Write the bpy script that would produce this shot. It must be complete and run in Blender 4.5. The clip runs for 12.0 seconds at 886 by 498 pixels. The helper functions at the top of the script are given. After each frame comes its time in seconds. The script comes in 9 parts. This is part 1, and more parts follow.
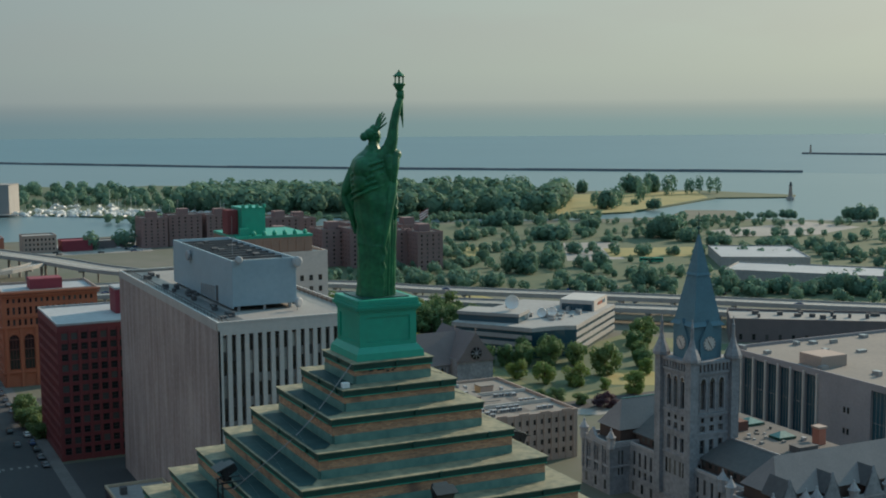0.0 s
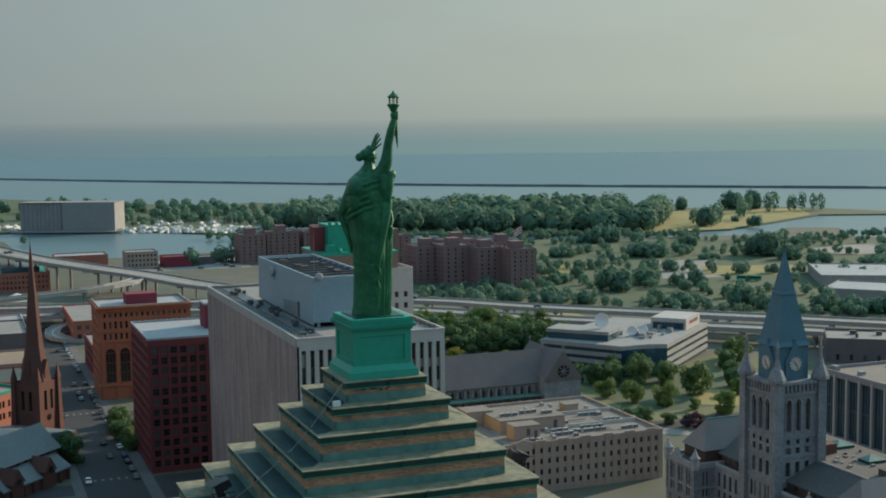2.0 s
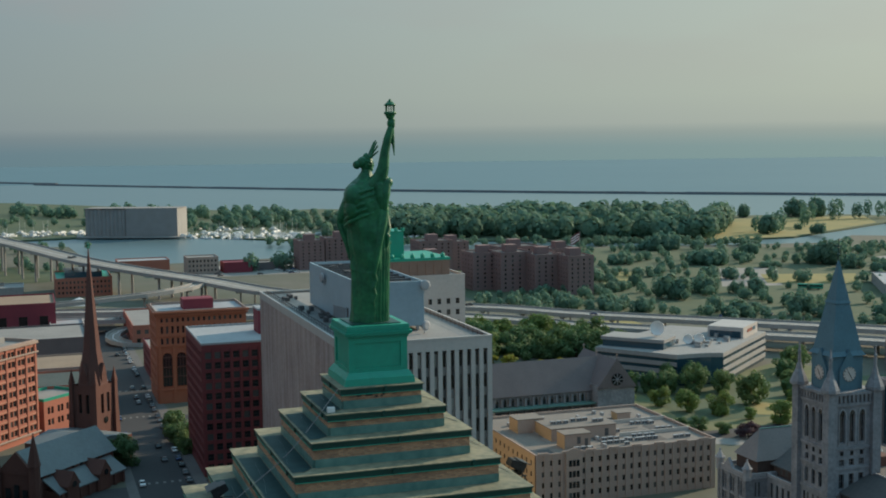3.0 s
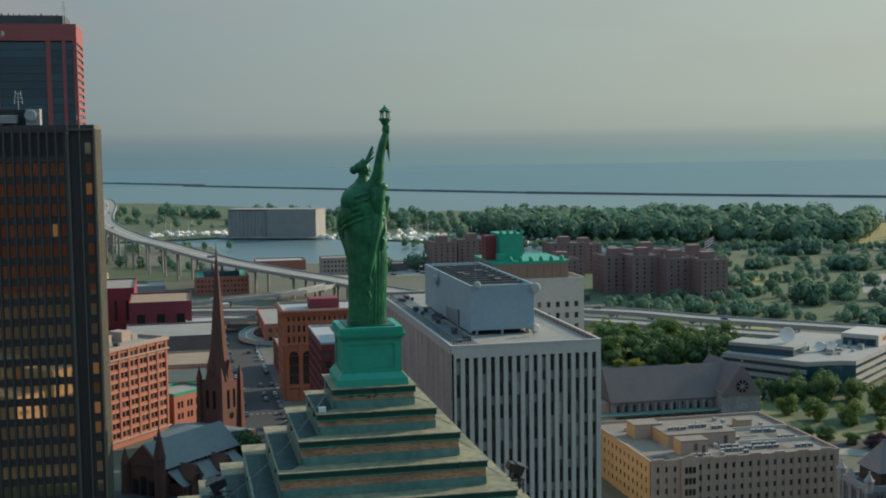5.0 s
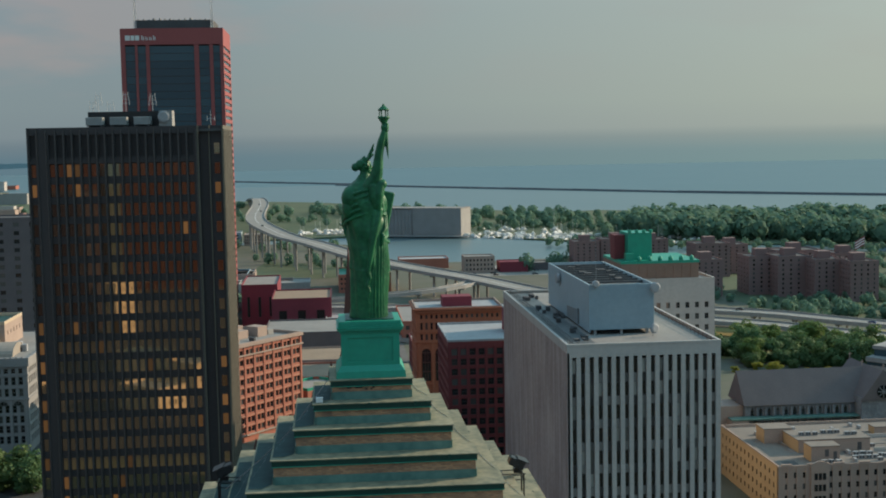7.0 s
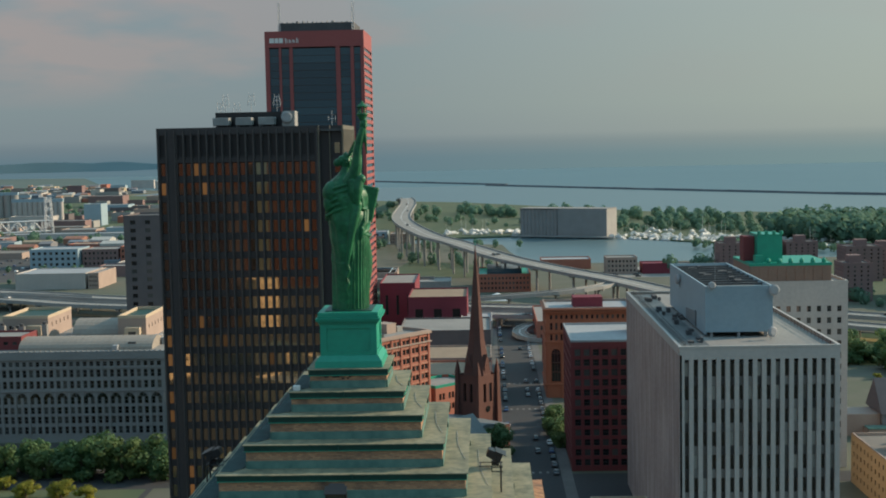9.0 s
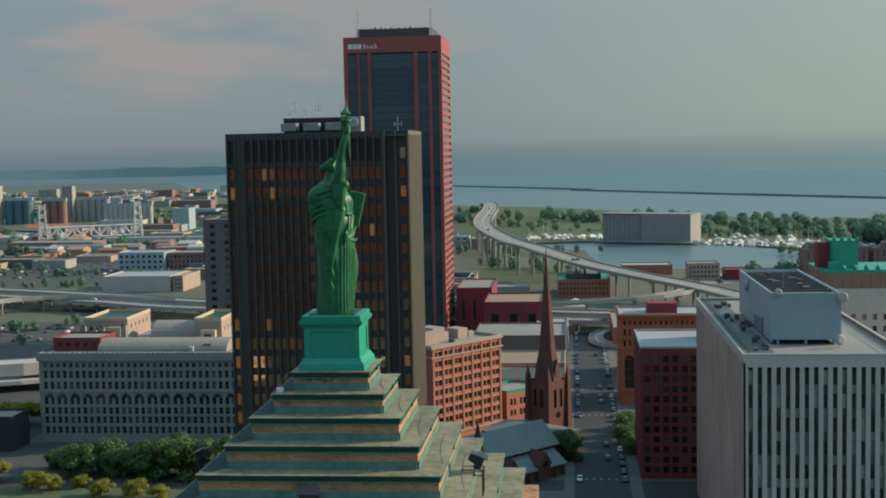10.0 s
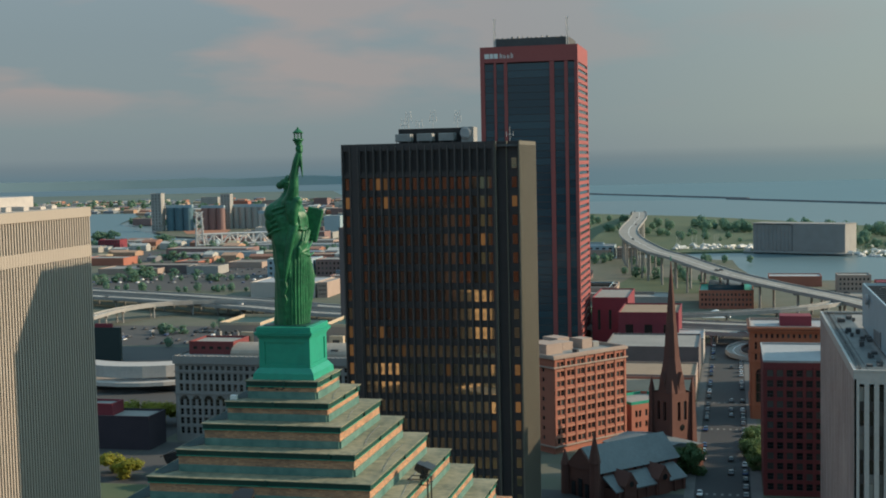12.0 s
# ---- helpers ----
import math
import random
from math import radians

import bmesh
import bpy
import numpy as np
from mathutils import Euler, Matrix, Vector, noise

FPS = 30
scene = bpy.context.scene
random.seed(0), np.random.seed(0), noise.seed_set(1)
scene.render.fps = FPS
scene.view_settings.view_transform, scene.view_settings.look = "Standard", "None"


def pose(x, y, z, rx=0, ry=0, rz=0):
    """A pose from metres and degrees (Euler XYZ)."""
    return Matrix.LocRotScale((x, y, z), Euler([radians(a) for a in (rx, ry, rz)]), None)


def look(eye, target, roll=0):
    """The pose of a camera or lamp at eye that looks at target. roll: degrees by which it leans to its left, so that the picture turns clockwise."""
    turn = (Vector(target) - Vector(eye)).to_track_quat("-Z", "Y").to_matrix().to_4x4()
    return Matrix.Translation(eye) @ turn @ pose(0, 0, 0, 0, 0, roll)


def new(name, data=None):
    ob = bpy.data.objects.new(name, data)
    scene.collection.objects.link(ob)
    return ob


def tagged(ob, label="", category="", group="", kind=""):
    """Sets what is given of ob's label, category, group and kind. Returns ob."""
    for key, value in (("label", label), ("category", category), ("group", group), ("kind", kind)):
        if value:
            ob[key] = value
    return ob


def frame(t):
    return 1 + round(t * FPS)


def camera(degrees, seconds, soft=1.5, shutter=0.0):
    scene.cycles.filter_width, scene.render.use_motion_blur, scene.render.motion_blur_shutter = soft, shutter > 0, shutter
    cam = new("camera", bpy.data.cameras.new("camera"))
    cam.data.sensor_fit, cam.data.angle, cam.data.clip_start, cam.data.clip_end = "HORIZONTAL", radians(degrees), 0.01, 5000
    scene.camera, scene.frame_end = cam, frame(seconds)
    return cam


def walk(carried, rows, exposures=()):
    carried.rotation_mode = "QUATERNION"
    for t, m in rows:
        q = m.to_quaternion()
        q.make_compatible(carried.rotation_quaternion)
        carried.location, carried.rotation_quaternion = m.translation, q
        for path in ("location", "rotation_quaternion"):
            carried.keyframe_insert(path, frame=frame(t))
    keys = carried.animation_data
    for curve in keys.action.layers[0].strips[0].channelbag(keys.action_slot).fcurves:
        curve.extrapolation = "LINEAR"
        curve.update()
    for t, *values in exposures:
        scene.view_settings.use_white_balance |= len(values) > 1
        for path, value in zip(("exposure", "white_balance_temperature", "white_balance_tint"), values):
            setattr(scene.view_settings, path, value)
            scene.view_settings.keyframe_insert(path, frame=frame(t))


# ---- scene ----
EXPOSURE = 0.08
cam = camera(38.73, 12.0, soft=1.9)
ROWS = [
    (0, -24.105, -57.391, 103.128, -25.912, -6.289, 0.379),
    (0.5, -23.087, -57.877, 103.167, -25.185, -6.101, 0.450),
    (1, -21.976, -58.414, 103.190, -24.202, -5.892, 0.520),
    (1.5, -20.711, -59.003, 103.240, -22.735, -5.693, 0.580),
    (2, -19.345, -59.632, 103.248, -21.314, -5.487, 0.687),
    (2.5, -17.885, -60.246, 103.257, -19.910, -5.295, 0.703),
    (4.5, -11.233, -62.842, 103.306, -13.798, -4.980, 0.791),
    (5, -9.419, -63.553, 103.352, -12.032, -4.979, 0.819),
    (5.5, -7.579, -64.181, 103.388, -10.287, -4.965, 0.876),
    (6, -5.671, -64.723, 103.345, -8.599, -4.949, 0.922),
    (6.5, -3.767, -65.261, 103.239, -6.883, -4.925, 1.000),
    (7, -1.823, -65.804, 103.143, -5.126, -4.905, 1.070),
    (9, 7.339, -67.309, 102.737, 1.860, -4.753, 1.120),
    (9.5, 10.082, -67.456, 102.751, 3.915, -4.607, 1.149),
    (10, 12.936, -67.549, 102.696, 5.810, -4.459, 1.172),
    (10.5, 15.858, -67.599, 102.698, 7.539, -4.326, 1.211),
    (11, 18.777, -67.558, 102.784, 9.321, -4.188, 1.211),
    (11.5, 21.620, -67.523, 102.872, 11.098, -4.062, 1.197),
    (12, 24.417, -67.483, 102.982, 12.890, -3.944, 1.232),
]
walk(cam, [(t, pose(x, y, z, 90 + pitch, roll, yaw)) for t, x, y, z, yaw, pitch, roll in ROWS],
     exposures=[(0.0, EXPOSURE, 6270, 11), (12.0, EXPOSURE + 0.05, 6440, 11)])

# ---- world and sun ----
SUN_ELEV, SUN_SIDE = 21.5, 16.8        # height, and degrees from +x towards +y
sun_way = Vector((math.cos(radians(SUN_ELEV)) * math.cos(radians(SUN_SIDE)),
                  math.cos(radians(SUN_ELEV)) * math.sin(radians(SUN_SIDE)), math.sin(radians(SUN_ELEV))))
world = bpy.data.worlds.new("world")
scene.world = world
world.use_nodes = True
wt = world.node_tree
wt.nodes.clear()
w_out = wt.nodes.new("ShaderNodeOutputWorld")
w_bg = wt.nodes.new("ShaderNodeBackground")
w_sky = wt.nodes.new("ShaderNodeTexSky")
w_sky.sky_type = "NISHITA"
w_sky.sun_disc = False
w_sky.sun_elevation = radians(SUN_ELEV)
w_sky.sun_rotation = radians(90 - SUN_SIDE)
w_sky.dust_density = 4.0
w_sky.air_density = 1.0
w_sky.ozone_density = 1.0
w_scale = wt.nodes.new("ShaderNodeMixRGB")
w_scale.blend_type = "MULTIPLY"
w_scale.inputs[0].default_value = 1.0
w_scale.inputs[2].default_value = (0.10, 0.10, 0.10, 1)
wt.links.new(w_sky.outputs[0], w_scale.inputs[1])
# thin overcast veil over the clear sky: elevation bands, and a warm side towards the sun
w_co = wt.nodes.new("ShaderNodeTexCoord")
w_sep = wt.nodes.new("ShaderNodeSeparateXYZ")
wt.links.new(w_co.outputs["Generated"], w_sep.inputs[0])
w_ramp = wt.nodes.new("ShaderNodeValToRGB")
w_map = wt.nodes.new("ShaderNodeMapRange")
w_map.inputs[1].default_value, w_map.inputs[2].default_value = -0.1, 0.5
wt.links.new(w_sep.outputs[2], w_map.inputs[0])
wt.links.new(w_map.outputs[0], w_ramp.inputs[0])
def elev(z):
    return (z + 0.1) / 0.6
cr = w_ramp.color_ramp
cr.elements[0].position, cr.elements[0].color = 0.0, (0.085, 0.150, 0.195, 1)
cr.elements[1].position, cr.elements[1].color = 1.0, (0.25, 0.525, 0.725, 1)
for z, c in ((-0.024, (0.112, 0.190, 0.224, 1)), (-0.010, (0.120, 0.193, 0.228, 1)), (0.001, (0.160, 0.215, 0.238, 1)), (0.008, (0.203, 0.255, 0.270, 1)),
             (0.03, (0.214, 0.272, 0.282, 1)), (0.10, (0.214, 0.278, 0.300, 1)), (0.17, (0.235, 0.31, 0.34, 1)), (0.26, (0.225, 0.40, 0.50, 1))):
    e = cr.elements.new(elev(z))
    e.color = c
# warm side
w_dot = wt.nodes.new("ShaderNodeVectorMath")
w_dot.operation = "DOT_PRODUCT"
w_dot.inputs[1].default_value = (math.cos(radians(SUN_SIDE)), math.sin(radians(SUN_SIDE)), 0.1)
wt.links.new(w_co.outputs["Generated"], w_dot.inputs[0])
w_side = wt.nodes.new("ShaderNodeMapRange")
w_side.inputs[1].default_value, w_side.inputs[2].default_value = 0.13, 1.0
w_side.inputs[3].default_value, w_side.inputs[4].default_value = 0.0, 1.0
wt.links.new(w_dot.outputs["Value"], w_side.inputs[0])
w_warm = wt.nodes.new("ShaderNodeMixRGB")
w_warm.blend_type = "MULTIPLY"
w_warm.inputs[2].default_value = (2.18, 1.9, 1.47, 1)
wt.links.new(w_side.outputs[0], w_warm.inputs[0])
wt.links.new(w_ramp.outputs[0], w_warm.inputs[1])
# soft clouds
w_mapc = wt.nodes.new("ShaderNodeMapping")
w_mapc.inputs["Scale"].default_value = (3.4, 3.4, 13.0)
wt.links.new(w_co.outputs["Generated"], w_mapc.inputs[0])
w_noise = wt.nodes.new("ShaderNodeTexNoise")
w_noise.inputs["Scale"].default_value = 1.6
w_noise.inputs["Detail"].default_value = 4.0
wt.links.new(w_mapc.outputs[0], w_noise.inputs["Vector"])
w_cl = wt.nodes.new("ShaderNodeMapRange")
w_cl.inputs[1].default_value, w_cl.inputs[2].default_value = 0.44, 0.58
wt.links.new(w_noise.outputs[0], w_cl.inputs[0])
w_hi = wt.nodes.new("ShaderNodeMapRange")
w_hi.inputs[1].default_value, w_hi.inputs[2].default_value = 0.03, 0.06
w_hi.inputs[4].default_value = 0.85
wt.links.new(w_sep.outputs[2], w_hi.inputs[0])
w_far = wt.nodes.new("ShaderNodeMapRange")          # thicker cloud away from the sun
w_far.inputs[1].default_value, w_far.inputs[2].default_value = 0.10, -0.35
w_far.inputs[3].default_value, w_far.inputs[4].default_value = 0.12, 1.0
wt.links.new(w_sep.outputs[0], w_far.inputs[0])
w_mul0 = wt.nodes.new("ShaderNodeMath")
w_mul0.operation = "MULTIPLY"
wt.links.new(w_hi.outputs[0], w_mul0.inputs[0])
wt.links.new(w_far.outputs[0], w_mul0.inputs[1])
w_mul = wt.nodes.new("ShaderNodeMath")
w_mul.operation = "MULTIPLY"
wt.links.new(w_cl.outputs[0], w_mul.inputs[0])
wt.links.new(w_mul0.outputs[0], w_mul.inputs[1])
w_cloud = wt.nodes.new("ShaderNodeMixRGB")
w_cloud.inputs[2].default_value = (0.345, 0.302, 0.288, 1)
wt.links.new(w_mul.outputs[0], w_cloud.inputs[0])
wt.links.new(w_warm.outputs[0], w_cloud.inputs[1])
w_veil = wt.nodes.new("ShaderNodeMixRGB")
w_veil.inputs[0].default_value = 0.93
wt.links.new(w_scale.outputs[0], w_veil.inputs[1])
wt.links.new(w_cloud.outputs[0], w_veil.inputs[2])
wt.links.new(w_veil.outputs[0], w_bg.inputs[0])
w_bg.inputs[1].default_value = 1.0
wt.links.new(w_bg.outputs[0], w_out.inputs[0])

sun_data = bpy.data.lights.new("sun", "SUN")
sun_data.energy, sun_data.angle, sun_data.color = 4.7, radians(0.6), (1.0, 0.79, 0.55)
sun = new("sun", sun_data)
sun.matrix_world = look(tuple(sun_way * 400), (0, 0, 0))

# ---- materials ----
def mat(name, color, color2=None, rough=0.8, metal=0.0, fine=3.0, coarse=0.15, bump=0.15, spec=0.4, per_object=0.0, streak=0.0, mix=0.5):
    """A weathered surface: two colours mixed by coarse stains and fine grain, fine relief, vertical streaks."""
    m = bpy.data.materials.new(name)
    m.use_nodes = True
    nt = m.node_tree
    b = nt.nodes["Principled BSDF"]
    b.inputs["Roughness"].default_value = rough
    b.inputs["Metallic"].default_value = metal
    b.inputs["Specular IOR Level"].default_value = spec
    c2 = color2 or tuple(c * 0.72 for c in color)
    geo = nt.nodes.new("ShaderNodeNewGeometry")
    def noise_at(scale, detail, stretch=None):
        n = nt.nodes.new("ShaderNodeTexNoise")
        n.inputs["Scale"].default_value = scale
        n.inputs["Detail"].default_value = detail
        if stretch:
            mp = nt.nodes.new("ShaderNodeMapping")
            mp.inputs["Scale"].default_value = stretch
            nt.links.new(geo.outputs["Position"], mp.inputs[0])
            nt.links.new(mp.outputs[0], n.inputs["Vector"])
        else:
            nt.links.new(geo.outputs["Position"], n.inputs["Vector"])
        return n
    n1, n2 = noise_at(coarse, 5), noise_at(fine, 3)
    add = nt.nodes.new("ShaderNodeMath")
    add.operation = "ADD"
    nt.links.new(n1.outputs[0], add.inputs[0])
    nt.links.new(n2.outputs[0], add.inputs[1])
    last = add
    if streak:
        n3 = noise_at(1.0, 4, (0.45, 0.45, 0.045))
        mul = nt.nodes.new("ShaderNodeMath")
        mul.operation = "MULTIPLY_ADD"
        mul.inputs[1].default_value = streak
        nt.links.new(n3.outputs[0], mul.inputs[0])
        nt.links.new(add.outputs[0], mul.inputs[2])
        last = mul
    if per_object:
        info = nt.nodes.new("ShaderNodeObjectInfo")
        po = nt.nodes.new("ShaderNodeMath")
        po.operation = "MULTIPLY_ADD"
        po.inputs[1].default_value = per_object
        nt.links.new(info.outputs["Random"], po.inputs[0])
        nt.links.new(last.outputs[0], po.inputs[2])
        last = po
    rg = nt.nodes.new("ShaderNodeMapRange")
    mid = 1.0 + 0.5 * streak + 0.5 * per_object
    rg.inputs[1].default_value, rg.inputs[2].default_value = mid - 0.45, mid + 0.45
    nt.links.new(last.outputs[0], rg.inputs[0])
    mx = nt.nodes.new("ShaderNodeMixRGB")
    mx.inputs[1].default_value, mx.inputs[2].default_value = (*color, 1), (*c2, 1)
    nt.links.new(rg.outputs[0], mx.inputs[0])
    nt.links.new(mx.outputs[0], b.inputs["Base Color"])
    if bump:
        bp = nt.nodes.new("ShaderNodeBump")
        bp.inputs["Strength"].default_value = bump
        bp.inputs["Distance"].default_value = 0.05
        nt.links.new(n2.outputs[0], bp.inputs["Height"])
        nt.links.new(bp.outputs[0], b.inputs["Normal"])
    return m


def glass_mat(name, dark, blind, share=0.5, rough=0.12):
    """Window glass over a dark room, with blinds drawn in a share of the windows."""
    m = bpy.data.materials.new(name)
    m.use_nodes = True
    nt = m.node_tree
    b = nt.nodes["Principled BSDF"]
    b.inputs["Roughness"].default_value = rough
    b.inputs["Specular IOR Level"].default_value = 0.6
    info = nt.nodes.new("ShaderNodeObjectInfo")
    isl = nt.nodes.new("ShaderNodeNewGeometry")
    ad = nt.nodes.new("ShaderNodeMath")
    ad.operation = "ADD"
    nt.links.new(info.outputs["Random"], ad.inputs[0])
    nt.links.new(isl.outputs["Random Per Island"], ad.inputs[1])
    fr = nt.nodes.new("ShaderNodeMath")
    fr.operation = "FRACT"
    nt.links.new(ad.outputs[0], fr.inputs[0])
    ramp = nt.nodes.new("ShaderNodeValToRGB")
    e = ramp.color_ramp.elements
    e[0].position, e[0].color = max(0.02, 1 - share - 0.12), (*dark, 1)
    e[1].position, e[1].color = min(0.99, 1 - share * 0.35), (*blind, 1)
    nt.links.new(fr.outputs[0], ramp.inputs[0])
    nt.links.new(ramp.outputs[0], b.inputs["Base Color"])
    return m


def leaf_mat(*args, **kw):
    """Leaves that let some light through."""
    m = mat(*args, **kw)
    nt = m.node_tree
    out = next(n for n in nt.nodes if n.type == "OUTPUT_MATERIAL")
    b = nt.nodes["Principled BSDF"]
    tr = nt.nodes.new("ShaderNodeBsdfTranslucent")
    nt.links.new(b.inputs["Base Color"].links[0].from_socket, tr.inputs[0])
    mx = nt.nodes.new("ShaderNodeMixShader")
    mx.inputs[0].default_value = 0.4
    nt.links.new(b.outputs[0], mx.inputs[1])
    nt.links.new(tr.outputs[0], mx.inputs[2])
    nt.links.new(mx.outputs[0], out.inputs[0])
    return m


def brick_mat(name, c1, c2, mortar, stain):
    """Courses of brick on upright walls that run along x or y, with dark stains."""
    m = mat(name, c1, c2, 0.88, fine=5.0, coarse=0.8, bump=0.3)
    nt = m.node_tree
    b = nt.nodes["Principled BSDF"]
    geo = next(n for n in nt.nodes if n.type == "NEW_GEOMETRY")
    sep = nt.nodes.new("ShaderNodeSeparateXYZ")
    nt.links.new(geo.outputs["Position"], sep.inputs[0])
    add = nt.nodes.new("ShaderNodeMath")
    nt.links.new(sep.outputs[0], add.inputs[0])
    nt.links.new(sep.outputs[1], add.inputs[1])
    com = nt.nodes.new("ShaderNodeCombineXYZ")
    nt.links.new(add.outputs[0], com.inputs[0])
    nt.links.new(sep.outputs[2], com.inputs[1])
    bt = nt.nodes.new("ShaderNodeTexBrick")
    bt.inputs["Scale"].default_value = 1.0
    bt.inputs["Brick Width"].default_value, bt.inputs["Row Height"].default_value = 0.23, 0.078
    bt.inputs["Mortar Size"].default_value = 0.011
    bt.inputs["Bias"].default_value = -0.1
    bt.inputs["Color1"].default_value, bt.inputs["Color2"].default_value, bt.inputs["Mortar"].default_value = (*c1, 1), (*c2, 1), (*mortar, 1)
    nt.links.new(com.outputs[0], bt.inputs["Vector"])
    n = nt.nodes.new("ShaderNodeTexNoise")
    n.inputs["Scale"].default_value, n.inputs["Detail"].default_value = 0.9, 5
    nt.links.new(geo.outputs["Position"], n.inputs["Vector"])
    rg = nt.nodes.new("ShaderNodeMapRange")
    rg.inputs[1].default_value, rg.inputs[2].default_value = 0.50, 0.74
    nt.links.new(n.outputs[0], rg.inputs[0])
    mx = nt.nodes.new("ShaderNodeMixRGB")
    mx.inputs[2].default_value = (*stain, 1)
    nt.links.new(rg.outputs[0], mx.inputs[0])
    nt.links.new(bt.outputs[0], mx.inputs[1])
    nt.links.new(mx.outputs[0], b.inputs["Base Color"])
    return m


M = {}
M["asphalt"] = mat("asphalt", (0.050, 0.051, 0.054), (0.080, 0.077, 0.074), 0.9, fine=0.8, coarse=0.03)
M["ground"] = mat("town_ground", (0.135, 0.125, 0.105), (0.070, 0.090, 0.055), 0.95, fine=0.06, coarse=0.008, bump=0)
M["road_paint"] = mat("worn_road_paint", (0.24, 0.235, 0.22), (0.11, 0.11, 0.105), 0.8, fine=1.5, coarse=0.3)
M["grass"] = mat("grass", (0.052, 0.088, 0.050), (0.095, 0.112, 0.058), 0.95, fine=0.08, coarse=0.012, bump=0)
M["drygrass"] = mat("dry_grass", (0.30, 0.24, 0.09), (0.18, 0.18, 0.07), 0.95, fine=0.05, coarse=0.01, bump=0)
M["concrete"] = mat("concrete", (0.345, 0.34, 0.325), (0.235, 0.23, 0.222), 0.85, fine=0.8, coarse=0.06, streak=0.4)
# darker copy of the asphalt: shade of the street canyon put into the colour
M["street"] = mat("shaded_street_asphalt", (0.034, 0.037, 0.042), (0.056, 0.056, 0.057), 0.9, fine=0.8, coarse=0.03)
M["road_deck"] = mat("road_deck", (0.29, 0.275, 0.25), (0.20, 0.19, 0.175), 0.9, fine=0.3, coarse=0.03)
M["brick"] = brick_mat("tan_brick", (0.53, 0.27, 0.14), (0.29, 0.135, 0.075), (0.27, 0.21, 0.15), (0.15, 0.095, 0.07))
M["rock"] = mat("breakwater_stone", (0.15, 0.165, 0.175), (0.10, 0.11, 0.12), 0.9, fine=0.3, coarse=0.02)
M["brown_terracotta"] = mat("brown_terracotta", (0.27, 0.18, 0.14), (0.20, 0.13, 0.10), 0.85, fine=2, coarse=0.12)
# distance haze is painted in: pale blue as the land's base colour
M["far_haze"] = mat("hazed_wooded_land", (0.27, 0.37, 0.41), (0.21, 0.30, 0.335), 1.0, fine=0.004, coarse=0.0008, bump=0.0, spec=0.0)
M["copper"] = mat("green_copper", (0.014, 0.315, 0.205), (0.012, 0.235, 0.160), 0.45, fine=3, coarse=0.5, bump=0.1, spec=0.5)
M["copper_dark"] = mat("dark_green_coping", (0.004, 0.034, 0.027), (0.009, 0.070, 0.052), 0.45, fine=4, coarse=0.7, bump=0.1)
M["flashing"] = mat("grey_green_flashing", (0.150, 0.265, 0.225), (0.045, 0.125, 0.115), 0.42, fine=2.0, coarse=0.5)
M["ledge"] = mat("cream_ledge_roofing", (0.37, 0.325, 0.215), (0.075, 0.095, 0.072), 0.7, fine=2.2, coarse=0.35, spec=0.2)
M["statue"] = mat("verdigris_statue", (0.026, 0.185, 0.074), (0.005, 0.058, 0.029), 0.45, fine=5, coarse=0.9, bump=0.3, spec=0.3)
M["white_stone"] = mat("white_marble", (0.49, 0.455, 0.42), (0.37, 0.345, 0.325), 0.6, fine=1, coarse=0.1, streak=0.5)
M["grey_wall"] = mat("stained_concrete", (0.44, 0.345, 0.315), (0.27, 0.195, 0.175), 0.8, fine=1, coarse=0.08, streak=2.2)
M["metal_grey"] = mat("corrugated_grey_metal", (0.32, 0.42, 0.47), (0.25, 0.335, 0.385), 0.5, fine=1, coarse=0.1, metal=0.0)
M["roof_grey"] = mat("flat_roof_gravel", (0.30, 0.29, 0.27), (0.19, 0.185, 0.18), 0.9, fine=1.2, coarse=0.08)
M["roof_white"] = mat("pale_roof_membrane", (0.38, 0.39, 0.40), (0.26, 0.27, 0.28), 0.7, fine=0.8, coarse=0.07)
M["roof_dark"] = mat("dark_roof", (0.06, 0.06, 0.065), (0.10, 0.10, 0.10), 0.85, fine=1, coarse=0.1)
M["dark_roofing"] = mat("dark_patched_roofing", (0.035, 0.048, 0.052), (0.16, 0.165, 0.165), 0.5, fine=0.5, coarse=0.16, bump=0.1)
M["black_metal"] = mat("black_anodised_metal", (0.054, 0.050, 0.052), (0.038, 0.036, 0.038), 0.42, fine=1, coarse=0.05, bump=0.05)
M["bronze_side"] = mat("bronze_grey_panels", (0.14, 0.128, 0.098), (0.11, 0.10, 0.078), 0.55, fine=1, coarse=0.06, streak=0.3)
M["red_granite"] = mat("red_panels", (0.33, 0.085, 0.080), (0.26, 0.066, 0.064), 0.6, fine=1, coarse=0.05)
M["red_brick"] = mat("red_brick", (0.40, 0.155, 0.105), (0.30, 0.11, 0.078), 0.85, fine=2.5, coarse=0.12)
M["dark_red"] = mat("dark_red_terracotta", (0.20, 0.046, 0.048), (0.14, 0.032, 0.036), 0.75, fine=2, coarse=0.12)
M["salmon_stone"] = mat("salmon_stone", (0.46, 0.24, 0.17), (0.36, 0.18, 0.13), 0.8, fine=2, coarse=0.12)
M["crimson"] = mat("crimson_render", (0.22, 0.034, 0.050), (0.165, 0.028, 0.042), 0.75, fine=1, coarse=0.1)
M["orange_brick"] = mat("orange_brick", (0.40, 0.135, 0.072), (0.29, 0.095, 0.052), 0.8, fine=2, coarse=0.12)
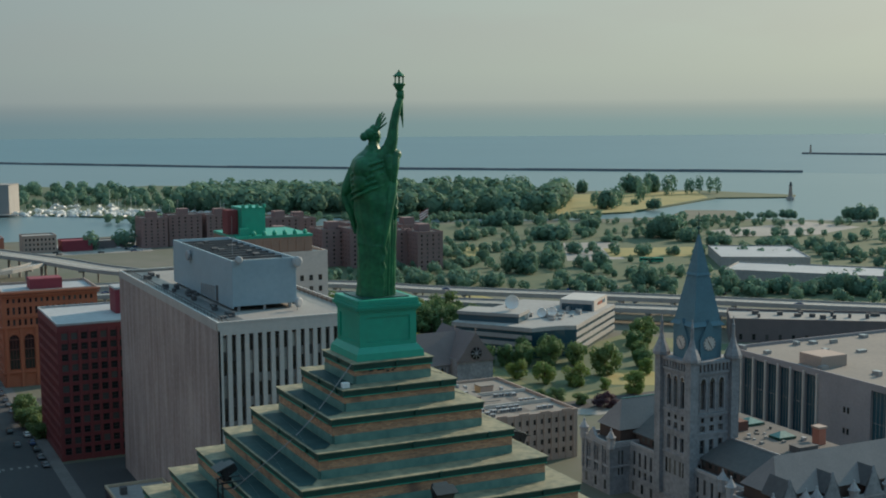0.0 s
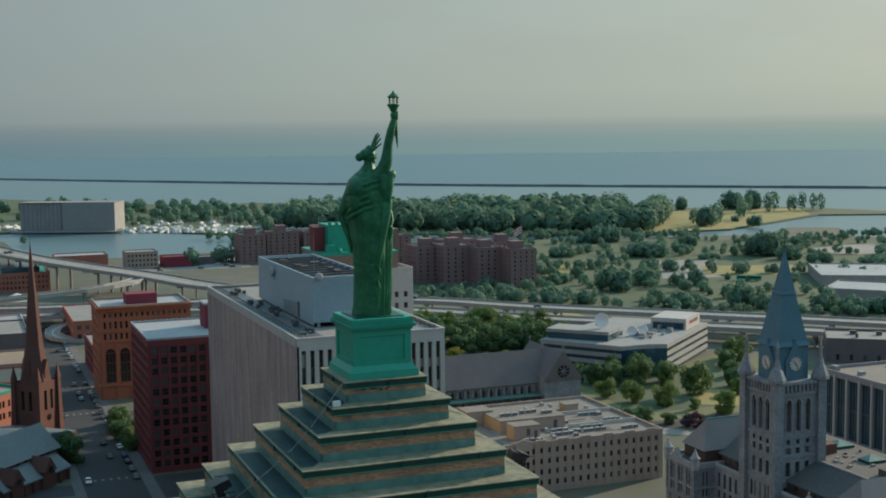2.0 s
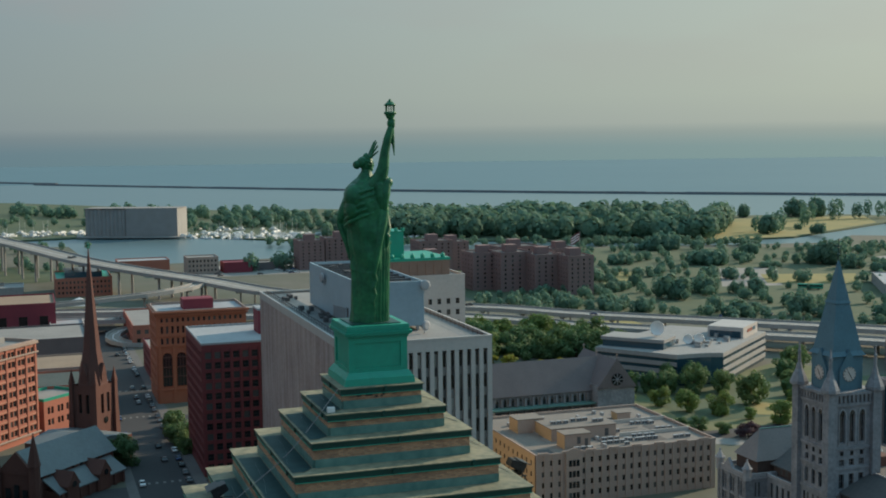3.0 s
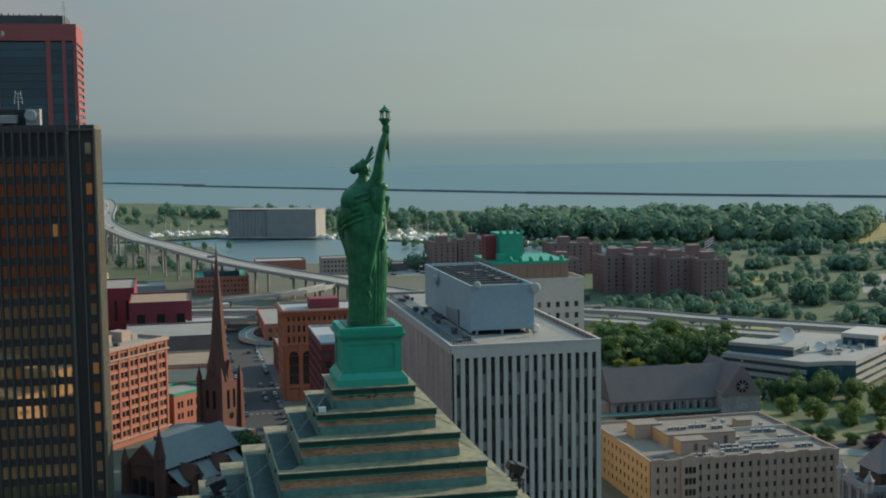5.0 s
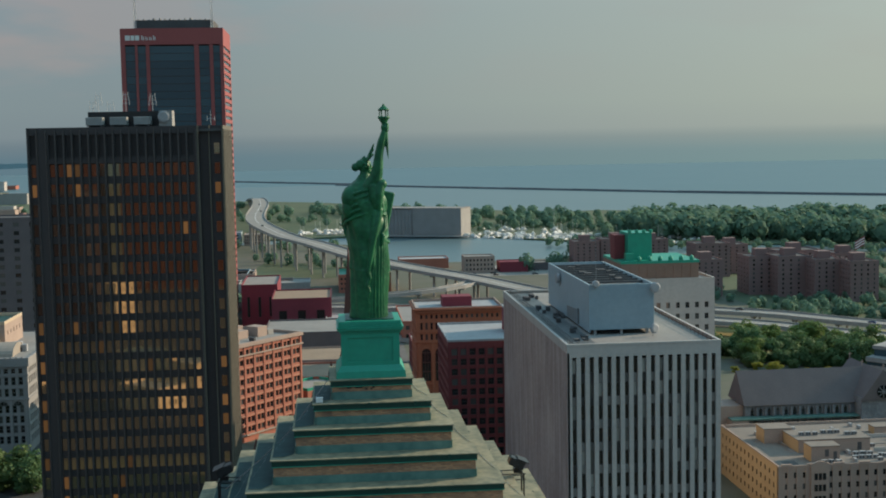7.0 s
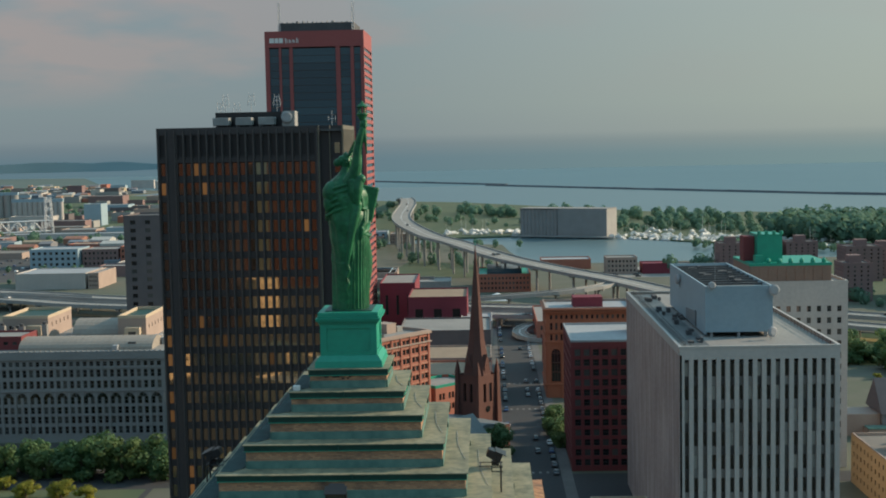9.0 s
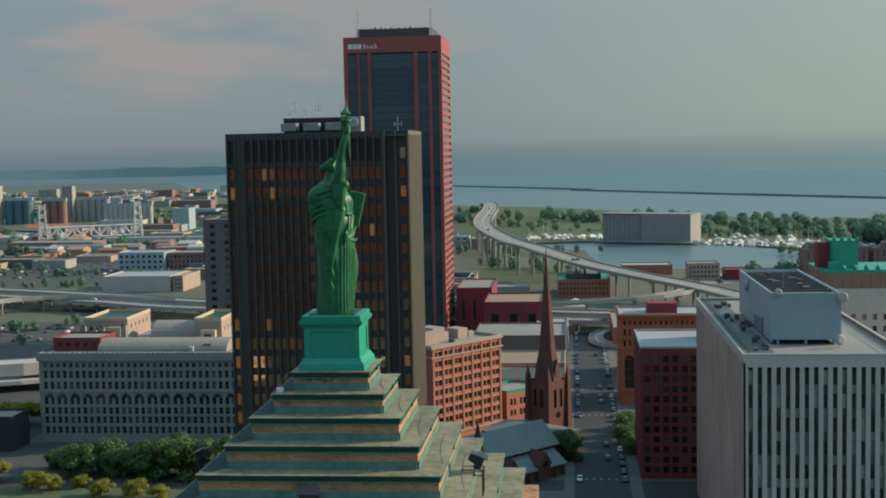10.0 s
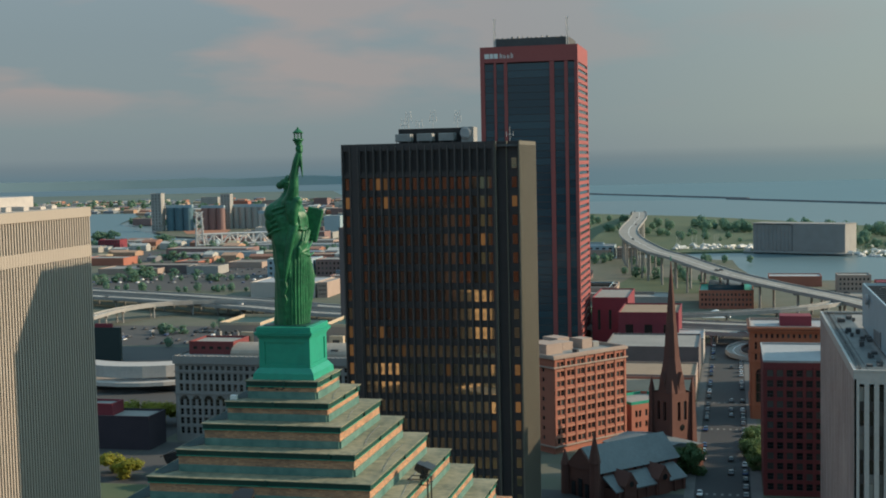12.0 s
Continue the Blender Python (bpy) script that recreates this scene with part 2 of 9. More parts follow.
# brick of the tan block's west faces; its yellow holds reflected sunlight
M["yellow_brick"] = mat("yellow_brick", (0.45, 0.31, 0.17), (0.35, 0.24, 0.13), 0.85, fine=2, coarse=0.12)
M["tan_stone"] = mat("tan_stone", (0.39, 0.30, 0.25), (0.28, 0.215, 0.185), 0.85, fine=2, coarse=0.12)
M["brown_stone"] = mat("brown_sandstone", (0.14, 0.062, 0.048), (0.095, 0.042, 0.035), 0.85, fine=2, coarse=0.2)
M["grey_stone"] = mat("grey_granite", (0.285, 0.29, 0.305), (0.115, 0.125, 0.14), 0.85, fine=1.1, coarse=0.22, streak=0.5)
M["grey_terracotta"] = mat("grey_terracotta", (0.29, 0.285, 0.28), (0.22, 0.215, 0.21), 0.8, fine=2, coarse=0.1)
M["slate"] = mat("blue_slate", (0.092, 0.182, 0.228), (0.062, 0.122, 0.155), 0.85, fine=2, coarse=0.2)
M["pale_granite"] = mat("pale_granite", (0.36, 0.365, 0.375), (0.20, 0.205, 0.22), 0.8, fine=1.5, coarse=0.3, streak=0.4)
M["deck_gravel"] = mat("brown_gravel_deck", (0.225, 0.20, 0.175), (0.15, 0.14, 0.13), 0.9, fine=0.9, coarse=0.06)
M["vault_tan"] = mat("tan_ribbed_metal", (0.33, 0.29, 0.245), (0.25, 0.22, 0.19), 0.7, fine=1, coarse=0.12)
M["cream_trim"] = mat("cream_render", (0.52, 0.42, 0.30), (0.42, 0.34, 0.25), 0.85, fine=1, coarse=0.15)
M["rust_ground"] = mat("rust_red_ore", (0.36, 0.15, 0.085), (0.28, 0.13, 0.08), 0.95, fine=0.1, coarse=0.02, bump=0)
# plain's green is greyed with painted haze
M["far_plain"] = mat("hazed_green_plain", (0.115, 0.155, 0.15), (0.15, 0.18, 0.165), 1.0, fine=0.01, coarse=0.002, bump=0.0, spec=0.0)
M["attic_brown"] = mat("dark_brown_brick", (0.085, 0.056, 0.048), (0.055, 0.04, 0.036), 0.85, fine=2, coarse=0.2)
M["slate_pale"] = mat("pale_grey_slate", (0.215, 0.195, 0.19), (0.15, 0.14, 0.14), 0.75, fine=2, coarse=0.2)
M["roofing_brown"] = mat("brown_grey_roofing", (0.125, 0.112, 0.102), (0.085, 0.08, 0.076), 0.9, fine=0.9, coarse=0.06)
M["slate_brown"] = mat("grey_brown_slate", (0.155, 0.13, 0.13), (0.105, 0.092, 0.095), 0.75, fine=2, coarse=0.2)
M["dark_brick"] = mat("dark_brown_brick", (0.25, 0.160, 0.150), (0.185, 0.12, 0.115), 0.85, fine=1.5, coarse=0.07)
M["steel"] = mat("galvanised_steel", (0.35, 0.36, 0.37), (0.25, 0.26, 0.27), 0.45, metal=0.6, fine=5, coarse=1)
M["pale_metal"] = mat("pale_painted_metal", (0.55, 0.56, 0.56), (0.40, 0.41, 0.42), 0.5, fine=5, coarse=1)
M["black"] = mat("black_housing", (0.015, 0.016, 0.018), (0.025, 0.025, 0.027), 0.4, fine=6, coarse=1)
M["white_paint"] = mat("white_paint", (0.75, 0.75, 0.73), (0.62, 0.62, 0.60), 0.5, fine=3, coarse=0.4)
M["white_fins"] = mat("white_aggregate_fins", (0.37, 0.325, 0.275), (0.32, 0.28, 0.24), 0.7, fine=2, coarse=0.05)
M["bark"] = mat("bark", (0.09, 0.07, 0.05), (0.06, 0.045, 0.035), 0.9, fine=6, coarse=1)
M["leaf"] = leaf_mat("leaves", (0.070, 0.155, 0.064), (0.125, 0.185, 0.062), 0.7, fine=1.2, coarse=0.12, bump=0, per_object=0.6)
# brighter copy of the leaves, with sunlight put into the colour
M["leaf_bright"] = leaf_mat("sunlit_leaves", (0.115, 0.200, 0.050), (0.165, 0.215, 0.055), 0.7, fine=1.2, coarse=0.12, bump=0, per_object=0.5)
M["leaf_plum"] = leaf_mat("plum_leaves", (0.075, 0.040, 0.055), (0.050, 0.030, 0.040), 0.7, fine=1.2, coarse=0.12, bump=0)
# leaves of far trees, lifted and blued to carry the haze in their colour
M["leaf_far"] = leaf_mat("hazed_far_leaves", (0.118, 0.235, 0.175), (0.162, 0.262, 0.165), 0.8, fine=0.2, coarse=0.02, bump=0, per_object=0.3)
M["leaf_yellow"] = leaf_mat("yellowing_leaves", (0.34, 0.31, 0.03), (0.17, 0.20, 0.035), 0.7, fine=1.2, coarse=0.15, bump=0)
def mixed_mat(name, colors, rough=0.8):
    """Each separate piece of a mesh takes one of a few colours by chance."""
    m = bpy.data.materials.new(name)
    m.use_nodes = True
    nt = m.node_tree
    geo = nt.nodes.new("ShaderNodeNewGeometry")
    ramp = nt.nodes.new("ShaderNodeValToRGB")
    ramp.color_ramp.interpolation = "CONSTANT"
    el = ramp.color_ramp.elements
    el[0].color = (*colors[0], 1)
    el[1].position, el[1].color = 1 / len(colors), (*colors[1], 1)
    for i, c in enumerate(colors[2:], 2):
        e = el.new(i / len(colors))
        e.color = (*c, 1)
    n = nt.nodes.new("ShaderNodeTexNoise")
    n.inputs["Scale"].default_value = 0.4
    nt.links.new(geo.outputs["Position"], n.inputs["Vector"])
    mx = nt.nodes.new("ShaderNodeMixRGB")
    mx.blend_type = "OVERLAY"
    mx.inputs[0].default_value = 0.4
    nt.links.new(geo.outputs["Random Per Island"], ramp.inputs[0])
    nt.links.new(ramp.outputs[0], mx.inputs[1])
    nt.links.new(n.outputs[0], mx.inputs[2])
    b = nt.nodes["Principled BSDF"]
    b.inputs["Roughness"].default_value = rough
    nt.links.new(mx.outputs[0], b.inputs["Base Color"])
    return m


M["far_houses"] = mixed_mat("far_house_walls", [(0.30, 0.28, 0.25), (0.27, 0.13, 0.09), (0.36, 0.29, 0.20), (0.18, 0.18, 0.19), (0.38, 0.38, 0.36), (0.16, 0.19, 0.22), (0.35, 0.22, 0.15)])
M["far_cars"] = mixed_mat("parked_car_paints", [(0.6, 0.6, 0.6), (0.03, 0.03, 0.035), (0.25, 0.26, 0.27), (0.10, 0.10, 0.11), (0.06, 0.06, 0.07), (0.04, 0.06, 0.12)], 0.35)
M["glass"] = glass_mat("window_glass", (0.012, 0.014, 0.016), (0.10, 0.10, 0.095), 0.3)
M["glass_warm"] = glass_mat("tinted_glass_with_blinds", (0.008, 0.008, 0.010), (0.075, 0.040, 0.026), 0.45)
coat_tree = M["glass_warm"].node_tree
coat = coat_tree.nodes.new("ShaderNodeBsdfGlossy")         # bronze solar coating
coat.inputs["Color"].default_value, coat.inputs["Roughness"].default_value = (1.0, 0.72, 0.44, 1), 0.03
coat_mix = coat_tree.nodes.new("ShaderNodeMixShader")
coat_mix.inputs[0].default_value = 0.33
coat_tree.links.new(coat_tree.nodes["Principled BSDF"].outputs[0], coat_mix.inputs[1])
coat_tree.links.new(coat.outputs[0], coat_mix.inputs[2])
coat_tree.links.new(coat_mix.outputs[0], next(n for n in coat_tree.nodes if n.type == "OUTPUT_MATERIAL").inputs[0])
M["fin_metal"] = mat("worn_dark_fins", (0.085, 0.078, 0.076), (0.055, 0.050, 0.050), 0.4, fine=1, coarse=0.08, bump=0.05, streak=0.4)
M["cream_stucco"] = mat("cream_stucco", (0.72, 0.62, 0.48), (0.60, 0.51, 0.39), 0.8, fine=2, coarse=0.1)
M["dark_board"] = mat("dark_green_board", (0.012, 0.03, 0.034), (0.02, 0.04, 0.042), 0.5, fine=1, coarse=0.2)
M["mauve_concrete"] = mat("mauve_concrete", (0.29, 0.27, 0.28), (0.21, 0.195, 0.205), 0.85, fine=1.5, coarse=0.12, streak=0.3)
M["brown_roof"] = mat("brown_gravel_roof", (0.32, 0.24, 0.17), (0.22, 0.165, 0.12), 0.9, fine=0.8, coarse=0.1)
M["lawn_dark"] = mat("tree_lawn", (0.09, 0.13, 0.06), (0.17, 0.155, 0.075), 0.95, fine=0.15, coarse=0.03, bump=0)
M["sidewalk"] = mat("worn_sidewalk", (0.15, 0.145, 0.14), (0.095, 0.092, 0.09), 0.9, fine=0.8, coarse=0.1)
M["dark_mauve"] = mat("dark_mauve_brick", (0.045, 0.036, 0.05), (0.03, 0.026, 0.038), 0.8, fine=1.5, coarse=0.2)
M["glass_blue"] = glass_mat("blue_black_glass", (0.016, 0.048, 0.070), (0.028, 0.072, 0.098), 0.4)
# wet roofing for the -x ledges, darkened to hold the tower's shade
M["wet_roofing"] = mat("dark_wet_shade_roofing", (0.006, 0.026, 0.030), (0.030, 0.072, 0.070), 0.6, fine=1.6, coarse=0.5, bump=0.1, spec=0.12)
M["strip_glazing"] = mat("dark_strip_glazing", (0.13, 0.135, 0.14), (0.08, 0.085, 0.09), 0.4, fine=2, coarse=0.2)
M["spandrel"] = glass_mat("dark_spandrel_panel", (0.030, 0.034, 0.036), (0.24, 0.235, 0.22), 0.5, 0.4)
M["glass_grey"] = glass_mat("grey_glass_pale_blinds", (0.008, 0.012, 0.013), (0.34, 0.34, 0.31), 0.14)
# open water roughened by wind, and the calmer harbour
M["roof_tan"] = mat("tan_gravel_roof", (0.31, 0.31, 0.30), (0.22, 0.22, 0.215), 0.9, fine=0.8, coarse=0.07)
M["water"] = mat("lake_water", (0.088, 0.158, 0.185), (0.104, 0.178, 0.205), 0.55, fine=0.02, coarse=0.002, bump=0.0, spec=0.3)
M["harbor"] = mat("harbour_water", (0.085, 0.14, 0.155), (0.10, 0.155, 0.17), 0.35, fine=0.02, coarse=0.004, bump=0.0, spec=0.45)
M["lead_roof"] = mat("blue_grey_lead_roof", (0.17, 0.20, 0.21), (0.12, 0.14, 0.15), 0.6, fine=1, coarse=0.15)
# panes that glow in place of warm sunlight mirrored by the office glass
M["glow_window"] = bpy.data.materials.new("mirrored_sun_window")
M["glow_window"].use_nodes = True
lw = M["glow_window"].node_tree
lb_ = lw.nodes["Principled BSDF"]
lb_.inputs["Base Color"].default_value = (0.10, 0.05, 0.02, 1)
lb_.inputs["Roughness"].default_value = 0.2
li = lw.nodes.new("ShaderNodeObjectInfo")
lr_ = lw.nodes.new("ShaderNodeMapRange")
lr_.inputs[3].default_value, lr_.inputs[4].default_value = 0.005, 0.13
lw.links.new(li.outputs["Random"], lr_.inputs[0])
lb_.inputs["Emission Color"].default_value = (1.0, 0.46, 0.15, 1)
lw.links.new(lr_.outputs[0], lb_.inputs["Emission Strength"])

# ---- building tools ----
def link_mesh(name, bm, material, parent=None, label="", smooth=False):
    me = bpy.data.meshes.new(name)
    bm.to_mesh(me)
    bm.free()
    if smooth:
        for p in me.polygons:
            p.use_smooth = True
    for m in (material if isinstance(material, (list, tuple)) else [material]):
        me.materials.append(m)
    ob = new(name, me)
    ob.parent = parent
    if label:
        ob["label"] = label
    return ob


def part(name, bm, material, parent, label="", smooth=False):
    return link_mesh(name, bm, material, parent, label, smooth)


def piece(name, me, parent, at, turn=0.0, scale=None):
    """One more object on a shared mesh."""
    ob = new(name, me)
    ob.parent = parent
    ob.matrix_basis = Matrix.LocRotScale(at, Euler((0, 0, turn)), scale)
    return ob


def thing(name, at, label, category, group="", kind=""):
    ob = new(name)
    ob.location = at
    ob.empty_display_size = 0.5
    return tagged(ob, label, category, group, kind)


def box(bm, x0, y0, z0, x1, y1, z1, mi=0, skip=""):
    v = [bm.verts.new(p) for p in ((x0, y0, z0), (x1, y0, z0), (x1, y1, z0), (x0, y1, z0), (x0, y0, z1), (x1, y0, z1), (x1, y1, z1), (x0, y1, z1))]
    for key, f in (("b", (3, 2, 1, 0)), ("t", (4, 5, 6, 7)), ("s", (0, 1, 5, 4)), ("e", (1, 2, 6, 5)), ("n", (2, 3, 7, 6)), ("w", (3, 0, 4, 7))):
        if key not in skip:
            bm.faces.new([v[i] for i in f]).material_index = mi
    return v


def boxes(*items):
    bm = bmesh.new()
    for it in items:
        box(bm, *it)
    return bm


def tube(bm, a, b, r0, r1=None, n=8, mi=0, caps=True):
    a, b = Vector(a), Vector(b)
    r1 = r0 if r1 is None else r1
    w = (b - a).normalized()
    s = w.cross(Vector((0, 0, 1)) if abs(w.z) < 0.95 else Vector((1, 0, 0))).normalized()
    t = s.cross(w)
    rings = []
    for p, r in ((a, r0), (b, r1)):
        rings.append([bm.verts.new(p + (s * math.cos(2 * math.pi * i / n) + t * math.sin(2 * math.pi * i / n)) * max(r, 1e-4)) for i in range(n)])
    for i in range(n):
        bm.faces.new((rings[0][i], rings[0][(i + 1) % n], rings[1][(i + 1) % n], rings[1][i])).material_index = mi
    if caps:
        bm.faces.new(rings[0][::-1]).material_index = mi
        bm.faces.new(rings[1]).material_index = mi


def prism(bm, outline, z0, z1, mi=0, top=True, bottom=False):
    """An upright prism on an outline that runs counter-clockwise."""
    lo = [bm.verts.new((x, y, z0)) for x, y in outline]
    hi = [bm.verts.new((x, y, z1)) for x, y in outline]
    n = len(outline)
    for i in range(n):
        bm.faces.new((lo[i], lo[(i + 1) % n], hi[(i + 1) % n], hi[i])).material_index = mi
    if top:
        bm.faces.new(hi).material_index = mi
    if bottom:
        bm.faces.new(lo[::-1]).material_index = mi


def taper(bm, x0, y0, x1, y1, z0, z1, inset, mi=0):
    """A block whose top is smaller than its foot by inset on every side."""
    i = inset
    lo = [bm.verts.new(p) for p in ((x0, y0, z0), (x1, y0, z0), (x1, y1, z0), (x0, y1, z0))]
    hi = [bm.verts.new(p) for p in ((x0 + i, y0 + i, z1), (x1 - i, y0 + i, z1), (x1 - i, y1 - i, z1), (x0 + i, y1 - i, z1))]
    for k in range(4):
        bm.faces.new((lo[k], lo[(k + 1) % 4], hi[(k + 1) % 4], hi[k])).material_index = mi
    bm.faces.new(hi).material_index = mi
    bm.faces.new(lo[::-1]).material_index = mi


def gable(bm, x0, y0, x1, y1, z0, z1, along="x", hip=0.0, mi=0):
    """A pitched roof over a rectangle, its ridge along x or y; hip pulls the ridge's ends in."""
    if along == "x":
        m = (y0 + y1) / 2
        r = ((x0 + hip, m, z1), (x1 - hip, m, z1))
        q = [(x0, y0, z0), (x1, y0, z0), (x1, y1, z0), (x0, y1, z0)]
    else:
        m = (x0 + x1) / 2
        r = ((m, y0 + hip, z1), (m, y1 - hip, z1))
        q = [(x1, y0, z0), (x1, y1, z0), (x0, y1, z0), (x0, y0, z0)]
    a, b, c, d = [bm.verts.new(p) for p in q]
    e, f = [bm.verts.new(p) for p in r]
    for fc in ((a, b, f, e), (c, d, e, f), (b, c, f), (d, a, e), (d, c, b, a)):
        bm.faces.new(fc).material_index = mi


def pyramid(bm, x0, y0, x1, y1, z0, z1, mi=0):
    q = [bm.verts.new(p) for p in ((x0, y0, z0), (x1, y0, z0), (x1, y1, z0), (x0, y1, z0))]
    t = bm.verts.new(((x0 + x1) / 2, (y0 + y1) / 2, z1))
    for k in range(4):
        bm.faces.new((q[k], q[(k + 1) % 4], t)).material_index = mi
    bm.faces.new(q[::-1]).material_index = mi


def spans(start, end, n, share=0.5, margin=0.0):
    """n equal openings between start and end; share: how much of a bay is open."""
    start, end = start + margin, end - margin
    bay = (end - start) / n
    return [(start + bay * (i + 0.5 - share / 2), start + bay * (i + 0.5 + share / 2)) for i in range(n)]


SIDES = {"s": (Vector((1, 0, 0)), Vector((0, -1, 0)), 0.0), "e": (Vector((0, 1, 0)), Vector((1, 0, 0)), math.pi / 2),
         "n": (Vector((-1, 0, 0)), Vector((0, 1, 0)), math.pi), "w": (Vector((0, -1, 0)), Vector((-1, 0, 0)), -math.pi / 2)}
PANES = {}


def pane_mesh(w, h, material, frame_material, bars=1, rail=True):
    """A window: a ring of frame, a glass sheet behind it, glazing bars. Centred, facing -y."""
    key = (round(w, 2), round(h, 2), material.name, frame_material.name, bars, rail)
    if key in PANES:
        return PANES[key]
    bm = bmesh.new()
    f = min(0.09, w * 0.09)
    hw, hh = w / 2, h / 2
    q = [bm.verts.new(p) for p in ((-hw, 0.06, -hh), (hw, 0.06, -hh), (hw, 0.06, hh), (-hw, 0.06, hh))]
    bm.faces.new(q)
    for x0, x1, z0, z1 in [(-hw, -hw + f, -hh, hh), (hw - f, hw, -hh, hh), (-hw + f, hw - f, hh - f, hh), (-hw + f, hw - f, -hh, -hh + f)] + \
            [(-hw + w * (i + 1) / (bars + 1) - f / 2, -hw + w * (i + 1) / (bars + 1) + f / 2, -hh + f, hh - f) for i in range(bars)] + \
            ([(-hw + f, hw - f, -f / 2, f / 2)] if rail else []):
        v = [bm.verts.new(p) for p in ((x0, 0, z0), (x1, 0, z0), (x1, 0, z1), (x0, 0, z1))]
        bm.faces.new(v).material_index = 1
    me = bpy.data.meshes.new("window")
    bm.to_mesh(me)
    bm.free()
    me.materials.append(material)
    me.materials.append(frame_material)
    PANES[key] = me
    return me


def facade(bm, side, corner, W, z0, z1, cols, rows, depth, mi=0):
    """One wall with a grid of openings that go in by depth. corner: the wall's start, seen from outside at its left."""
    u, n, _ = SIDES[side]
    us = sorted({0.0, W, *[c for ab in cols for c in ab]})
    vs = sorted({z0, z1, *[r for ab in rows for r in ab]})
    oc, orow = {round(a, 4) for a, _ in cols}, {round(a, 4) for a, _ in rows}
    grid = {}
    def at(i, j, d=0):
        k = (i, j, d)
        if k not in grid:
            p = Vector((corner[0], corner[1], 0)) + u * us[i] - n * (depth * d)
            grid[k] = bm.verts.new((p.x, p.y, vs[j]))
        return grid[k]
    for i in range(len(us) - 1):
        for j in range(len(vs) - 1):
            if round(us[i], 4) in oc and round(vs[j], 4) in orow:
                c = [(i, j), (i + 1, j), (i + 1, j + 1), (i, j + 1)]
                for k in range(4):
                    a, b = c[k], c[(k + 1) % 4]
                    bm.faces.new((at(*a), at(*b), at(*b, 1), at(*a, 1))).material_index = mi
            else:
                bm.faces.new((at(i, j), at(i + 1, j), at(i + 1, j + 1), at(i, j + 1))).material_index = mi


LEFT = {}


def glaze(parent, side, corner, cols, rows, depth, material, frame_material, name="window", bars=1, rail=True, origin=(0, 0, 0), limit=300):
    """Windows into the openings of a facade, each an object of its own; past the limit they join one mesh."""
    u, n, turn = SIDES[side]
    rest = []
    for a, b in cols:
        for c, d in rows:
            me = pane_mesh(b - a, d - c, material, frame_material, bars, rail)
            p = Vector((corner[0], corner[1], 0)) + u * ((a + b) / 2) - n * (depth - 0.07)
            p.z = (c + d) / 2
            p -= Vector(origin)
            if LEFT.setdefault(parent.name, limit) > 0:
                LEFT[parent.name] -= 1
                piece(name, me, parent, p, turn)
            else:
                rest.append((me, p, turn))
    if rest:
        bm = bmesh.new()
        for me, p, tn in rest:
            first = len(bm.verts)
            bm.from_mesh(me)
            bm.verts.ensure_lookup_table()
            m = Matrix.LocRotScale(p, Euler((0, 0, tn)), None)
            for v in bm.verts[first:]:
                v.co = m @ v.co
        ob = part("windows", bm, [material, frame_material], parent)
        ob["kind"] = "stuff"


def building(name, label, x0, y0, x1, y1, z1, wall, roof, faces, category="building", depth=0.35, parapet=0.9, z0=0.0, win="glass",
             frame_m="roof_dark", bars=1, rail=True, group="", cornice=None, roof_label=""):
    """A block with real openings. faces: {side: (columns along the wall, rows in z)}."""
    cx, cy = (x0 + x1) / 2, (y0 + y1) / 2
    root = thing(name, (cx, cy, z0), label, category, group)
    bm = bmesh.new()
    a, b, c, d = x0 - cx, y0 - cy, x1 - cx, y1 - cy
    corners = {"s": ((a, b), c - a), "e": ((c, b), d - b), "n": ((c, d), c - a), "w": ((a, d), d - b)}
    for side, (corner, W) in corners.items():
        cols, rows = faces.get(side, ([], []))
        facade(bm, side, corner, W, 0.0, z1 - z0, cols, [(r0 - z0, r1 - z0) for r0, r1 in rows], depth)
    part("wall", bm, M[wall], root)
    for side, (cols, rows) in faces.items():
        glaze(root, side, corners[side][0], cols, [(r0 - z0, r1 - z0) for r0, r1 in rows], depth, M[win], M[frame_m], bars=bars, rail=rail)
    bm = bmesh.new()
    h = z1 - z0
    p, t = parapet, 0.4
    box(bm, a + t, b + t, h - p - 0.3, c - t, d - t, h - p)
    part("roof", bm, M[roof], root, roof_label)
    bm = bmesh.new()
    e = 0.06
    for q in ((a - e, b - e, c + e, b + t), (a - e, d - t, c + e, d + e), (a - e, b + t, a + t, d - t), (c - t, b + t, c + e, d - t)):
        box(bm, q[0], q[1], h - p, q[2], q[3], h + 0.12)
    part("parapet", bm, M[cornice or wall], root)
    return root

# ---- the stepped tower top with the statue ----
HALVES = [2.12, 3.0, 3.98, 5.07, 6.24, 7.4, 8.6, 9.8]
TOPS = [91.08, 90.06, 89.0, 87.78, 86.55, 85.33, 84.1, 82.9]


def ring_box(bm, h0, h1, z0, z1):
    """A square band from half width h0 (inside) to h1, in one piece."""
    q = ((-1, -1), (1, -1), (1, 1), (-1, 1))
    o0, o1, i0, i1 = [[bm.verts.new((x * h, y * h, z)) for x, y in q] for h, z in ((h1, z0), (h1, z1), (h0, z0), (h0, z1))]
    for m in range(4):
        w = (m + 1) % 4
        for f in ((o0[m], o0[w], o1[w], o1[m]), (o1[m], o1[w], i1[w], i1[m]), (i1[m], i1[w], i0[w], i0[m]), (i0[m], i0[w], o0[w], o0[m])):
            bm.faces.new(f)


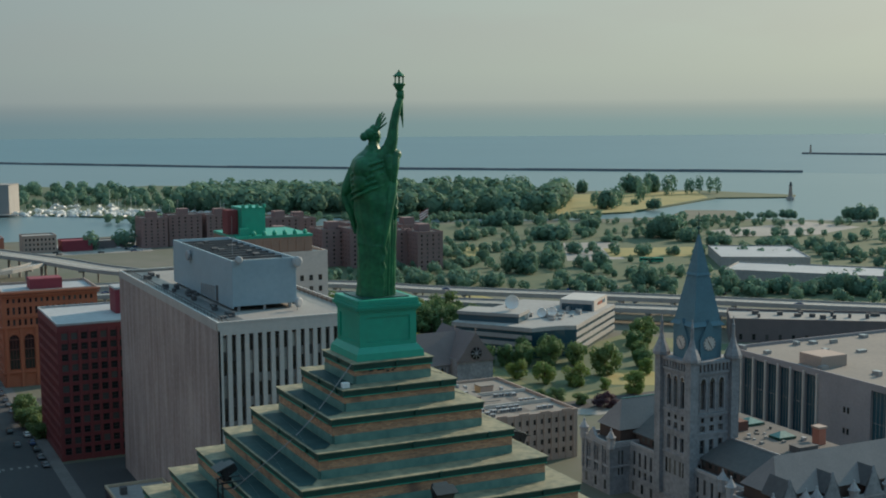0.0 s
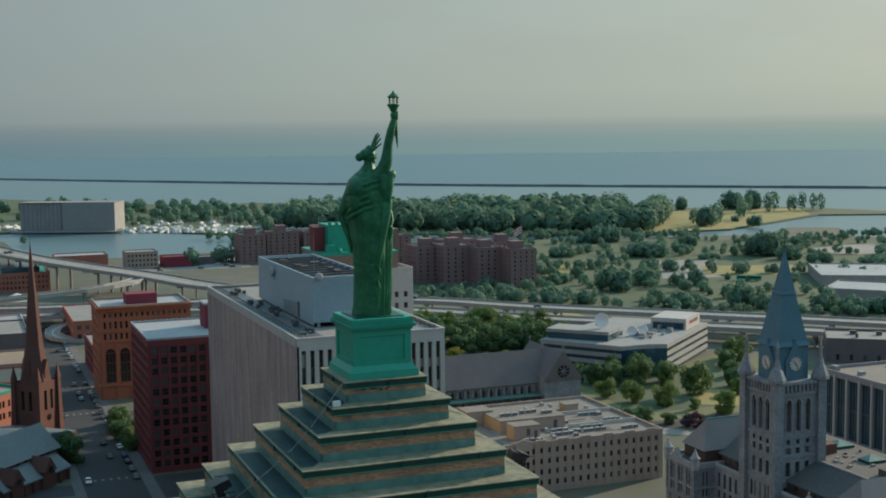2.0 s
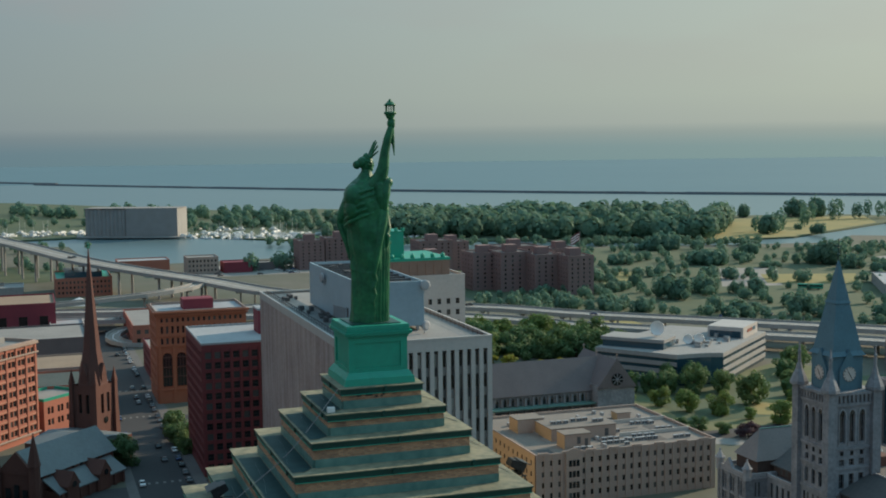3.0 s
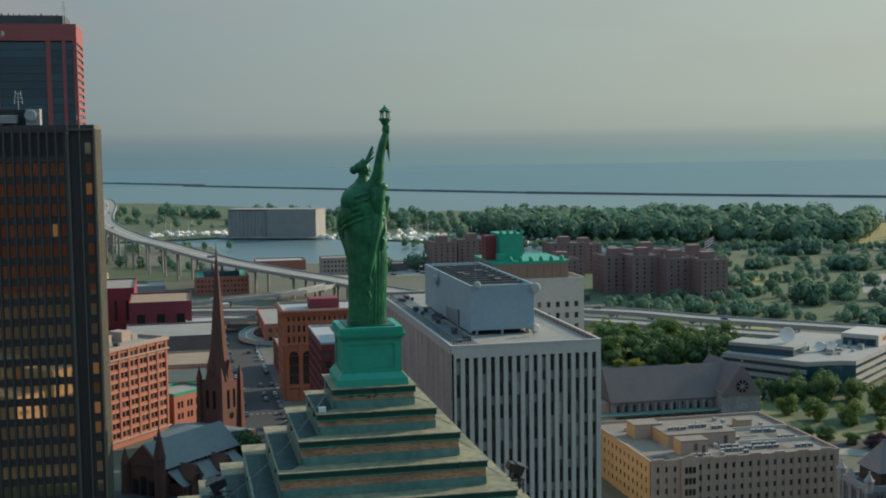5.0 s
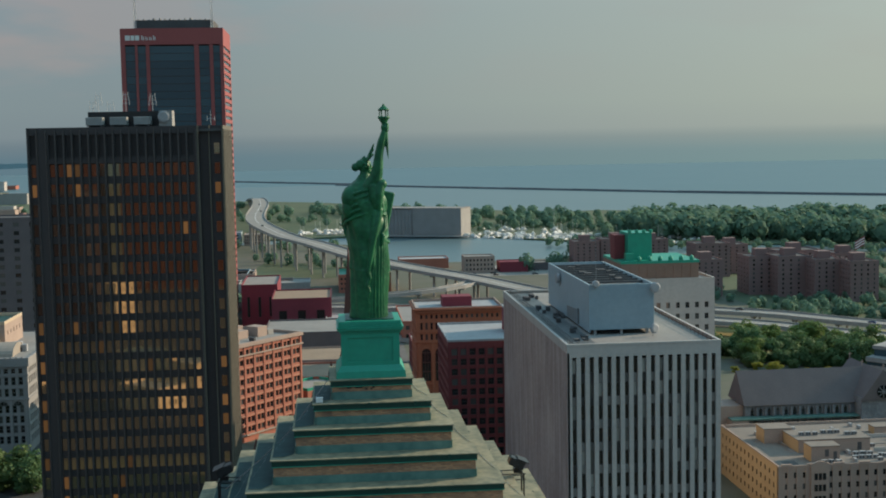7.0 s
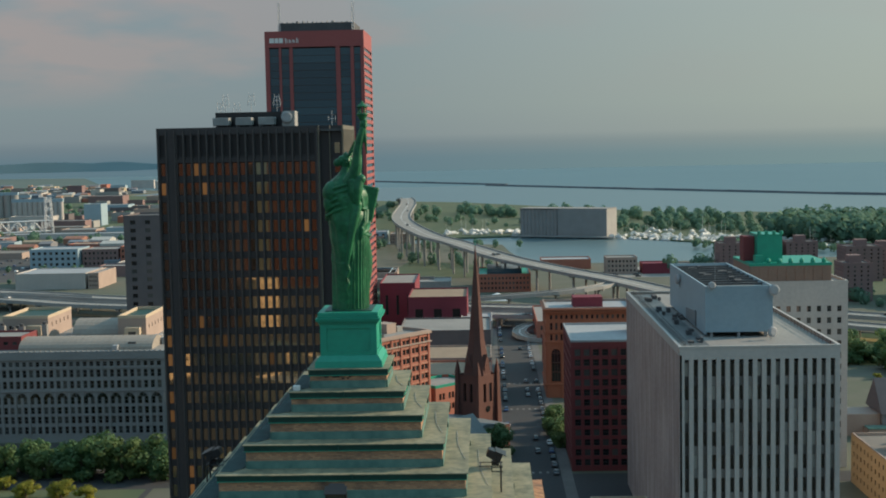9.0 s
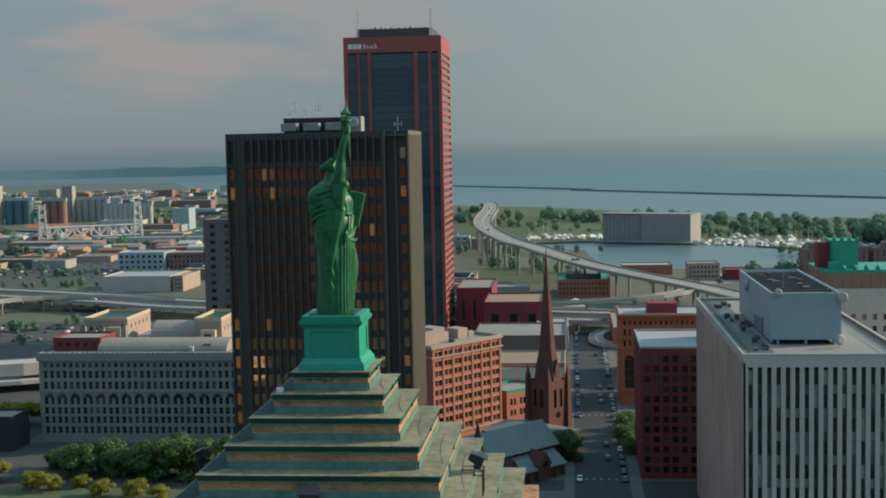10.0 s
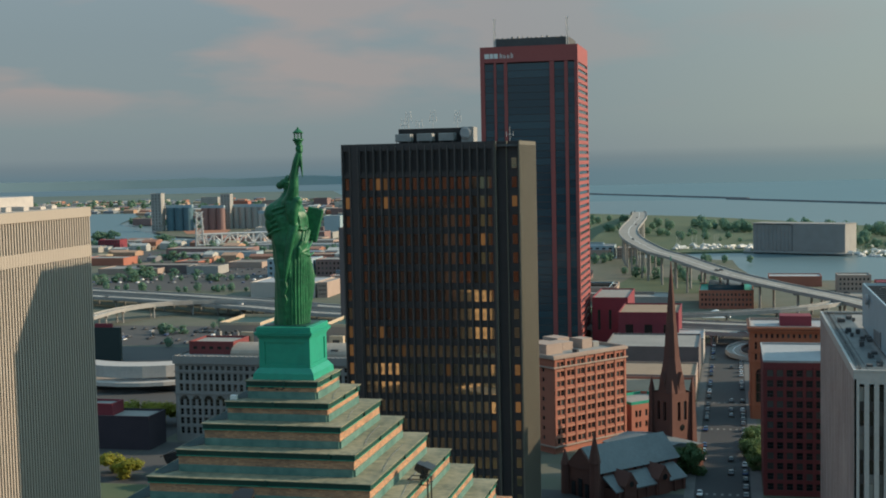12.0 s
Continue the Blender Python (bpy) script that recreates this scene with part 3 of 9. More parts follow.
tower = thing("stepped_tower", (0, 0, 0), "tan brick tower top stepped like a pyramid, green copper copings", "tower")
bm = bmesh.new()
box(bm, -10.6, -10.6, 70, 10.6, 10.6, 81.6)
box(bm, -19, -19, 0, 19, 21, 70)
part("shaft", bm, M["brick"], tower, "tan brick tower shaft below the steps")
random.seed(4)
for k, (h, z) in enumerate(zip(HALVES, TOPS)):
    low = TOPS[k + 1] if k + 1 < len(TOPS) else 81.6
    bm = bmesh.new()
    box(bm, -h + 0.1, -h + 0.1, low + 0.38, h - 0.1, h - 0.1, z - 0.26)
    part("brick_step", bm, M["brick"], tower)
    bm = bmesh.new()
    w = h - 0.05
    box(bm, -w, -w, low - 0.02, w, w, low + 0.4)
    n = bmesh.ops.bevel(bm, geom=[e for e in bm.edges if abs(e.verts[0].co.z - e.verts[1].co.z) > 0.1], offset=0.12, segments=2, affect="EDGES")
    part("flashing_band", bm, M["flashing"], tower, "weathered grey green metal flashing")
    for side in "sewn":
        u, nn, turn = SIDES[side]
        e = h - 0.03 if side in "sn" else h - 0.5
        bm = bmesh.new()
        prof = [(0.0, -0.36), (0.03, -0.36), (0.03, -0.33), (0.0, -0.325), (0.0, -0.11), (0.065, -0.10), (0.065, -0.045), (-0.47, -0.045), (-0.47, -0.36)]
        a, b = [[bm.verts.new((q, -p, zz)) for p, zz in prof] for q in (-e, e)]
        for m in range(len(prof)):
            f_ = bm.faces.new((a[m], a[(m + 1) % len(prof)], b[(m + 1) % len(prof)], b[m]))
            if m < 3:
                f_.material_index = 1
        bm.faces.new(a[::-1])
        bm.faces.new(b)
        bmesh.ops.recalc_face_normals(bm, faces=bm.faces)
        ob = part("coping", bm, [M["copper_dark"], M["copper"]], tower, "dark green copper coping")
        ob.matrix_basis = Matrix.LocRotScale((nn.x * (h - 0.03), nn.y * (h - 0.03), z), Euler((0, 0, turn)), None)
    bm = bmesh.new()
    inner = HALVES[k - 1] - 0.2 if k else 0.0
    if k:
        ring_box(bm, inner, h + 0.045, z - 0.04, z)
    else:
        box(bm, -h - 0.045, -h - 0.045, z - 0.04, h + 0.045, h + 0.045, z)
    bmesh.ops.subdivide_edges(bm, edges=bm.edges[:], cuts=3, use_grid_fill=True)
    for v in bm.verts:
        v.co.z += 0.018 * noise.noise(v.co * 0.9)
    part("ledge", bm, M["ledge"], tower, "cream coated ledge roofing with dirt")
    if k:
        # dark sheet on the -x ledge: wet roofing and the tower's shade in one colour, with a wavering edge
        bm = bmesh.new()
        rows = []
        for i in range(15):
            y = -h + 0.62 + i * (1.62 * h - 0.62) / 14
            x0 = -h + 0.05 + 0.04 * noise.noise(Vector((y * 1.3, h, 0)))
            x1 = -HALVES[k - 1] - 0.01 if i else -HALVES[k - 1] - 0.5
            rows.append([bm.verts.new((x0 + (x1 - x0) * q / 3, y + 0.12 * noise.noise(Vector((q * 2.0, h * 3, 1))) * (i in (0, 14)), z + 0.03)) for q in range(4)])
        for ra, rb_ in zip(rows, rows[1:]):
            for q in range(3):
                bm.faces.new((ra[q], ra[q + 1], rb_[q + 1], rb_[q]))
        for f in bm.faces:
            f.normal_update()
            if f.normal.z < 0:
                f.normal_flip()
        part("wet_roofing", bm, M["wet_roofing"], tower, "dark wet roofing on the -x ledge, shade in its colour")
    # joint clips on the coping, and a few dark stains of missing mortar
    for side in "sewn":
        u, nn, turn = SIDES[side]
        for q in (-0.06 * h, 0.72 * h) if k % 2 else (0.08 * h,):
            p = u * q + nn * (h + 0.05)
            bm = boxes((-0.06, -0.04, -0.22, 0.06, 0.05, 0.05))
            ob = part("coping_clip", bm, M["copper_dark"], tower)
            ob.matrix_basis = Matrix.LocRotScale((p.x, p.y, z - 0.05), Euler((0, 0, turn)), None)

for k in range(11):
    x, z = -1.25 + 0.13 * k + random.uniform(-0.04, 0.04), 90.62 + random.choice((0.0, 0.08, -0.08))
    part("missing_brick", boxes((x, -2.04, z, x + random.uniform(0.07, 0.16), -2.015, z + 0.075)), M["black"], tower, "dark hole of a missing brick")
# pedestal
ped = thing("statue_pedestal", (0, 0, 91.08), "bright green painted copper pedestal with sunken panels", "pedestal")
bm = bmesh.new()
taper(bm, -1.80, -1.80, 1.80, 1.80, 0.0, 0.34, 0.04)
taper(bm, -1.74, -1.74, 1.74, 1.74, 0.34, 0.62, 0.20)
part("foot", bm, M["copper"], ped)
bm = bmesh.new()
H0 = 1.5
for side in "sewn":
    u, nn, _ = SIDES[side]
    c = (u * -H0 + nn * H0)
    facade(bm, side, (c.x, c.y), 2 * H0, 0.62, 2.28, [(0.34, 2 * H0 - 0.34)], [(0.82, 2.06)], 0.07)
    p = Vector((c.x, c.y, 0)) - nn * 0.07
    q = [p + u * 0.34, p + u * (2 * H0 - 0.34)]
    bm.faces.new([bm.verts.new((v.x, v.y, zz)) for v, zz in ((q[0], 0.82), (q[1], 0.82), (q[1], 2.06), (q[0], 2.06))])
part("die", bm, M["copper"], ped)
for h, z0, z1 in ((1.56, 2.28, 2.36), (1.60, 2.36, 2.44), (1.70, 2.44, 2.54), (1.73, 2.54, 2.62), (1.64, 2.62, 2.72), (1.60, 2.72, 2.92)):
    bm = boxes((-h, -h, z0, h, h, z1))
    bmesh.ops.bevel(bm, geom=bm.edges[:], offset=0.025, segments=2, affect="EDGES")
    part("cap_moulding", bm, M["copper"], ped)


def ball(bm, c, r, sub=2):
    m = Matrix.LocRotScale(c, None, r if isinstance(r, (tuple, list)) else (r, r, r))
    bmesh.ops.create_icosphere(bm, subdivisions=sub, radius=1, matrix=m)


def limb(bm, pts):
    """A chain of tapered tubes with round joints: (place, radius)."""
    for (a, r0), (b, r1) in zip(pts, pts[1:]):
        tube(bm, a, b, r0, r1, 14)
    for p, r in pts:
        ball(bm, p, r * 0.995)


# the robe's section at each height: centre x, half width along x and along y
ROBE = [(0.0, 0.02, 0.97, 0.97), (0.4, 0.03, 0.94, 0.95), (1.2, 0.05, 0.94, 0.97), (2.4, 0.08, 0.93, 1.00), (3.4, 0.09, 0.97, 1.03), (4.2, 0.07, 1.02, 1.05),
        (4.9, 0.02, 1.05, 1.03), (5.5, -0.04, 1.06, 1.00), (6.0, -0.12, 1.04, 1.00), (6.4, -0.18, 0.98, 0.98), (6.75, -0.18, 0.84, 0.90), (7.02, -0.15, 0.60, 0.70),
        (7.22, -0.10, 0.40, 0.44), (7.45, -0.06, 0.29, 0.30)]


def robe_section(z):
    for (z0, *a), (z1, *b) in zip(ROBE, ROBE[1:]):
        if z <= z1:
            t = (z - z0) / (z1 - z0)
            return [p + (q - p) * t for p, q in zip(a, b)]
    return ROBE[-1][1:]


def hump(d, w):
    return math.exp(-(d / w) ** 2)


def robe_radius(a, z):
    """How far the cloth stands out at a turn a from the front, as a share of the section."""
    edge = -1.62 + 0.10 * z                       # where the mantle's edge runs on the near side
    out = 0.0
    if edge < a < 1.35 and z < 5.4:
        # crisp upright pleats of the gown
        deep = min(1.0, max(0.0, (4.5 - z) / 1.2)) * min(1.0, (a - edge) / 0.15) * min(1.0, (1.35 - a) / 0.2)
        q = abs(math.sin(17.5 * a + 0.9 * math.sin(3.1 * a + 0.5) + 0.10 * math.sin(1.3 * z)))
        big = 0.5 + 0.5 * math.sin(5.3 * a + 1.0)
        out += deep * ((0.075 + 0.035 * big) * (1 - q) ** 0.8 - 0.055)
        out -= 0.05 * hump(z - 4.55, 0.5)
    else:
        # the mantle hangs smoothly, with a few broad folds
        b = a if a > 0 else a + 2 * math.pi
        out += 0.045 + 0.030 * math.sin(6.0 * b + 0.35 * z) * min(1.0, max(0.2, (6.2 - z) / 3)) + 0.022 * math.sin(11 * b + 1.4 * z)
        if 2.6 < z < 6.4:
            out += 0.028 * math.sin(2.6 * b + 4.6 * z)
        out += 0.05 * hump(z - 0.15, 0.35) * (0.5 + 0.5 * math.sin(9 * b))
    # knee and thigh pressing forward under the cloth
    out += 0.36 * hump(a - 0.62, 0.42) * (hump(z - 2.5, 1.0) if z > 2.5 else hump(z - 2.5, 1.55))
    # waist, and the fuller chest above it
    if -1.2 < a < 1.2:
        out += 0.10 * hump(z - 6.15, 0.38) * hump(a, 0.9) - 0.08 * hump(z - 5.35, 0.25)
    return 1.0 + out


def build_statue():
    """A robed figure with a raised torch, looking towards +x."""
    bm = bmesh.new()
    n_a, n_z = 260, 170
    loops = []
    for j in range(n_z):
        z = 7.45 * j / (n_z - 1)
        cx, ax, ay = robe_section(z)
        ring = []
        for i in range(n_a):
            a = -math.pi + 2 * math.pi * i / n_a
            r = robe_radius(a, z)
            ring.append(bm.verts.new((cx + ax * r * math.cos(a), ay * r * math.sin(a), z)))
        loops.append(ring)
    for lo, hi in zip(loops, loops[1:]):
        for i in range(n_a):
            bm.faces.new((lo[i], lo[(i + 1) % n_a], hi[(i + 1) % n_a], hi[i]))
    bm.faces.new(loops[0][::-1])
    bm.faces.new(loops[-1])
    # mantle heaped on the back of the near shoulder, with folds round it
    ball(bm, (-0.78, -0.48, 6.28), (0.52, 0.50, 0.60), 3)
    ball(bm, (-0.70, -0.30, 6.55), (0.50, 0.55, 0.40), 3)
    ball(bm, (-0.95, -0.45, 5.75), (0.32, 0.45, 0.55), 3)
    for i in range(5):
        z = 5.05 + 0.30 * i
        limb(bm, [((0.0, -1.02, z + 0.45), 0.05), ((-0.55, -0.98, z + 0.30), 0.075), ((-1.08, -0.62, z + 0.02), 0.085), ((-1.20, -0.05, z - 0.2), 0.06), ((-1.12, 0.4, z - 0.3), 0.03)])
    # far shoulder and arm, bent, with cloth hanging from the elbow in a point
    limb(bm, [((-0.15, 0.62, 6.72), 0.42), ((-0.62, 0.98, 6.15), 0.37), ((-0.98, 1.14, 5.35), 0.31), ((-0.45, 1.24, 4.95), 0.26), ((0.35, 1.30, 4.86), 0.22), ((0.95, 1.26, 5.0), 0.16)])
    limb(bm, [((-1.06, 1.16, 5.20), 0.26), ((-1.17, 1.24, 4.92), 0.15), ((-1.02, 1.10, 4.45), 0.18), ((-0.86, 0.95, 3.9), 0.16), ((-0.74, 0.82, 3.1), 0.09)])
    limb(bm, [((-0.85, 1.12, 5.0), 0.22), ((-0.72, 1.02, 4.2), 0.18), ((-0.60, 0.92, 3.2), 0.09)])
    limb(bm, [((-0.30, 1.22, 4.85), 0.20), ((-0.28, 1.08, 4.1), 0.15), ((-0.25, 1.0, 3.2), 0.07)])
    # tablet held against the far side, leaning outwards at its top
    plate = boxes((-0.46, -0.09, -0.98, 0.46, 0.09, 0.98))
    bmesh.ops.bevel(plate, geom=plate.edges[:], offset=0.05, segments=2, affect="EDGES")
    bmesh.ops.transform(plate, matrix=Matrix.LocRotScale((0.93, 1.26, 5.58), Euler((radians(-4), radians(13), radians(8))), None), verts=plate.verts)
    me = bpy.data.meshes.new("plate")
    plate.to_mesh(me)
    plate.free()
    bm.from_mesh(me)
    bpy.data.meshes.remove(me)
    # chest, gathered neckline and the girdle under it
    ball(bm, (0.36, -0.30, 6.22), (0.38, 0.33, 0.33), 3)
    ball(bm, (0.36, 0.32, 6.22), (0.38, 0.33, 0.33), 3)
    for k, y in enumerate((-0.62, -0.40, -0.16, 0.10, 0.36, 0.60)):
        limb(bm, [((0.10 + 0.1 * (k % 2), y * 0.5, 6.95), 0.06), ((0.62, y * 0.8, 6.45), 0.075), ((0.80, y, 6.0), 0.07), ((0.86, y * 1.05, 5.55), 0.06)])
    for i in range(20):
        a = -1.3 + 2.6 * i / 19
        ball(bm, (0.0 + 0.98 * math.cos(a), 0.97 * math.sin(a), 5.42 + 0.05 * math.sin(5 * a)), (0.10, 0.10, 0.075))
    # mantle drawn across the hips to a knot, its folds fanning out
    for a, b, r in (((0.98, 0.55, 5.25), (0.80, -0.70, 4.15), 0.10), ((1.04, 0.25, 5.30), (0.78, -0.73, 4.22), 0.085), ((1.03, -0.05, 5.32), (0.76, -0.76, 4.30), 0.075),
                    ((0.92, -0.35, 5.35), (0.74, -0.78, 4.38), 0.065), ((1.08, 0.62, 4.65), (0.82, -0.66, 4.08), 0.09), ((1.16, 0.62, 4.0), (0.90, -0.50, 4.05), 0.07)):
        m = (Vector(a) + Vector(b)) / 2 + Vector((0.10, -0.03, -0.13))
        limb(bm, [(a, r * 0.7), (tuple(m), r), (b, r * 0.8)])
    limb(bm, [((0.80, -0.76, 4.30), 0.13), ((0.78, -0.80, 4.10), 0.10), ((0.74, -0.84, 3.82), 0.04)])
    # thick rolled edge of the mantle down the near side, ending in a wavering tip
    limb(bm, [((0.55, -0.80, 6.05), 0.15), ((0.66, -0.88, 5.62), 0.19), ((0.55, -0.99, 5.15), 0.19), ((0.40, -1.06, 4.6), 0.18), ((0.25, -1.09, 3.9), 0.16), ((0.10, -1.09, 3.1), 0.12),
              ((0.00, -1.07, 2.5), 0.085), ((0.09, -1.06, 2.15), 0.075), ((-0.07, -1.05, 1.80), 0.075), ((0.05, -1.04, 1.45), 0.07), ((-0.09, -1.03, 1.12), 0.06), ((-0.02, -1.02, 0.80), 0.035)])
    limb(bm, [((0.42, -0.98, 5.6), 0.10), ((0.30, -1.06, 4.9), 0.11), ((0.16, -1.10, 4.1), 0.09), ((0.03, -1.08, 3.2), 0.06), ((-0.06, -1.06, 2.4), 0.03)])
    # raised arm, sleeve bunched at its root and hanging below it
    limb(bm, [((0.18, -0.58, 6.80), 0.44), ((0.48, -0.76, 7.25), 0.36), ((0.60, -0.86, 7.75), 0.29), ((0.68, -0.90, 8.5), 0.225), ((0.82, -0.93, 9.15), 0.20), ((0.98, -0.93, 9.66), 0.155)])
    ball(bm, (0.82, -0.84, 6.98), (0.25, 0.26, 0.27), 3)
    limb(bm, [((0.72, -0.86, 6.98), 0.27), ((0.62, -0.95, 6.45), 0.28), ((0.60, -0.98, 5.95), 0.20), ((0.64, -0.97, 5.55), 0.09)])
    limb(bm, [((0.35, -0.90, 6.85), 0.25), ((0.36, -1.0, 6.3), 0.20), ((0.42, -1.02, 5.8), 0.08)])
    # fist
    ball(bm, (1.0, -0.92, 9.88), (0.20, 0.20, 0.23))
    for i in range(4):
        limb(bm, [((1.12, -1.03, 9.74 + 0.10 * i), 0.06), ((1.17, -0.88, 9.76 + 0.10 * i), 0.06)])
    # torch: tapering tail, collar, gallery, posts, roof
    limb(bm, [((1.16, -0.90, 8.28), 0.02), ((1.12, -0.90, 8.8), 0.07), ((1.05, -0.92, 9.6), 0.12), ((0.99, -0.92, 10.2), 0.15)])
    tube(bm, (0.98, -0.92, 10.1), (0.97, -0.92, 10.34), 0.15, 0.27, 16)
    tube(bm, (0.97, -0.92, 10.34), (0.97, -0.92, 10.44), 0.31, 0.31, 16)
    for i in range(6):
        a = math.pi / 3 * i
        tube(bm, (0.97 + 0.215 * math.cos(a), -0.92 + 0.215 * math.sin(a), 10.42), (0.97 + 0.215 * math.cos(a), -0.92 + 0.215 * math.sin(a), 10.78), 0.034, 0.034, 6)
    tube(bm, (0.97, -0.92, 10.76), (0.97, -0.92, 10.82), 0.30, 0.30, 12)
    tube(bm, (0.97, -0.92, 10.82), (0.97, -0.92, 11.02), 0.27, 0.05, 12)
    ball(bm, (0.97, -0.92, 11.04), 0.06)
    # neck, head turned to the torch, curled hair with a knot behind
    limb(bm, [((-0.08, 0.0, 7.0), 0.36), ((-0.04, 0.0, 7.55), 0.26)])
    ball(bm, (-0.02, 0.0, 7.88), (0.33, 0.29, 0.40), 3)
    ball(bm, (0.08, 0.0, 7.66), (0.24, 0.21, 0.22))
    ball(bm, (0.30, 0.0, 7.82), (0.08, 0.055, 0.11))
    ball(bm, (-0.22, 0.0, 7.98), (0.30, 0.31, 0.28), 3)
    ball(bm, (-0.52, 0.0, 7.86), (0.21, 0.21, 0.22), 3)
    random.seed(5)
    for i in range(60):
        a, e = random.uniform(0, 2 * math.pi), random.uniform(-0.3, 1.2)
        ball(bm, (-0.08 + 0.36 * math.cos(a) * math.cos(e), 0.32 * math.sin(a) * math.cos(e), 7.92 + 0.33 * math.sin(e)), random.uniform(0.05, 0.085), 1)
    # flat rays of the crown, leaning forwards
    tube(bm, (-0.06, 0.0, 8.12), (0.10, 0.0, 8.20), 0.27, 0.30, 18)
    for i in range(7):
        a = radians(-60 + 20 * i)
        foot = Vector((0.08, 0.25 * math.sin(a), 8.10 + 0.14 * math.cos(a)))
        way = Vector((0.42, 0.62 * math.sin(a), 0.90 * math.cos(a))) * (0.70 + 0.22 * math.cos(a))
        tube(bm, foot, foot + way, 0.07, 0.042, 6)
    return bm


statue = link_mesh("statue", build_statue(), M["statue"])
statue.location = (0, 0, 94.0)
tagged(statue, "green copper statue of a robed figure raising a torch", "statue")
rm = statue.modifiers.new("fuse", "REMESH")
rm.mode, rm.voxel_size, rm.use_smooth_shade = "VOXEL", 0.03, True
sm = statue.modifiers.new("soften", "SMOOTH")
sm.factor, sm.iterations = 0.5, 1
plinth = link_mesh("statue_base_plate", boxes((-1.25, -1.25, 93.995, 1.25, 1.25, 94.05)), M["copper_dark"])
tagged(plinth, "dark green bronze plate under the statue on its pedestal", "base plate")

# ---- water, land, roads ----
def sheet(name, outline, z, material, label, category, skirt=2.0, kind="structure"):
    bm = bmesh.new()
    prism(bm, outline, z - skirt, z)
    ob = link_mesh(name, bm, material)
    return tagged(ob, label, category, kind=kind)


bm = bmesh.new()
R = 30000.0
ringn = 64
cv = bm.verts.new((0, 0, -1.6))
prev = None
for rad in (800, 2000, 4000, 8000, R):
    cur = [bm.verts.new((rad * math.cos(2 * math.pi * i / ringn), rad * math.sin(2 * math.pi * i / ringn), -1.6)) for i in range(ringn)]
    for i in range(ringn):
        if prev is None:
            bm.faces.new((cv, cur[i], cur[(i + 1) % ringn]))
        else:
            bm.faces.new((prev[i], cur[i], cur[(i + 1) % ringn], prev[(i + 1) % ringn]))
    prev = cur
water = link_mesh("water", bm, M["water"])
tagged(water, "grey blue lake water with faint ripples to the horizon", "water", kind="structure")

harbor = link_mesh("water_harbor", bmesh.new(), M["harbor"])
hb_ = bmesh.new()
hb_.faces.new([hb_.verts.new((x, y, -1.5)) for x, y in ((2300, 200), (1396, 1530), (900, 1985), (325, 2640), (12, 3050), (-1300, 3000), (-1600, 1500), (-600, 900), (900, 300))])
hb_.to_mesh(harbor.data)
hb_.free()
tagged(harbor, "calm pale grey harbour water inside the breakwater", "water", kind="structure")

# the town's land, its shore cut by the river, the harbour and the lake
LAND = [(-4000, -3000), (2600, -3000), (1500, 300), (1100, 560), (960, 640), (830, 800), (740, 880), (800, 960), (760, 990), (690, 930), (560, 960),
        (430, 1010), (300, 1020), (230, 1045), (200, 1010), (130, 1000), (70, 1000), (42, 1030), (30, 1120), (24, 1210), (-60, 1240), (-250, 1230),
        (-420, 1330), (-600, 1430), (-700, 1480), (-790, 1640), (-960, 1720), (-1180, 1800), (-4000, 2600)]
land = sheet("ground", LAND, 0.0, M["ground"], "city ground of mixed grass, gravel and paving", "ground", 3.0)
FAR = [(60, 1330), (140, 1300), (240, 1190), (330, 1120), (440, 1090), (560, 1000), (700, 1000), (900, 1120), (985, 1085), (1010, 1110), (960, 1250), (760, 1330),
       (560, 1560), (380, 1720), (300, 1680), (250, 1760), (-30, 2150), (-250, 2320), (-1200, 3100), (-1100, 2600), (-820, 1800), (-560, 1520), (-300, 1330), (-100, 1300)]
far_land = sheet("ground_outer_harbor", FAR, 0.0, M["grass"], "flat grassy spit of land beyond the harbour", "ground", 3.0)
RIVER = [(-1500, 2560), (-1294, 2603), (-1094, 2096), (-950, 1871), (-799, 1672), (-740, 1600), (-770, 1530), (-840, 1500), (-900, 1560), (-1000, 1730), (-1150, 1980)]
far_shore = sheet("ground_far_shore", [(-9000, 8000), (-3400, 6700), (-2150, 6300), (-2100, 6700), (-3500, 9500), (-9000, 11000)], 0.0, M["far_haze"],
                  "low wooded shore far down the lake, haze in its colour", "ground", 3.0)
FAR_TOWN = [(-5200, 2200), (-1300, 2150), (-900, 2500), (-760, 3000), (-1000, 3350), (-1600, 3700), (-5200, 5200)]
far_town = sheet("ground_far_town", FAR_TOWN, 0.0, M["ground"],
                 "flat industrial land beyond the river bend", "ground", 3.0)


def patch(name, outline, z, m, label, category):
    bm = bmesh.new()
    bm.faces.new([bm.verts.new((x, y, z)) for x, y in outline])
    bmesh.ops.recalc_face_normals(bm, faces=bm.faces)
    for f in bm.faces:
        if f.normal.z < 0:
            f.normal_flip()
    ob = link_mesh(name, bm, M[m])
    return tagged(ob, label, category, kind="structure")


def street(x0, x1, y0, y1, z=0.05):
    return patch("road", [(x0, y0), (x1, y0), (x1, y1), (x0, y1)], z, "street", "worn grey asphalt city street, shade in its colour", "road")


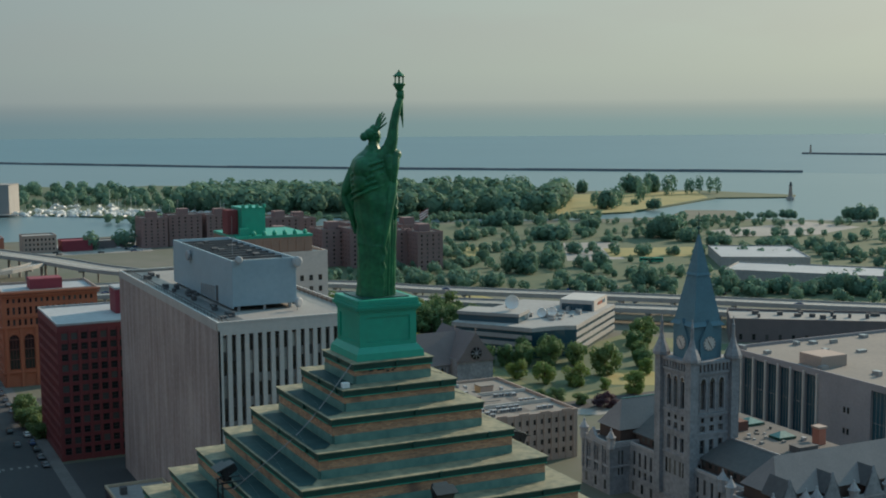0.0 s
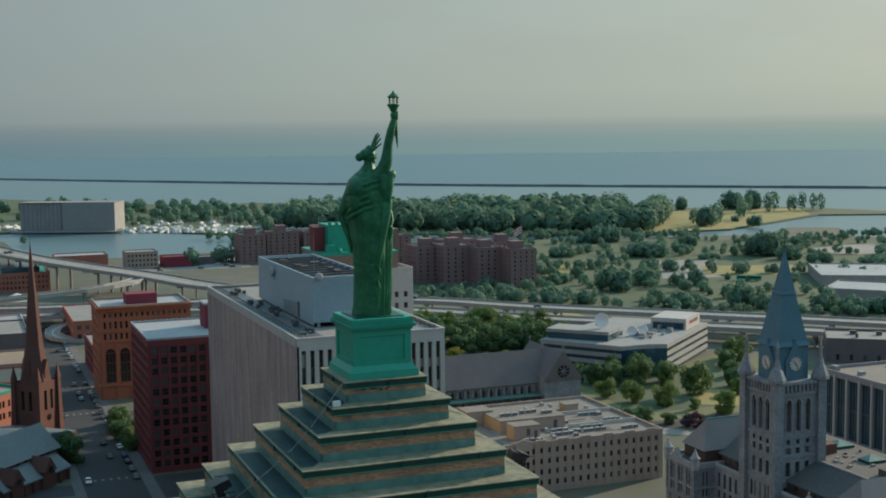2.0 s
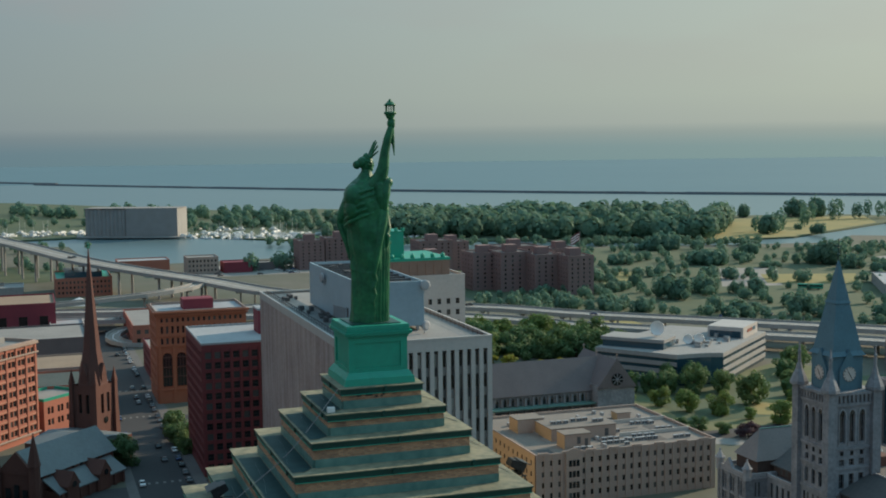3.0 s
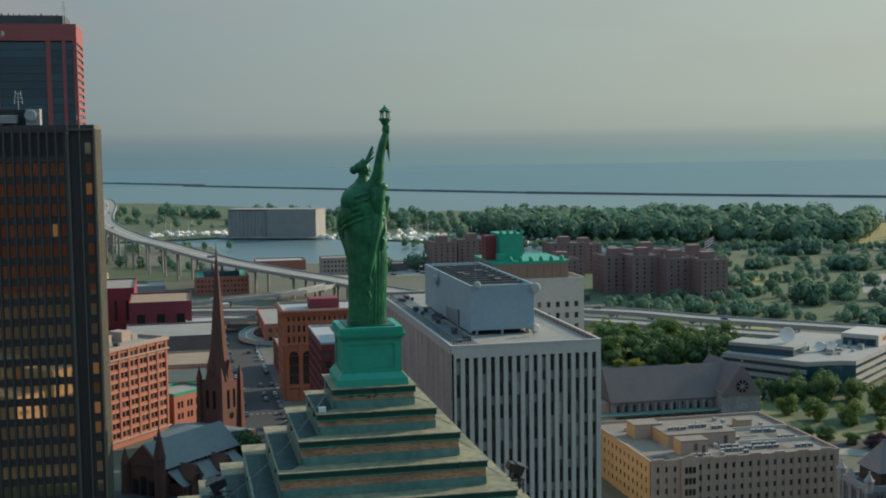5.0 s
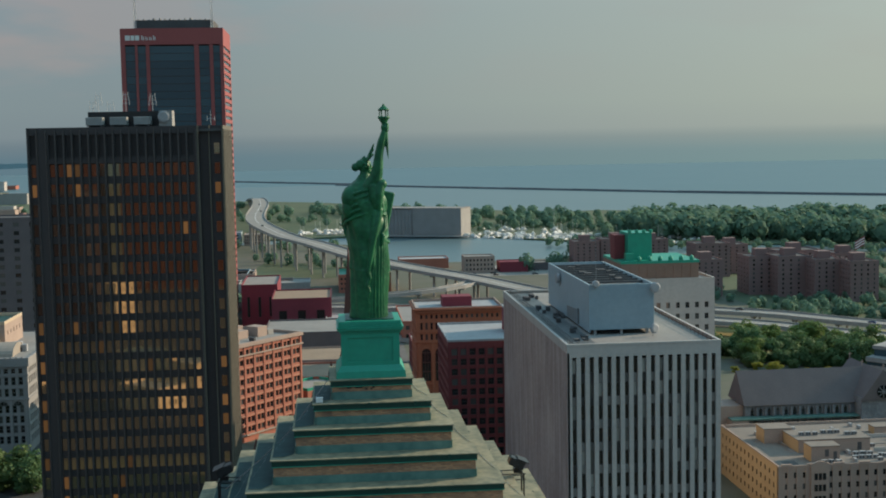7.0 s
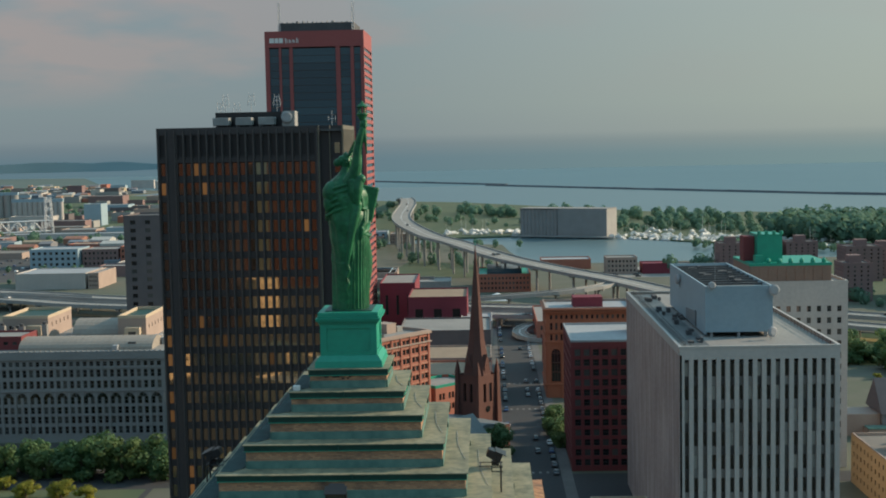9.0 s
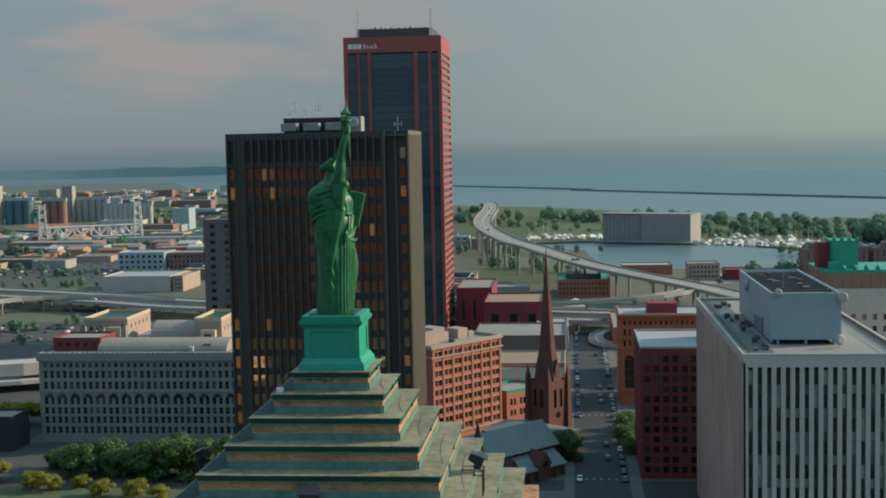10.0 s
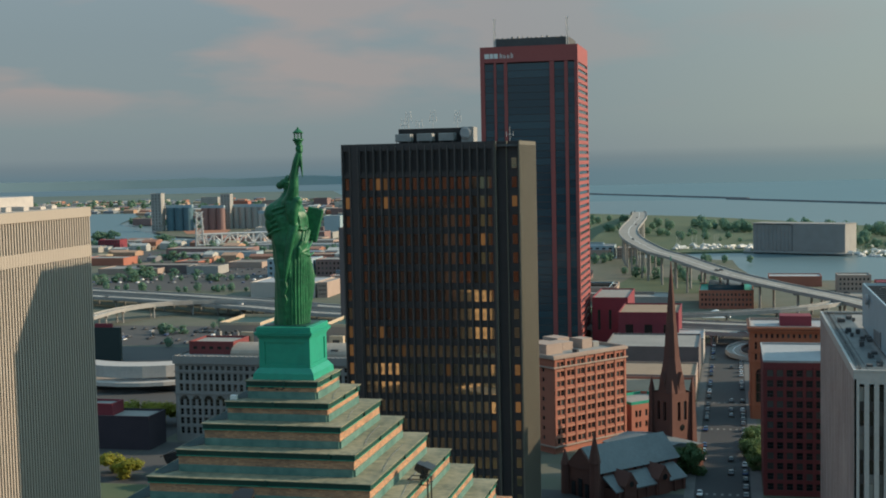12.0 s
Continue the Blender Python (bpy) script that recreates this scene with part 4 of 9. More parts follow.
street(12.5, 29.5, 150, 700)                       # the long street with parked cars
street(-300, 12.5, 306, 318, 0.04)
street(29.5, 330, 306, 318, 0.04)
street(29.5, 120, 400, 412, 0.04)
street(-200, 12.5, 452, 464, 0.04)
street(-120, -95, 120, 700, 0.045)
patch("pavement", [(29.5, 150), (33, 150), (33, 640), (29.5, 640)], 0.12, "sidewalk", "worn grey concrete sidewalk beside the street", "pavement")
patch("pavement", [(9.5, 150), (12.5, 150), (12.5, 640), (9.5, 640)], 0.12, "sidewalk", "worn grey concrete sidewalk beside the street", "pavement")
patch("parking_lot", [(33, 150), (49.2, 150), (49.2, 306), (33, 306)], 0.05, "street", "asphalt yard beside the pale office block, shade in its colour", "parking lot")
patch("pavement", [(-40, 150), (9.5, 150), (9.5, 306), (-40, 306)], 0.06, "sidewalk", "worn concrete paving round the brown church", "pavement")
for y in (318.5, 413, 465):
    bm = bmesh.new()
    for k in range(7):
        x = 13.6 + k * 2.3
        bm.faces.new([bm.verts.new(q) for q in ((x, y, 0.07), (x + 0.8, y, 0.07), (x + 0.8, y + 2.2, 0.07), (x, y + 2.2, 0.07))])
    tagged(link_mesh("crosswalk", bm, M["road_paint"]), "worn pale crosswalk bars across the street", "road marking", kind="structure")
# lawns, fields and lots
patch("lawn", [(392, 785), (414, 784), (377, 710), (358, 716)], 0.06, "drygrass", "sunlit dry grass field", "lawn")
patch("lawn", [(250, 640), (470, 430), (900, 360), (1050, 540), (820, 790), (730, 865), (430, 990), (300, 1000), (250, 880)], 0.02, "grass", "green flats of grass and scrub", "lawn")
patch("lawn", [(490, 730), (554, 706), (519, 656), (464, 681)], 0.07, "drygrass", "sunlit dry grass field", "lawn")
patch("lawn", [(560, 1005), (700, 1003), (890, 1122), (950, 1224), (779, 1252), (717, 1182), (640, 1104)], 0.06, "drygrass", "wide dry meadow on the spit", "lawn")
patch("lawn", [(-75, 880), (0, 900), (10, 990), (-60, 1050)], 0.06, "grass", "green lawn below the bridge", "lawn")
patch("lawn", [(205, 330), (300, 330), (330, 380), (215, 395)], 0.06, "grass", "sunlit lawn beside the offices", "lawn")
patch("lawn", [(236, 334), (252, 324), (268, 342), (254, 356), (242, 352)], 0.09, "drygrass", "yellow dry lawn under the trees", "lawn")
patch("road", [(180, 312), (206, 296), (262, 306), (300, 352), (296, 360), (258, 315), (208, 305), (184, 321)], 0.10, "road_deck", "pale curving street past the offices", "road")
patch("lawn", [(170, 500), (300, 480), (300, 560), (180, 600)], 0.06, "drygrass", "grassy bank below the motorway", "lawn")
patch("lawn", [(-186, 285), (-97, 285), (-97, 305), (-186, 305)], 0.05, "grass", "shaded park lawn with trees", "lawn")
patch("parking_lot", [(-186.5, 319), (-97, 319), (-97, 366), (-186.5, 366)], 0.055, "asphalt", "shaded asphalt forecourt with trees", "parking lot")
patch("parking_lot", [(-340, 441), (-187, 441), (-187, 470), (-200, 600), (-340, 600)], 0.05, "asphalt", "dark asphalt yard round the stadium", "parking lot")
patch("parking_lot", [(-300, 319), (-187, 319), (-187, 440), (-300, 440)], 0.05, "asphalt", "dark asphalt yard beside the shed", "parking lot")
patch("parking_lot", [(-520, 905), (-340, 920), (-400, 1230), (-600, 1200)], 0.06, "asphalt", "wide asphalt parking lot", "parking lot")
patch("parking_lot", [(-640, 1205), (-415, 1235), (-470, 1330), (-700, 1380)], 0.06, "asphalt", "pale asphalt parking lot", "parking lot")
patch("parking_lot", [(-400, 600), (-230, 610), (-240, 690), (-400, 690)], 0.06, "asphalt", "pale parking lot beside the ramps", "parking lot")
patch("parking_lot", [(484, 777), (525, 763), (466, 666), (426, 676)], 0.06, "road_deck", "parking lot among trees", "parking lot")
patch("water", RIVER, 0.25, "water", "grey-blue river bend between the works", "water")
patch("quay", [(-930, 1930), (-880, 1800), (-800, 1690), (-700, 1625), (-640, 1600), (-560, 1700), (-600, 1930)], 0.3, "ground", "grey quay ground round the silos", "ground")
patch("yard", [(-887, 1912), (-799, 1742), (-743, 1763), (-770, 1850), (-828, 1919)], 0.4, "rust_ground", "rust-red ore yard in front of the silos", "yard")
patch("far_plain", [(-3600, 3300), (-1050, 3250), (-1150, 3700), (-1500, 4650), (-2300, 4950), (-4000, 5600)], 0.3, "far_plain", "green plain beyond the far town, haze in its colour", "ground")
patch("parking_lot", [(645, 802), (773, 827), (777, 764), (697, 730), (624, 752)], 0.06, "road_deck", "pale gravel lot near the shore", "parking lot")
patch("parking_lot", [(100, 880), (190, 880), (200, 960), (110, 960)], 0.06, "road_deck", "pale harbour parking lot", "parking lot")
# low land across the water at the edge of sight, its haze painted on
bm = bmesh.new()
lo_, hi_ = [], []
for i in range(61):
    th = radians(11 + i * 0.5)
    x, y = -4880 * math.sin(th), 4880 * math.cos(th) - 60
    k = min(1.0, i / 10)
    lo_.append(bm.verts.new((x, y, 36 - 10 * k)))
    hi_.append(bm.verts.new((x, y, 38 + k * (22 + 9 * noise.noise(Vector((i * 0.21, 0, 0))) + 4 * noise.noise(Vector((i * 0.9, 3, 0)))))))
for i in range(60):
    bm.faces.new((lo_[i + 1], lo_[i], hi_[i], hi_[i + 1]))
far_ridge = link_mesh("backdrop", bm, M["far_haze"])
tagged(far_ridge, "far shore on the horizon beyond the water, haze painted on", "distance", kind="structure")
# breakwaters
def wall_line(name, pts, w, z1, label):
    bm = bmesh.new()
    for a, b in zip(pts, pts[1:]):
        d = Vector((b[0] - a[0], b[1] - a[1], 0))
        steps = max(1, int(d.length / 60))
        s = Vector((-d.y, d.x, 0)).normalized() * (w / 2)
        for i in range(steps):
            p, q = Vector((*a, 0)) + d * (i / steps), Vector((*a, 0)) + d * ((i + 1) / steps)
            h = z1 + random.uniform(-0.4, 0.4)
            v = [bm.verts.new(c) for c in (p - s + Vector((0, 0, -3)), q - s + Vector((0, 0, -3)), q + s + Vector((0, 0, -3)), p + s + Vector((0, 0, -3)),
                                         p - s * 0.5 + Vector((0, 0, h)), q - s * 0.5 + Vector((0, 0, h)), q + s * 0.5 + Vector((0, 0, h)), p + s * 0.5 + Vector((0, 0, h)))]
            for f in ((0, 1, 5, 4), (1, 2, 6, 5), (2, 3, 7, 6), (3, 0, 4, 7), (4, 5, 6, 7)):
                bm.faces.new([v[i2] for i2 in f])
    ob = link_mesh(name, bm, M["rock"])
    return tagged(ob, label, "breakwater", kind="structure")


wall_line("breakwater", [(1396, 1530), (1107, 1797), (900, 1985), (645, 2245), (325, 2640), (12, 3050)], 10, 2.4, "long dark stone breakwater across the lake")
wall_line("breakwater", [(62, 3060), (-270, 3500), (-900, 4330)], 12, 2.4, "dark stone breakwater overlapping the first")
wall_line("breakwater", [(1964, 2168), (2059, 2009), (2300, 1600)], 10, 2.4, "short outer breakwater with a light")
patch("lawn", [(182, 334), (216, 312), (262, 322), (316, 396), (304, 424), (262, 402), (236, 396), (204, 396)], 0.03, "lawn_dark", "shaded green lawn under the office trees", "lawn")

# ---- downtown buildings ----
def rows_of(z0, z1, n, share=0.5):
    return spans(z0, z1, n, share)


# white office block with narrow window slots and a grey penthouse
X0, Y0, X1, Y1, ZT = 48.8, 204.0, 83.3, 306.0, 57.8
wb = thing("office_block", (X0, Y0, 0), "pale stone office block with dark window slots between piers", "office building")
W, D = X1 - X0, Y1 - Y0
bm = bmesh.new()
cols = spans(0, W, 17, 0.50, 0.6)
facade(bm, "s", (0, 0), W, 0, ZT, cols, [(4.0, 55.2)], 0.9)
for side, c, w in (("e", (W, 0), D), ("n", (W, D), W)):
    facade(bm, side, c, w, 0, ZT, [], [], 0.2)
part("front_wall", bm, M["white_stone"], wb, "pale stone front with tall piers")
n = 17
part("side_wall", boxes((0.06, 0, 0, 0.5, D, ZT - 1.6)), M["grey_wall"], wb, "blank stained concrete side wall in tall panels")
pan = boxes((-0.02, 0.03, 0, 0.05, D / n - 0.03, ZT - 1.65))
pan_me = bpy.data.meshes.new("wall_panel")
pan.to_mesh(pan_me)
pan.free()
pan_me.materials.append(M["grey_wall"])
for i in range(n):
    piece("wall_panel", pan_me, wb, (0, D * i / n, 0))
bm = bmesh.new()
for q in ((-0.1, -0.1, W + 0.1, 0.5), (-0.1, D - 0.5, W + 0.1, D + 0.1), (-0.1, 0.5, 0.5, D - 0.5), (W - 0.5, 0.5, W + 0.1, D - 0.5)):
    box(bm, q[0], q[1], ZT - 1.6 if q[0] < 0 and q[2] < 2 else ZT - 0.05, q[2], q[3], ZT + 0.35)
part("parapet", bm, M["white_stone"], wb)
part("roof", boxes((0.5, 0.5, ZT - 0.9, W - 0.5, D - 0.5, ZT - 0.5)), M["roof_grey"], wb, "grey gravel roof")
win_me = pane_mesh(cols[0][1] - cols[0][0], 3.2, M["glass_grey"], M["roof_dark"], 0, False)
bm = boxes((-0.47, 0.0, -0.95, 0.47, 0.15, 0.95))
sp_me = bpy.data.meshes.new("spandrel")
bm.to_mesh(sp_me)
bm.free()
sp_me.materials.append(M["spandrel"])
for a, b in cols:
    for j in range(10):
        z = 55.2 - 1.35 - j * 5.12 - 0.9
        piece("window", win_me, wb, ((a + b) / 2, 0.75, z))
        piece("spandrel", sp_me, wb, ((a + b) / 2, 0.7, z - 2.56), 0, ((b - a) / 0.94, 1, 1.0))
part("dark_roofing", boxes((0.6, 1.0, ZT - 0.5, 7.6, D - 1.0, ZT - 0.47)), M["dark_roofing"], wb, "dark patched roofing along the roof edge")
# roof edge rails and dunnage steel
bm = bmesh.new()
for i in range(34):
    y = 2 + i * 2.9
    tube(bm, (1.6, y, ZT - 0.4), (1.6, y, ZT + 0.9), 0.06, n=5)
tube(bm, (1.6, 1.5, ZT + 0.9), (1.6, D - 2, ZT + 0.9), 0.06, n=5)
tube(bm, (1.6, 1.5, ZT + 0.3), (1.6, D - 2, ZT + 0.3), 0.06, n=5)
tube(bm, (2.8, 1.5, ZT + 0.3), (2.8, D - 2, ZT + 0.3), 0.09, n=5)
part("roof_rail", bm, M["roof_dark"], wb, "dark pipe rail along the roof edge")
bm = bmesh.new()
for i in range(30):
    tube(bm, (W - 1.6, 2 + i * 3.2, ZT - 0.4), (W - 1.6, 2 + i * 3.2, ZT + 0.8), 0.06, n=5)
for zz in (0.2, 0.8):
    tube(bm, (W - 1.6, 1.5, ZT + zz), (W - 1.6, D - 2, ZT + zz), 0.08, n=5)
part("roof_rail", bm, M["brown_stone"], wb, "rusty pipe rail along the roof edge")
random.seed(3)
bm = bmesh.new()
for i in range(26):
    x, y = random.uniform(3.2, 7.5), random.uniform(8, D - 6)
    s = random.uniform(0.4, 1.4)
    part("roof_unit", boxes((x, y, ZT - 0.5, x + s, y + s * random.uniform(0.8, 2.5), ZT - 0.5 + random.uniform(0.3, 1.2))), M["roof_dark"], wb)

# its penthouse, a thing of its own on the roof
ph = thing("penthouse", (57.4, 221.5, ZT - 0.5), "grey corrugated metal rooftop plant house with open top", "penthouse")
PW, PD, PH = 15.4, 55.0, 11.8
bm = bmesh.new()
nr = 40
box(bm, 0, 0, 1.2, PW, 0.4, PH)
part("corrugated_front", bm, M["metal_grey"], ph)
for i in range(nr):
    a, b = PW * i / nr, PW * (i + 1) / nr
    part("corrugation", boxes((a + 0.05, -0.10, 1.2, b - 0.08, 0.0, PH)), M["metal_grey"], ph)
bm = bmesh.new()
box(bm, 0, 0.4, 0.6, 0.4, PD, PH)
box(bm, PW - 0.4, 0.4, 0.6, PW, PD, PH)
box(bm, 0.4, PD - 0.4, 0.6, PW - 0.4, PD, PH)
part("side_wall", bm, M["metal_grey"], ph)
part("roof", boxes((0.4, 8.0, PH - 1.2, PW - 0.4, PD - 0.4, PH - 0.8), (0.4, 0.4, PH - 3.0, PW - 0.4, 8.0, PH - 2.7)), M["roof_grey"], ph)
bm = bmesh.new()
for x in (1.5, PW / 2, PW - 1.5):
    for y in (0.4, 20, 40):
        box(bm, x - 0.3, y, 0, x + 0.3, y + 0.6, 1.2)
part("support", bm, M["steel"], ph)
for i in range(9):
    part("roof_beam", boxes((0.4, 9 + i * 5.2, PH - 0.8, PW - 0.4, 9.5 + i * 5.2, PH - 0.3)), M["roof_dark"], ph)
for i in range(9):
    x, y = random.uniform(1, 12), random.uniform(12, 50)
    part("roof_unit", boxes((x, y, PH - 0.8, x + random.uniform(0.8, 2.4), y + random.uniform(1, 4), PH + random.uniform(-0.4, 0.5))), M["roof_dark"], ph)
bm = boxes((-0.08, 12, 0.8, 0.02, 13.8, 4.6))
part("louvre_door", bm, M["roof_dark"], ph)
for i in range(7):
    part("duct", boxes((-0.10, 15 + i * 1.9, 0.8, 0.02, 16.0 + i * 1.9, 4.2 - 0.1 * i)), M["steel"], ph, "pale vertical duct on the side wall")


def drum_dish(name, at, r, turn, label):
    """A covered drum antenna on a short pole."""
    root = thing(name, at, label, "antenna")
    bm = bmesh.new()
    d = Vector((math.sin(turn), -math.cos(turn), 0))
    tube(bm, -d * 0.25, d * 0.25, r, r, 20)
    tube(bm, d * 0.25, d * 0.42, r, r * 0.7, 20)
    part("drum", bm, M["roof_white"], root)
    bm = bmesh.new()
    tube(bm, (-d.x * 0.5, -d.y * 0.5, -r * 1.6), (-d.x * 0.5, -d.y * 0.5, r), 0.09, n=6)
    tube(bm, tuple(-d * 1.3), tuple(-d * 0.2), 0.12, n=6)
    part("mount", bm, M["steel"], root)
    return root


drum_dish("drum_antenna", (72.9, 220.6, 68.2), 1.25, 0.2, "white drum antenna on the corner of the grey plant house")
drum_dish("drum_antenna", (58.8, 220.6, 69.4), 0.85, 0.1, "small white drum antenna at the top of the grey plant house")
drum_dish("drum_antenna", (71.6, 216.5, 59.2), 1.15, 0.5, "white drum antenna low on the pale office roof")
drum_dish("drum_antenna", (56.6, 258.0, 66.8), 1.3, -1.5, "dark sided drum antenna on the side of the plant house")
bm = bmesh.new()
tube(bm, (63, 240, ZT + 10), (63, 240, ZT + 20), 0.06, 0.03, 5)
tagged(link_mesh("antenna_pole", bm, M["steel"]), "thin steel whip antenna on the plant house roof", "antenna")

# tall stone building with green copper roof behind
an = building("stone_tower", "tan and white stone tower with green copper rooftop", 88.5, 322.0, 118.5, 349.0, 56.5, "white_stone", "roof_grey",
              {"s": (spans(1.0, 29.0, 9, 0.42), rows_of(8, 50, 12, 0.50)), "w": (spans(2, 25, 7, 0.4), rows_of(8, 50, 12, 0.5))},
              "office building", win="glass", parapet=0.6)
bm = bmesh.new()
for i in range(9):
    x = -14.7 + i * 2.75
    part("pier", boxes((x, -13.36, 46.2, x + 1.0, -13.1, 60.6)), M["brown_terracotta"], an)
    for z in (47.2, 53.0):
        if i < 8:
            part("upper_window", boxes((x + 1.25, -13.2, z, x + 2.5, -13.1, z + 3.6)), M["glass"], an)
box(bm, -14.9, -13.1, 45.5, 10.0, 13.0, 61.2)
part("upper_floor", bm, M["brown_terracotta"], an, "brown terracotta upper storeys")
bm = bmesh.new()
box(bm, -15.0, -13.2, 61.2, 10.2, 13.0, 62.0)
box(bm, -11.5, -8.0, 62.0, -3.8, 4.0, 70.3)
box(bm, -13.0, -11.5, 62.0, -10.4, -9.0, 64.3)
for i in range(6):
    ball(bm, (-9.0 + i * 3.4, -12.0, 62.6), (0.8, 0.8, 1.0), 1)
for i in range(4):
    tube(bm, (-11 + i * 2.3, -8, 70.3), (-11 + i * 2.3, -8, 71.3), 0.6, 0.6, 8)
part("copper_roof", bm, M["copper"], an, "bright green copper roof house with chimneys")
part("roof_shed", boxes((-15.0, -4.0, 62.0, -11.6, 2.0, 69.5)), M["dark_red"], an)
an.scale = (1, 1, 1.035)

# dark glass tower with black piers
DX0, DX1, DY0, DY1, DZ = -74.4, -27.6, 246.0, 273.0, 108.0
dt = thing("dark_tower", (DX0, DY0, 0), "near-black steel and glass office tower with bronze side panels", "office tower")
W, D = DX1 - DX0, DY1 - DY0
FW = 40.6
bm = bmesh.new()
dcols = [(0.7, 2.0)] + spans(4.8, 39.9, 18, 0.68)
facade(bm, "s", (0, 0), FW, 0, DZ, dcols, [(5, 99.4), (100.2, 106.2)], 0.8)
facade(bm, "w", (0, D), D, 0, DZ, [], [], 0.4)
facade(bm, "n", (W, D), W, 0, DZ, [], [], 0.4)
part("wall", bm, M["black_metal"], dt)
fin = boxes((-0.13, -0.45, 4, 0.13, 0.0, DZ - 0.6))
fin_me = bpy.data.meshes.new("mullion_fin")
fin.to_mesh(fin_me)
fin.free()
fin_me.materials.append(M["fin_metal"])
edges = [(a[1] + b[0]) / 2 for a, b in zip(dcols[1:], dcols[2:])] + [4.5, 40.2, 0.3, 2.4]
for e in edges:
    piece("mullion_fin", fin_me, dt, (e, 0, 0))
part("corner_notch", boxes((FW, 2.2, 0, W - 0.4, 3.0, DZ)), M["black_metal"], dt, "recessed dark corner strip")
part("notch_cheek", boxes((FW - 0.2, 0.0, 0, FW, 3.0, DZ)), M["black_metal"], dt)
part("notch_fin", boxes((FW + 2.5, 1.2, 0, FW + 2.75, 2.2, DZ)), M["bronze_side"], dt, "thin bronze fin in the notch")
part("corner_trim", boxes((FW - 0.16, -0.3, 0, FW + 0.2, 0.0, DZ)), M["bronze_side"], dt, "thin bronze edge strip")
bm = bmesh.new()
box(bm, W - 0.4, 0.0, 0, W, D, DZ)
part("bronze_side", bm, M["bronze_side"], dt, "bronze grey ribbed metal side")
rib = boxes((0, 0, 0, 0.14, 0.55, DZ - 1))
rib_me2 = bpy.data.meshes.new("side_rib")
rib.to_mesh(rib_me2)
rib.free()
rib_me2.materials.append(M["bronze_side"])
for i in range(22):
    piece("side_rib", rib_me2, dt, (W, 0.5 + i * (D - 1) / 22, 0))
part("roof", boxes((0.4, 0.8, DZ - 1.4, W - 0.4, D - 0.4, DZ - 0.8)), M["roof_dark"], dt)
gw = pane_mesh(1.30, 3.15, M["glass_warm"], M["black_metal"], 0, False)
gl = pane_mesh(1.30, 3.15, M["glow_window"], M["black_metal"], 0, False)
rl = random.Random(17)
sp = pane_mesh(1.30, 5.9, M["black"], M["black_metal"], 0, False)
# panes given emission for mirrored sunlight
GLOWING = {(0, 3), (0, 4), (1, 0), (3, 17), (5, 17), (16, 1)}
for i, (a, b) in enumerate(dcols):
    piece("louvre", sp, dt, ((a + b) / 2, 0.7, 103.2))
    for j in range(19):
        on = (j, i) in GLOWING or (i == 0 and j > 7 and rl.random() < 0.6) or rl.random() < 0.03
        piece("window", gl if on else gw, dt, ((a + b) / 2, 0.66, 97.6 - 4.81 * j))
for j in range(20):
    z = 97.6 - j * 4.81 + 2.405
    part("spandrel_band", boxes((0.6, 0.5, z - 0.86, FW - 0.5, 0.72, z + 0.86)), M["black_metal"], dt)
nw = pane_mesh(1.5, 2.9, M["glass_warm"], M["black_metal"], 0, False)
nl = pane_mesh(1.5, 2.9, M["glow_window"], M["black_metal"], 0, False)
for j in range(20):
    piece("window", nl if j in (2, 11, 12, 13, 14) else nw, dt, (FW + 4.4, 2.1, 102.4 - j * 4.81))
# unseen blocks over the street, placed for the dark tower's glass to mirror
building("dark_block", "tall dark brick office block mirrored in the dark glass", -182.0, -176.0, -135.0, -136.0, 79.0, "dark_mauve", "roof_dark", {}, "office building")
# slabs out of view, added to keep bright sky off the top panes
for x0, x1, z in ((-275, -168, 101), (-152, -40, 97)):
    building("brown_block", "unseen brown brick slab added to darken the glass reflections", x0, -400.0, x1, -360.0, z, "brown_stone", "roof_dark", {}, "office building")
# asphalt out of view, added to darken what the lower panes mirror
patch("parking_lot", [(-420, -355), (60, -355), (60, 140), (-420, 140)], 0.03, "asphalt", "unseen dark asphalt added to darken the glass reflections", "parking lot")
# added pale blocks, turned to the sun so their mirror image is bright
for x, y, w, d, z, turn in ((-120, -146, 13, 13, 29, 45), (-86, -10, 22, 16, 12, 40), (-62, 12, 20, 16, 11, 44), (-74, 60, 24, 14, 10, 42), (-190, -20, 30, 20, 26, 45), (-136, -2, 13, 12, 11, 44), (-146, 36, 14, 12, 12, 46)):
    mb_ = building("cream_block", "unseen cream stucco block added for warm reflections in the glass", -w / 2, -d / 2, w / 2, d / 2, z, "cream_stucco", "roof_white",
                   {"e": (spans(1.0, d - 1.0, 4, 0.4), rows_of(2, z - 1, max(2, int(z / 5)), 0.45))}, rail=False)
    mb_.matrix_basis = Matrix.LocRotScale(Vector((x, y, 0)), Euler((0, 0, radians(turn))), None)
# rooftop of the dark tower
rp = thing("rooftop_plant", (-61.5, 250.0, DZ - 0.8), "black rooftop plant screen with three white cooling units", "rooftop plant")
part("screen", boxes((0, 6.0, 0, 18.0, 16, 4.7)), M["black"], rp)
for i in range(3):
    bm = boxes((0.1 + i * 5.8, 2.0, 1.3, 4.2 + i * 5.8, 5.6, 3.3))
    bmesh.ops.bevel(bm, geom=bm.edges[:], offset=0.12, segments=1, affect="EDGES")
    part("cooling_unit", bm, M["roof_tan"], rp, "white cooling unit")
    bm = bmesh.new()
    for x in (0.8, 4.1):
        for y in (2.4, 5.6):
            tube(bm, (x - 0.4 + i * 5.8, y, 0), (x - 0.4 + i * 5.8, y, 1.4), 0.1, n=5)
    part("stand", bm, M["steel"], rp)
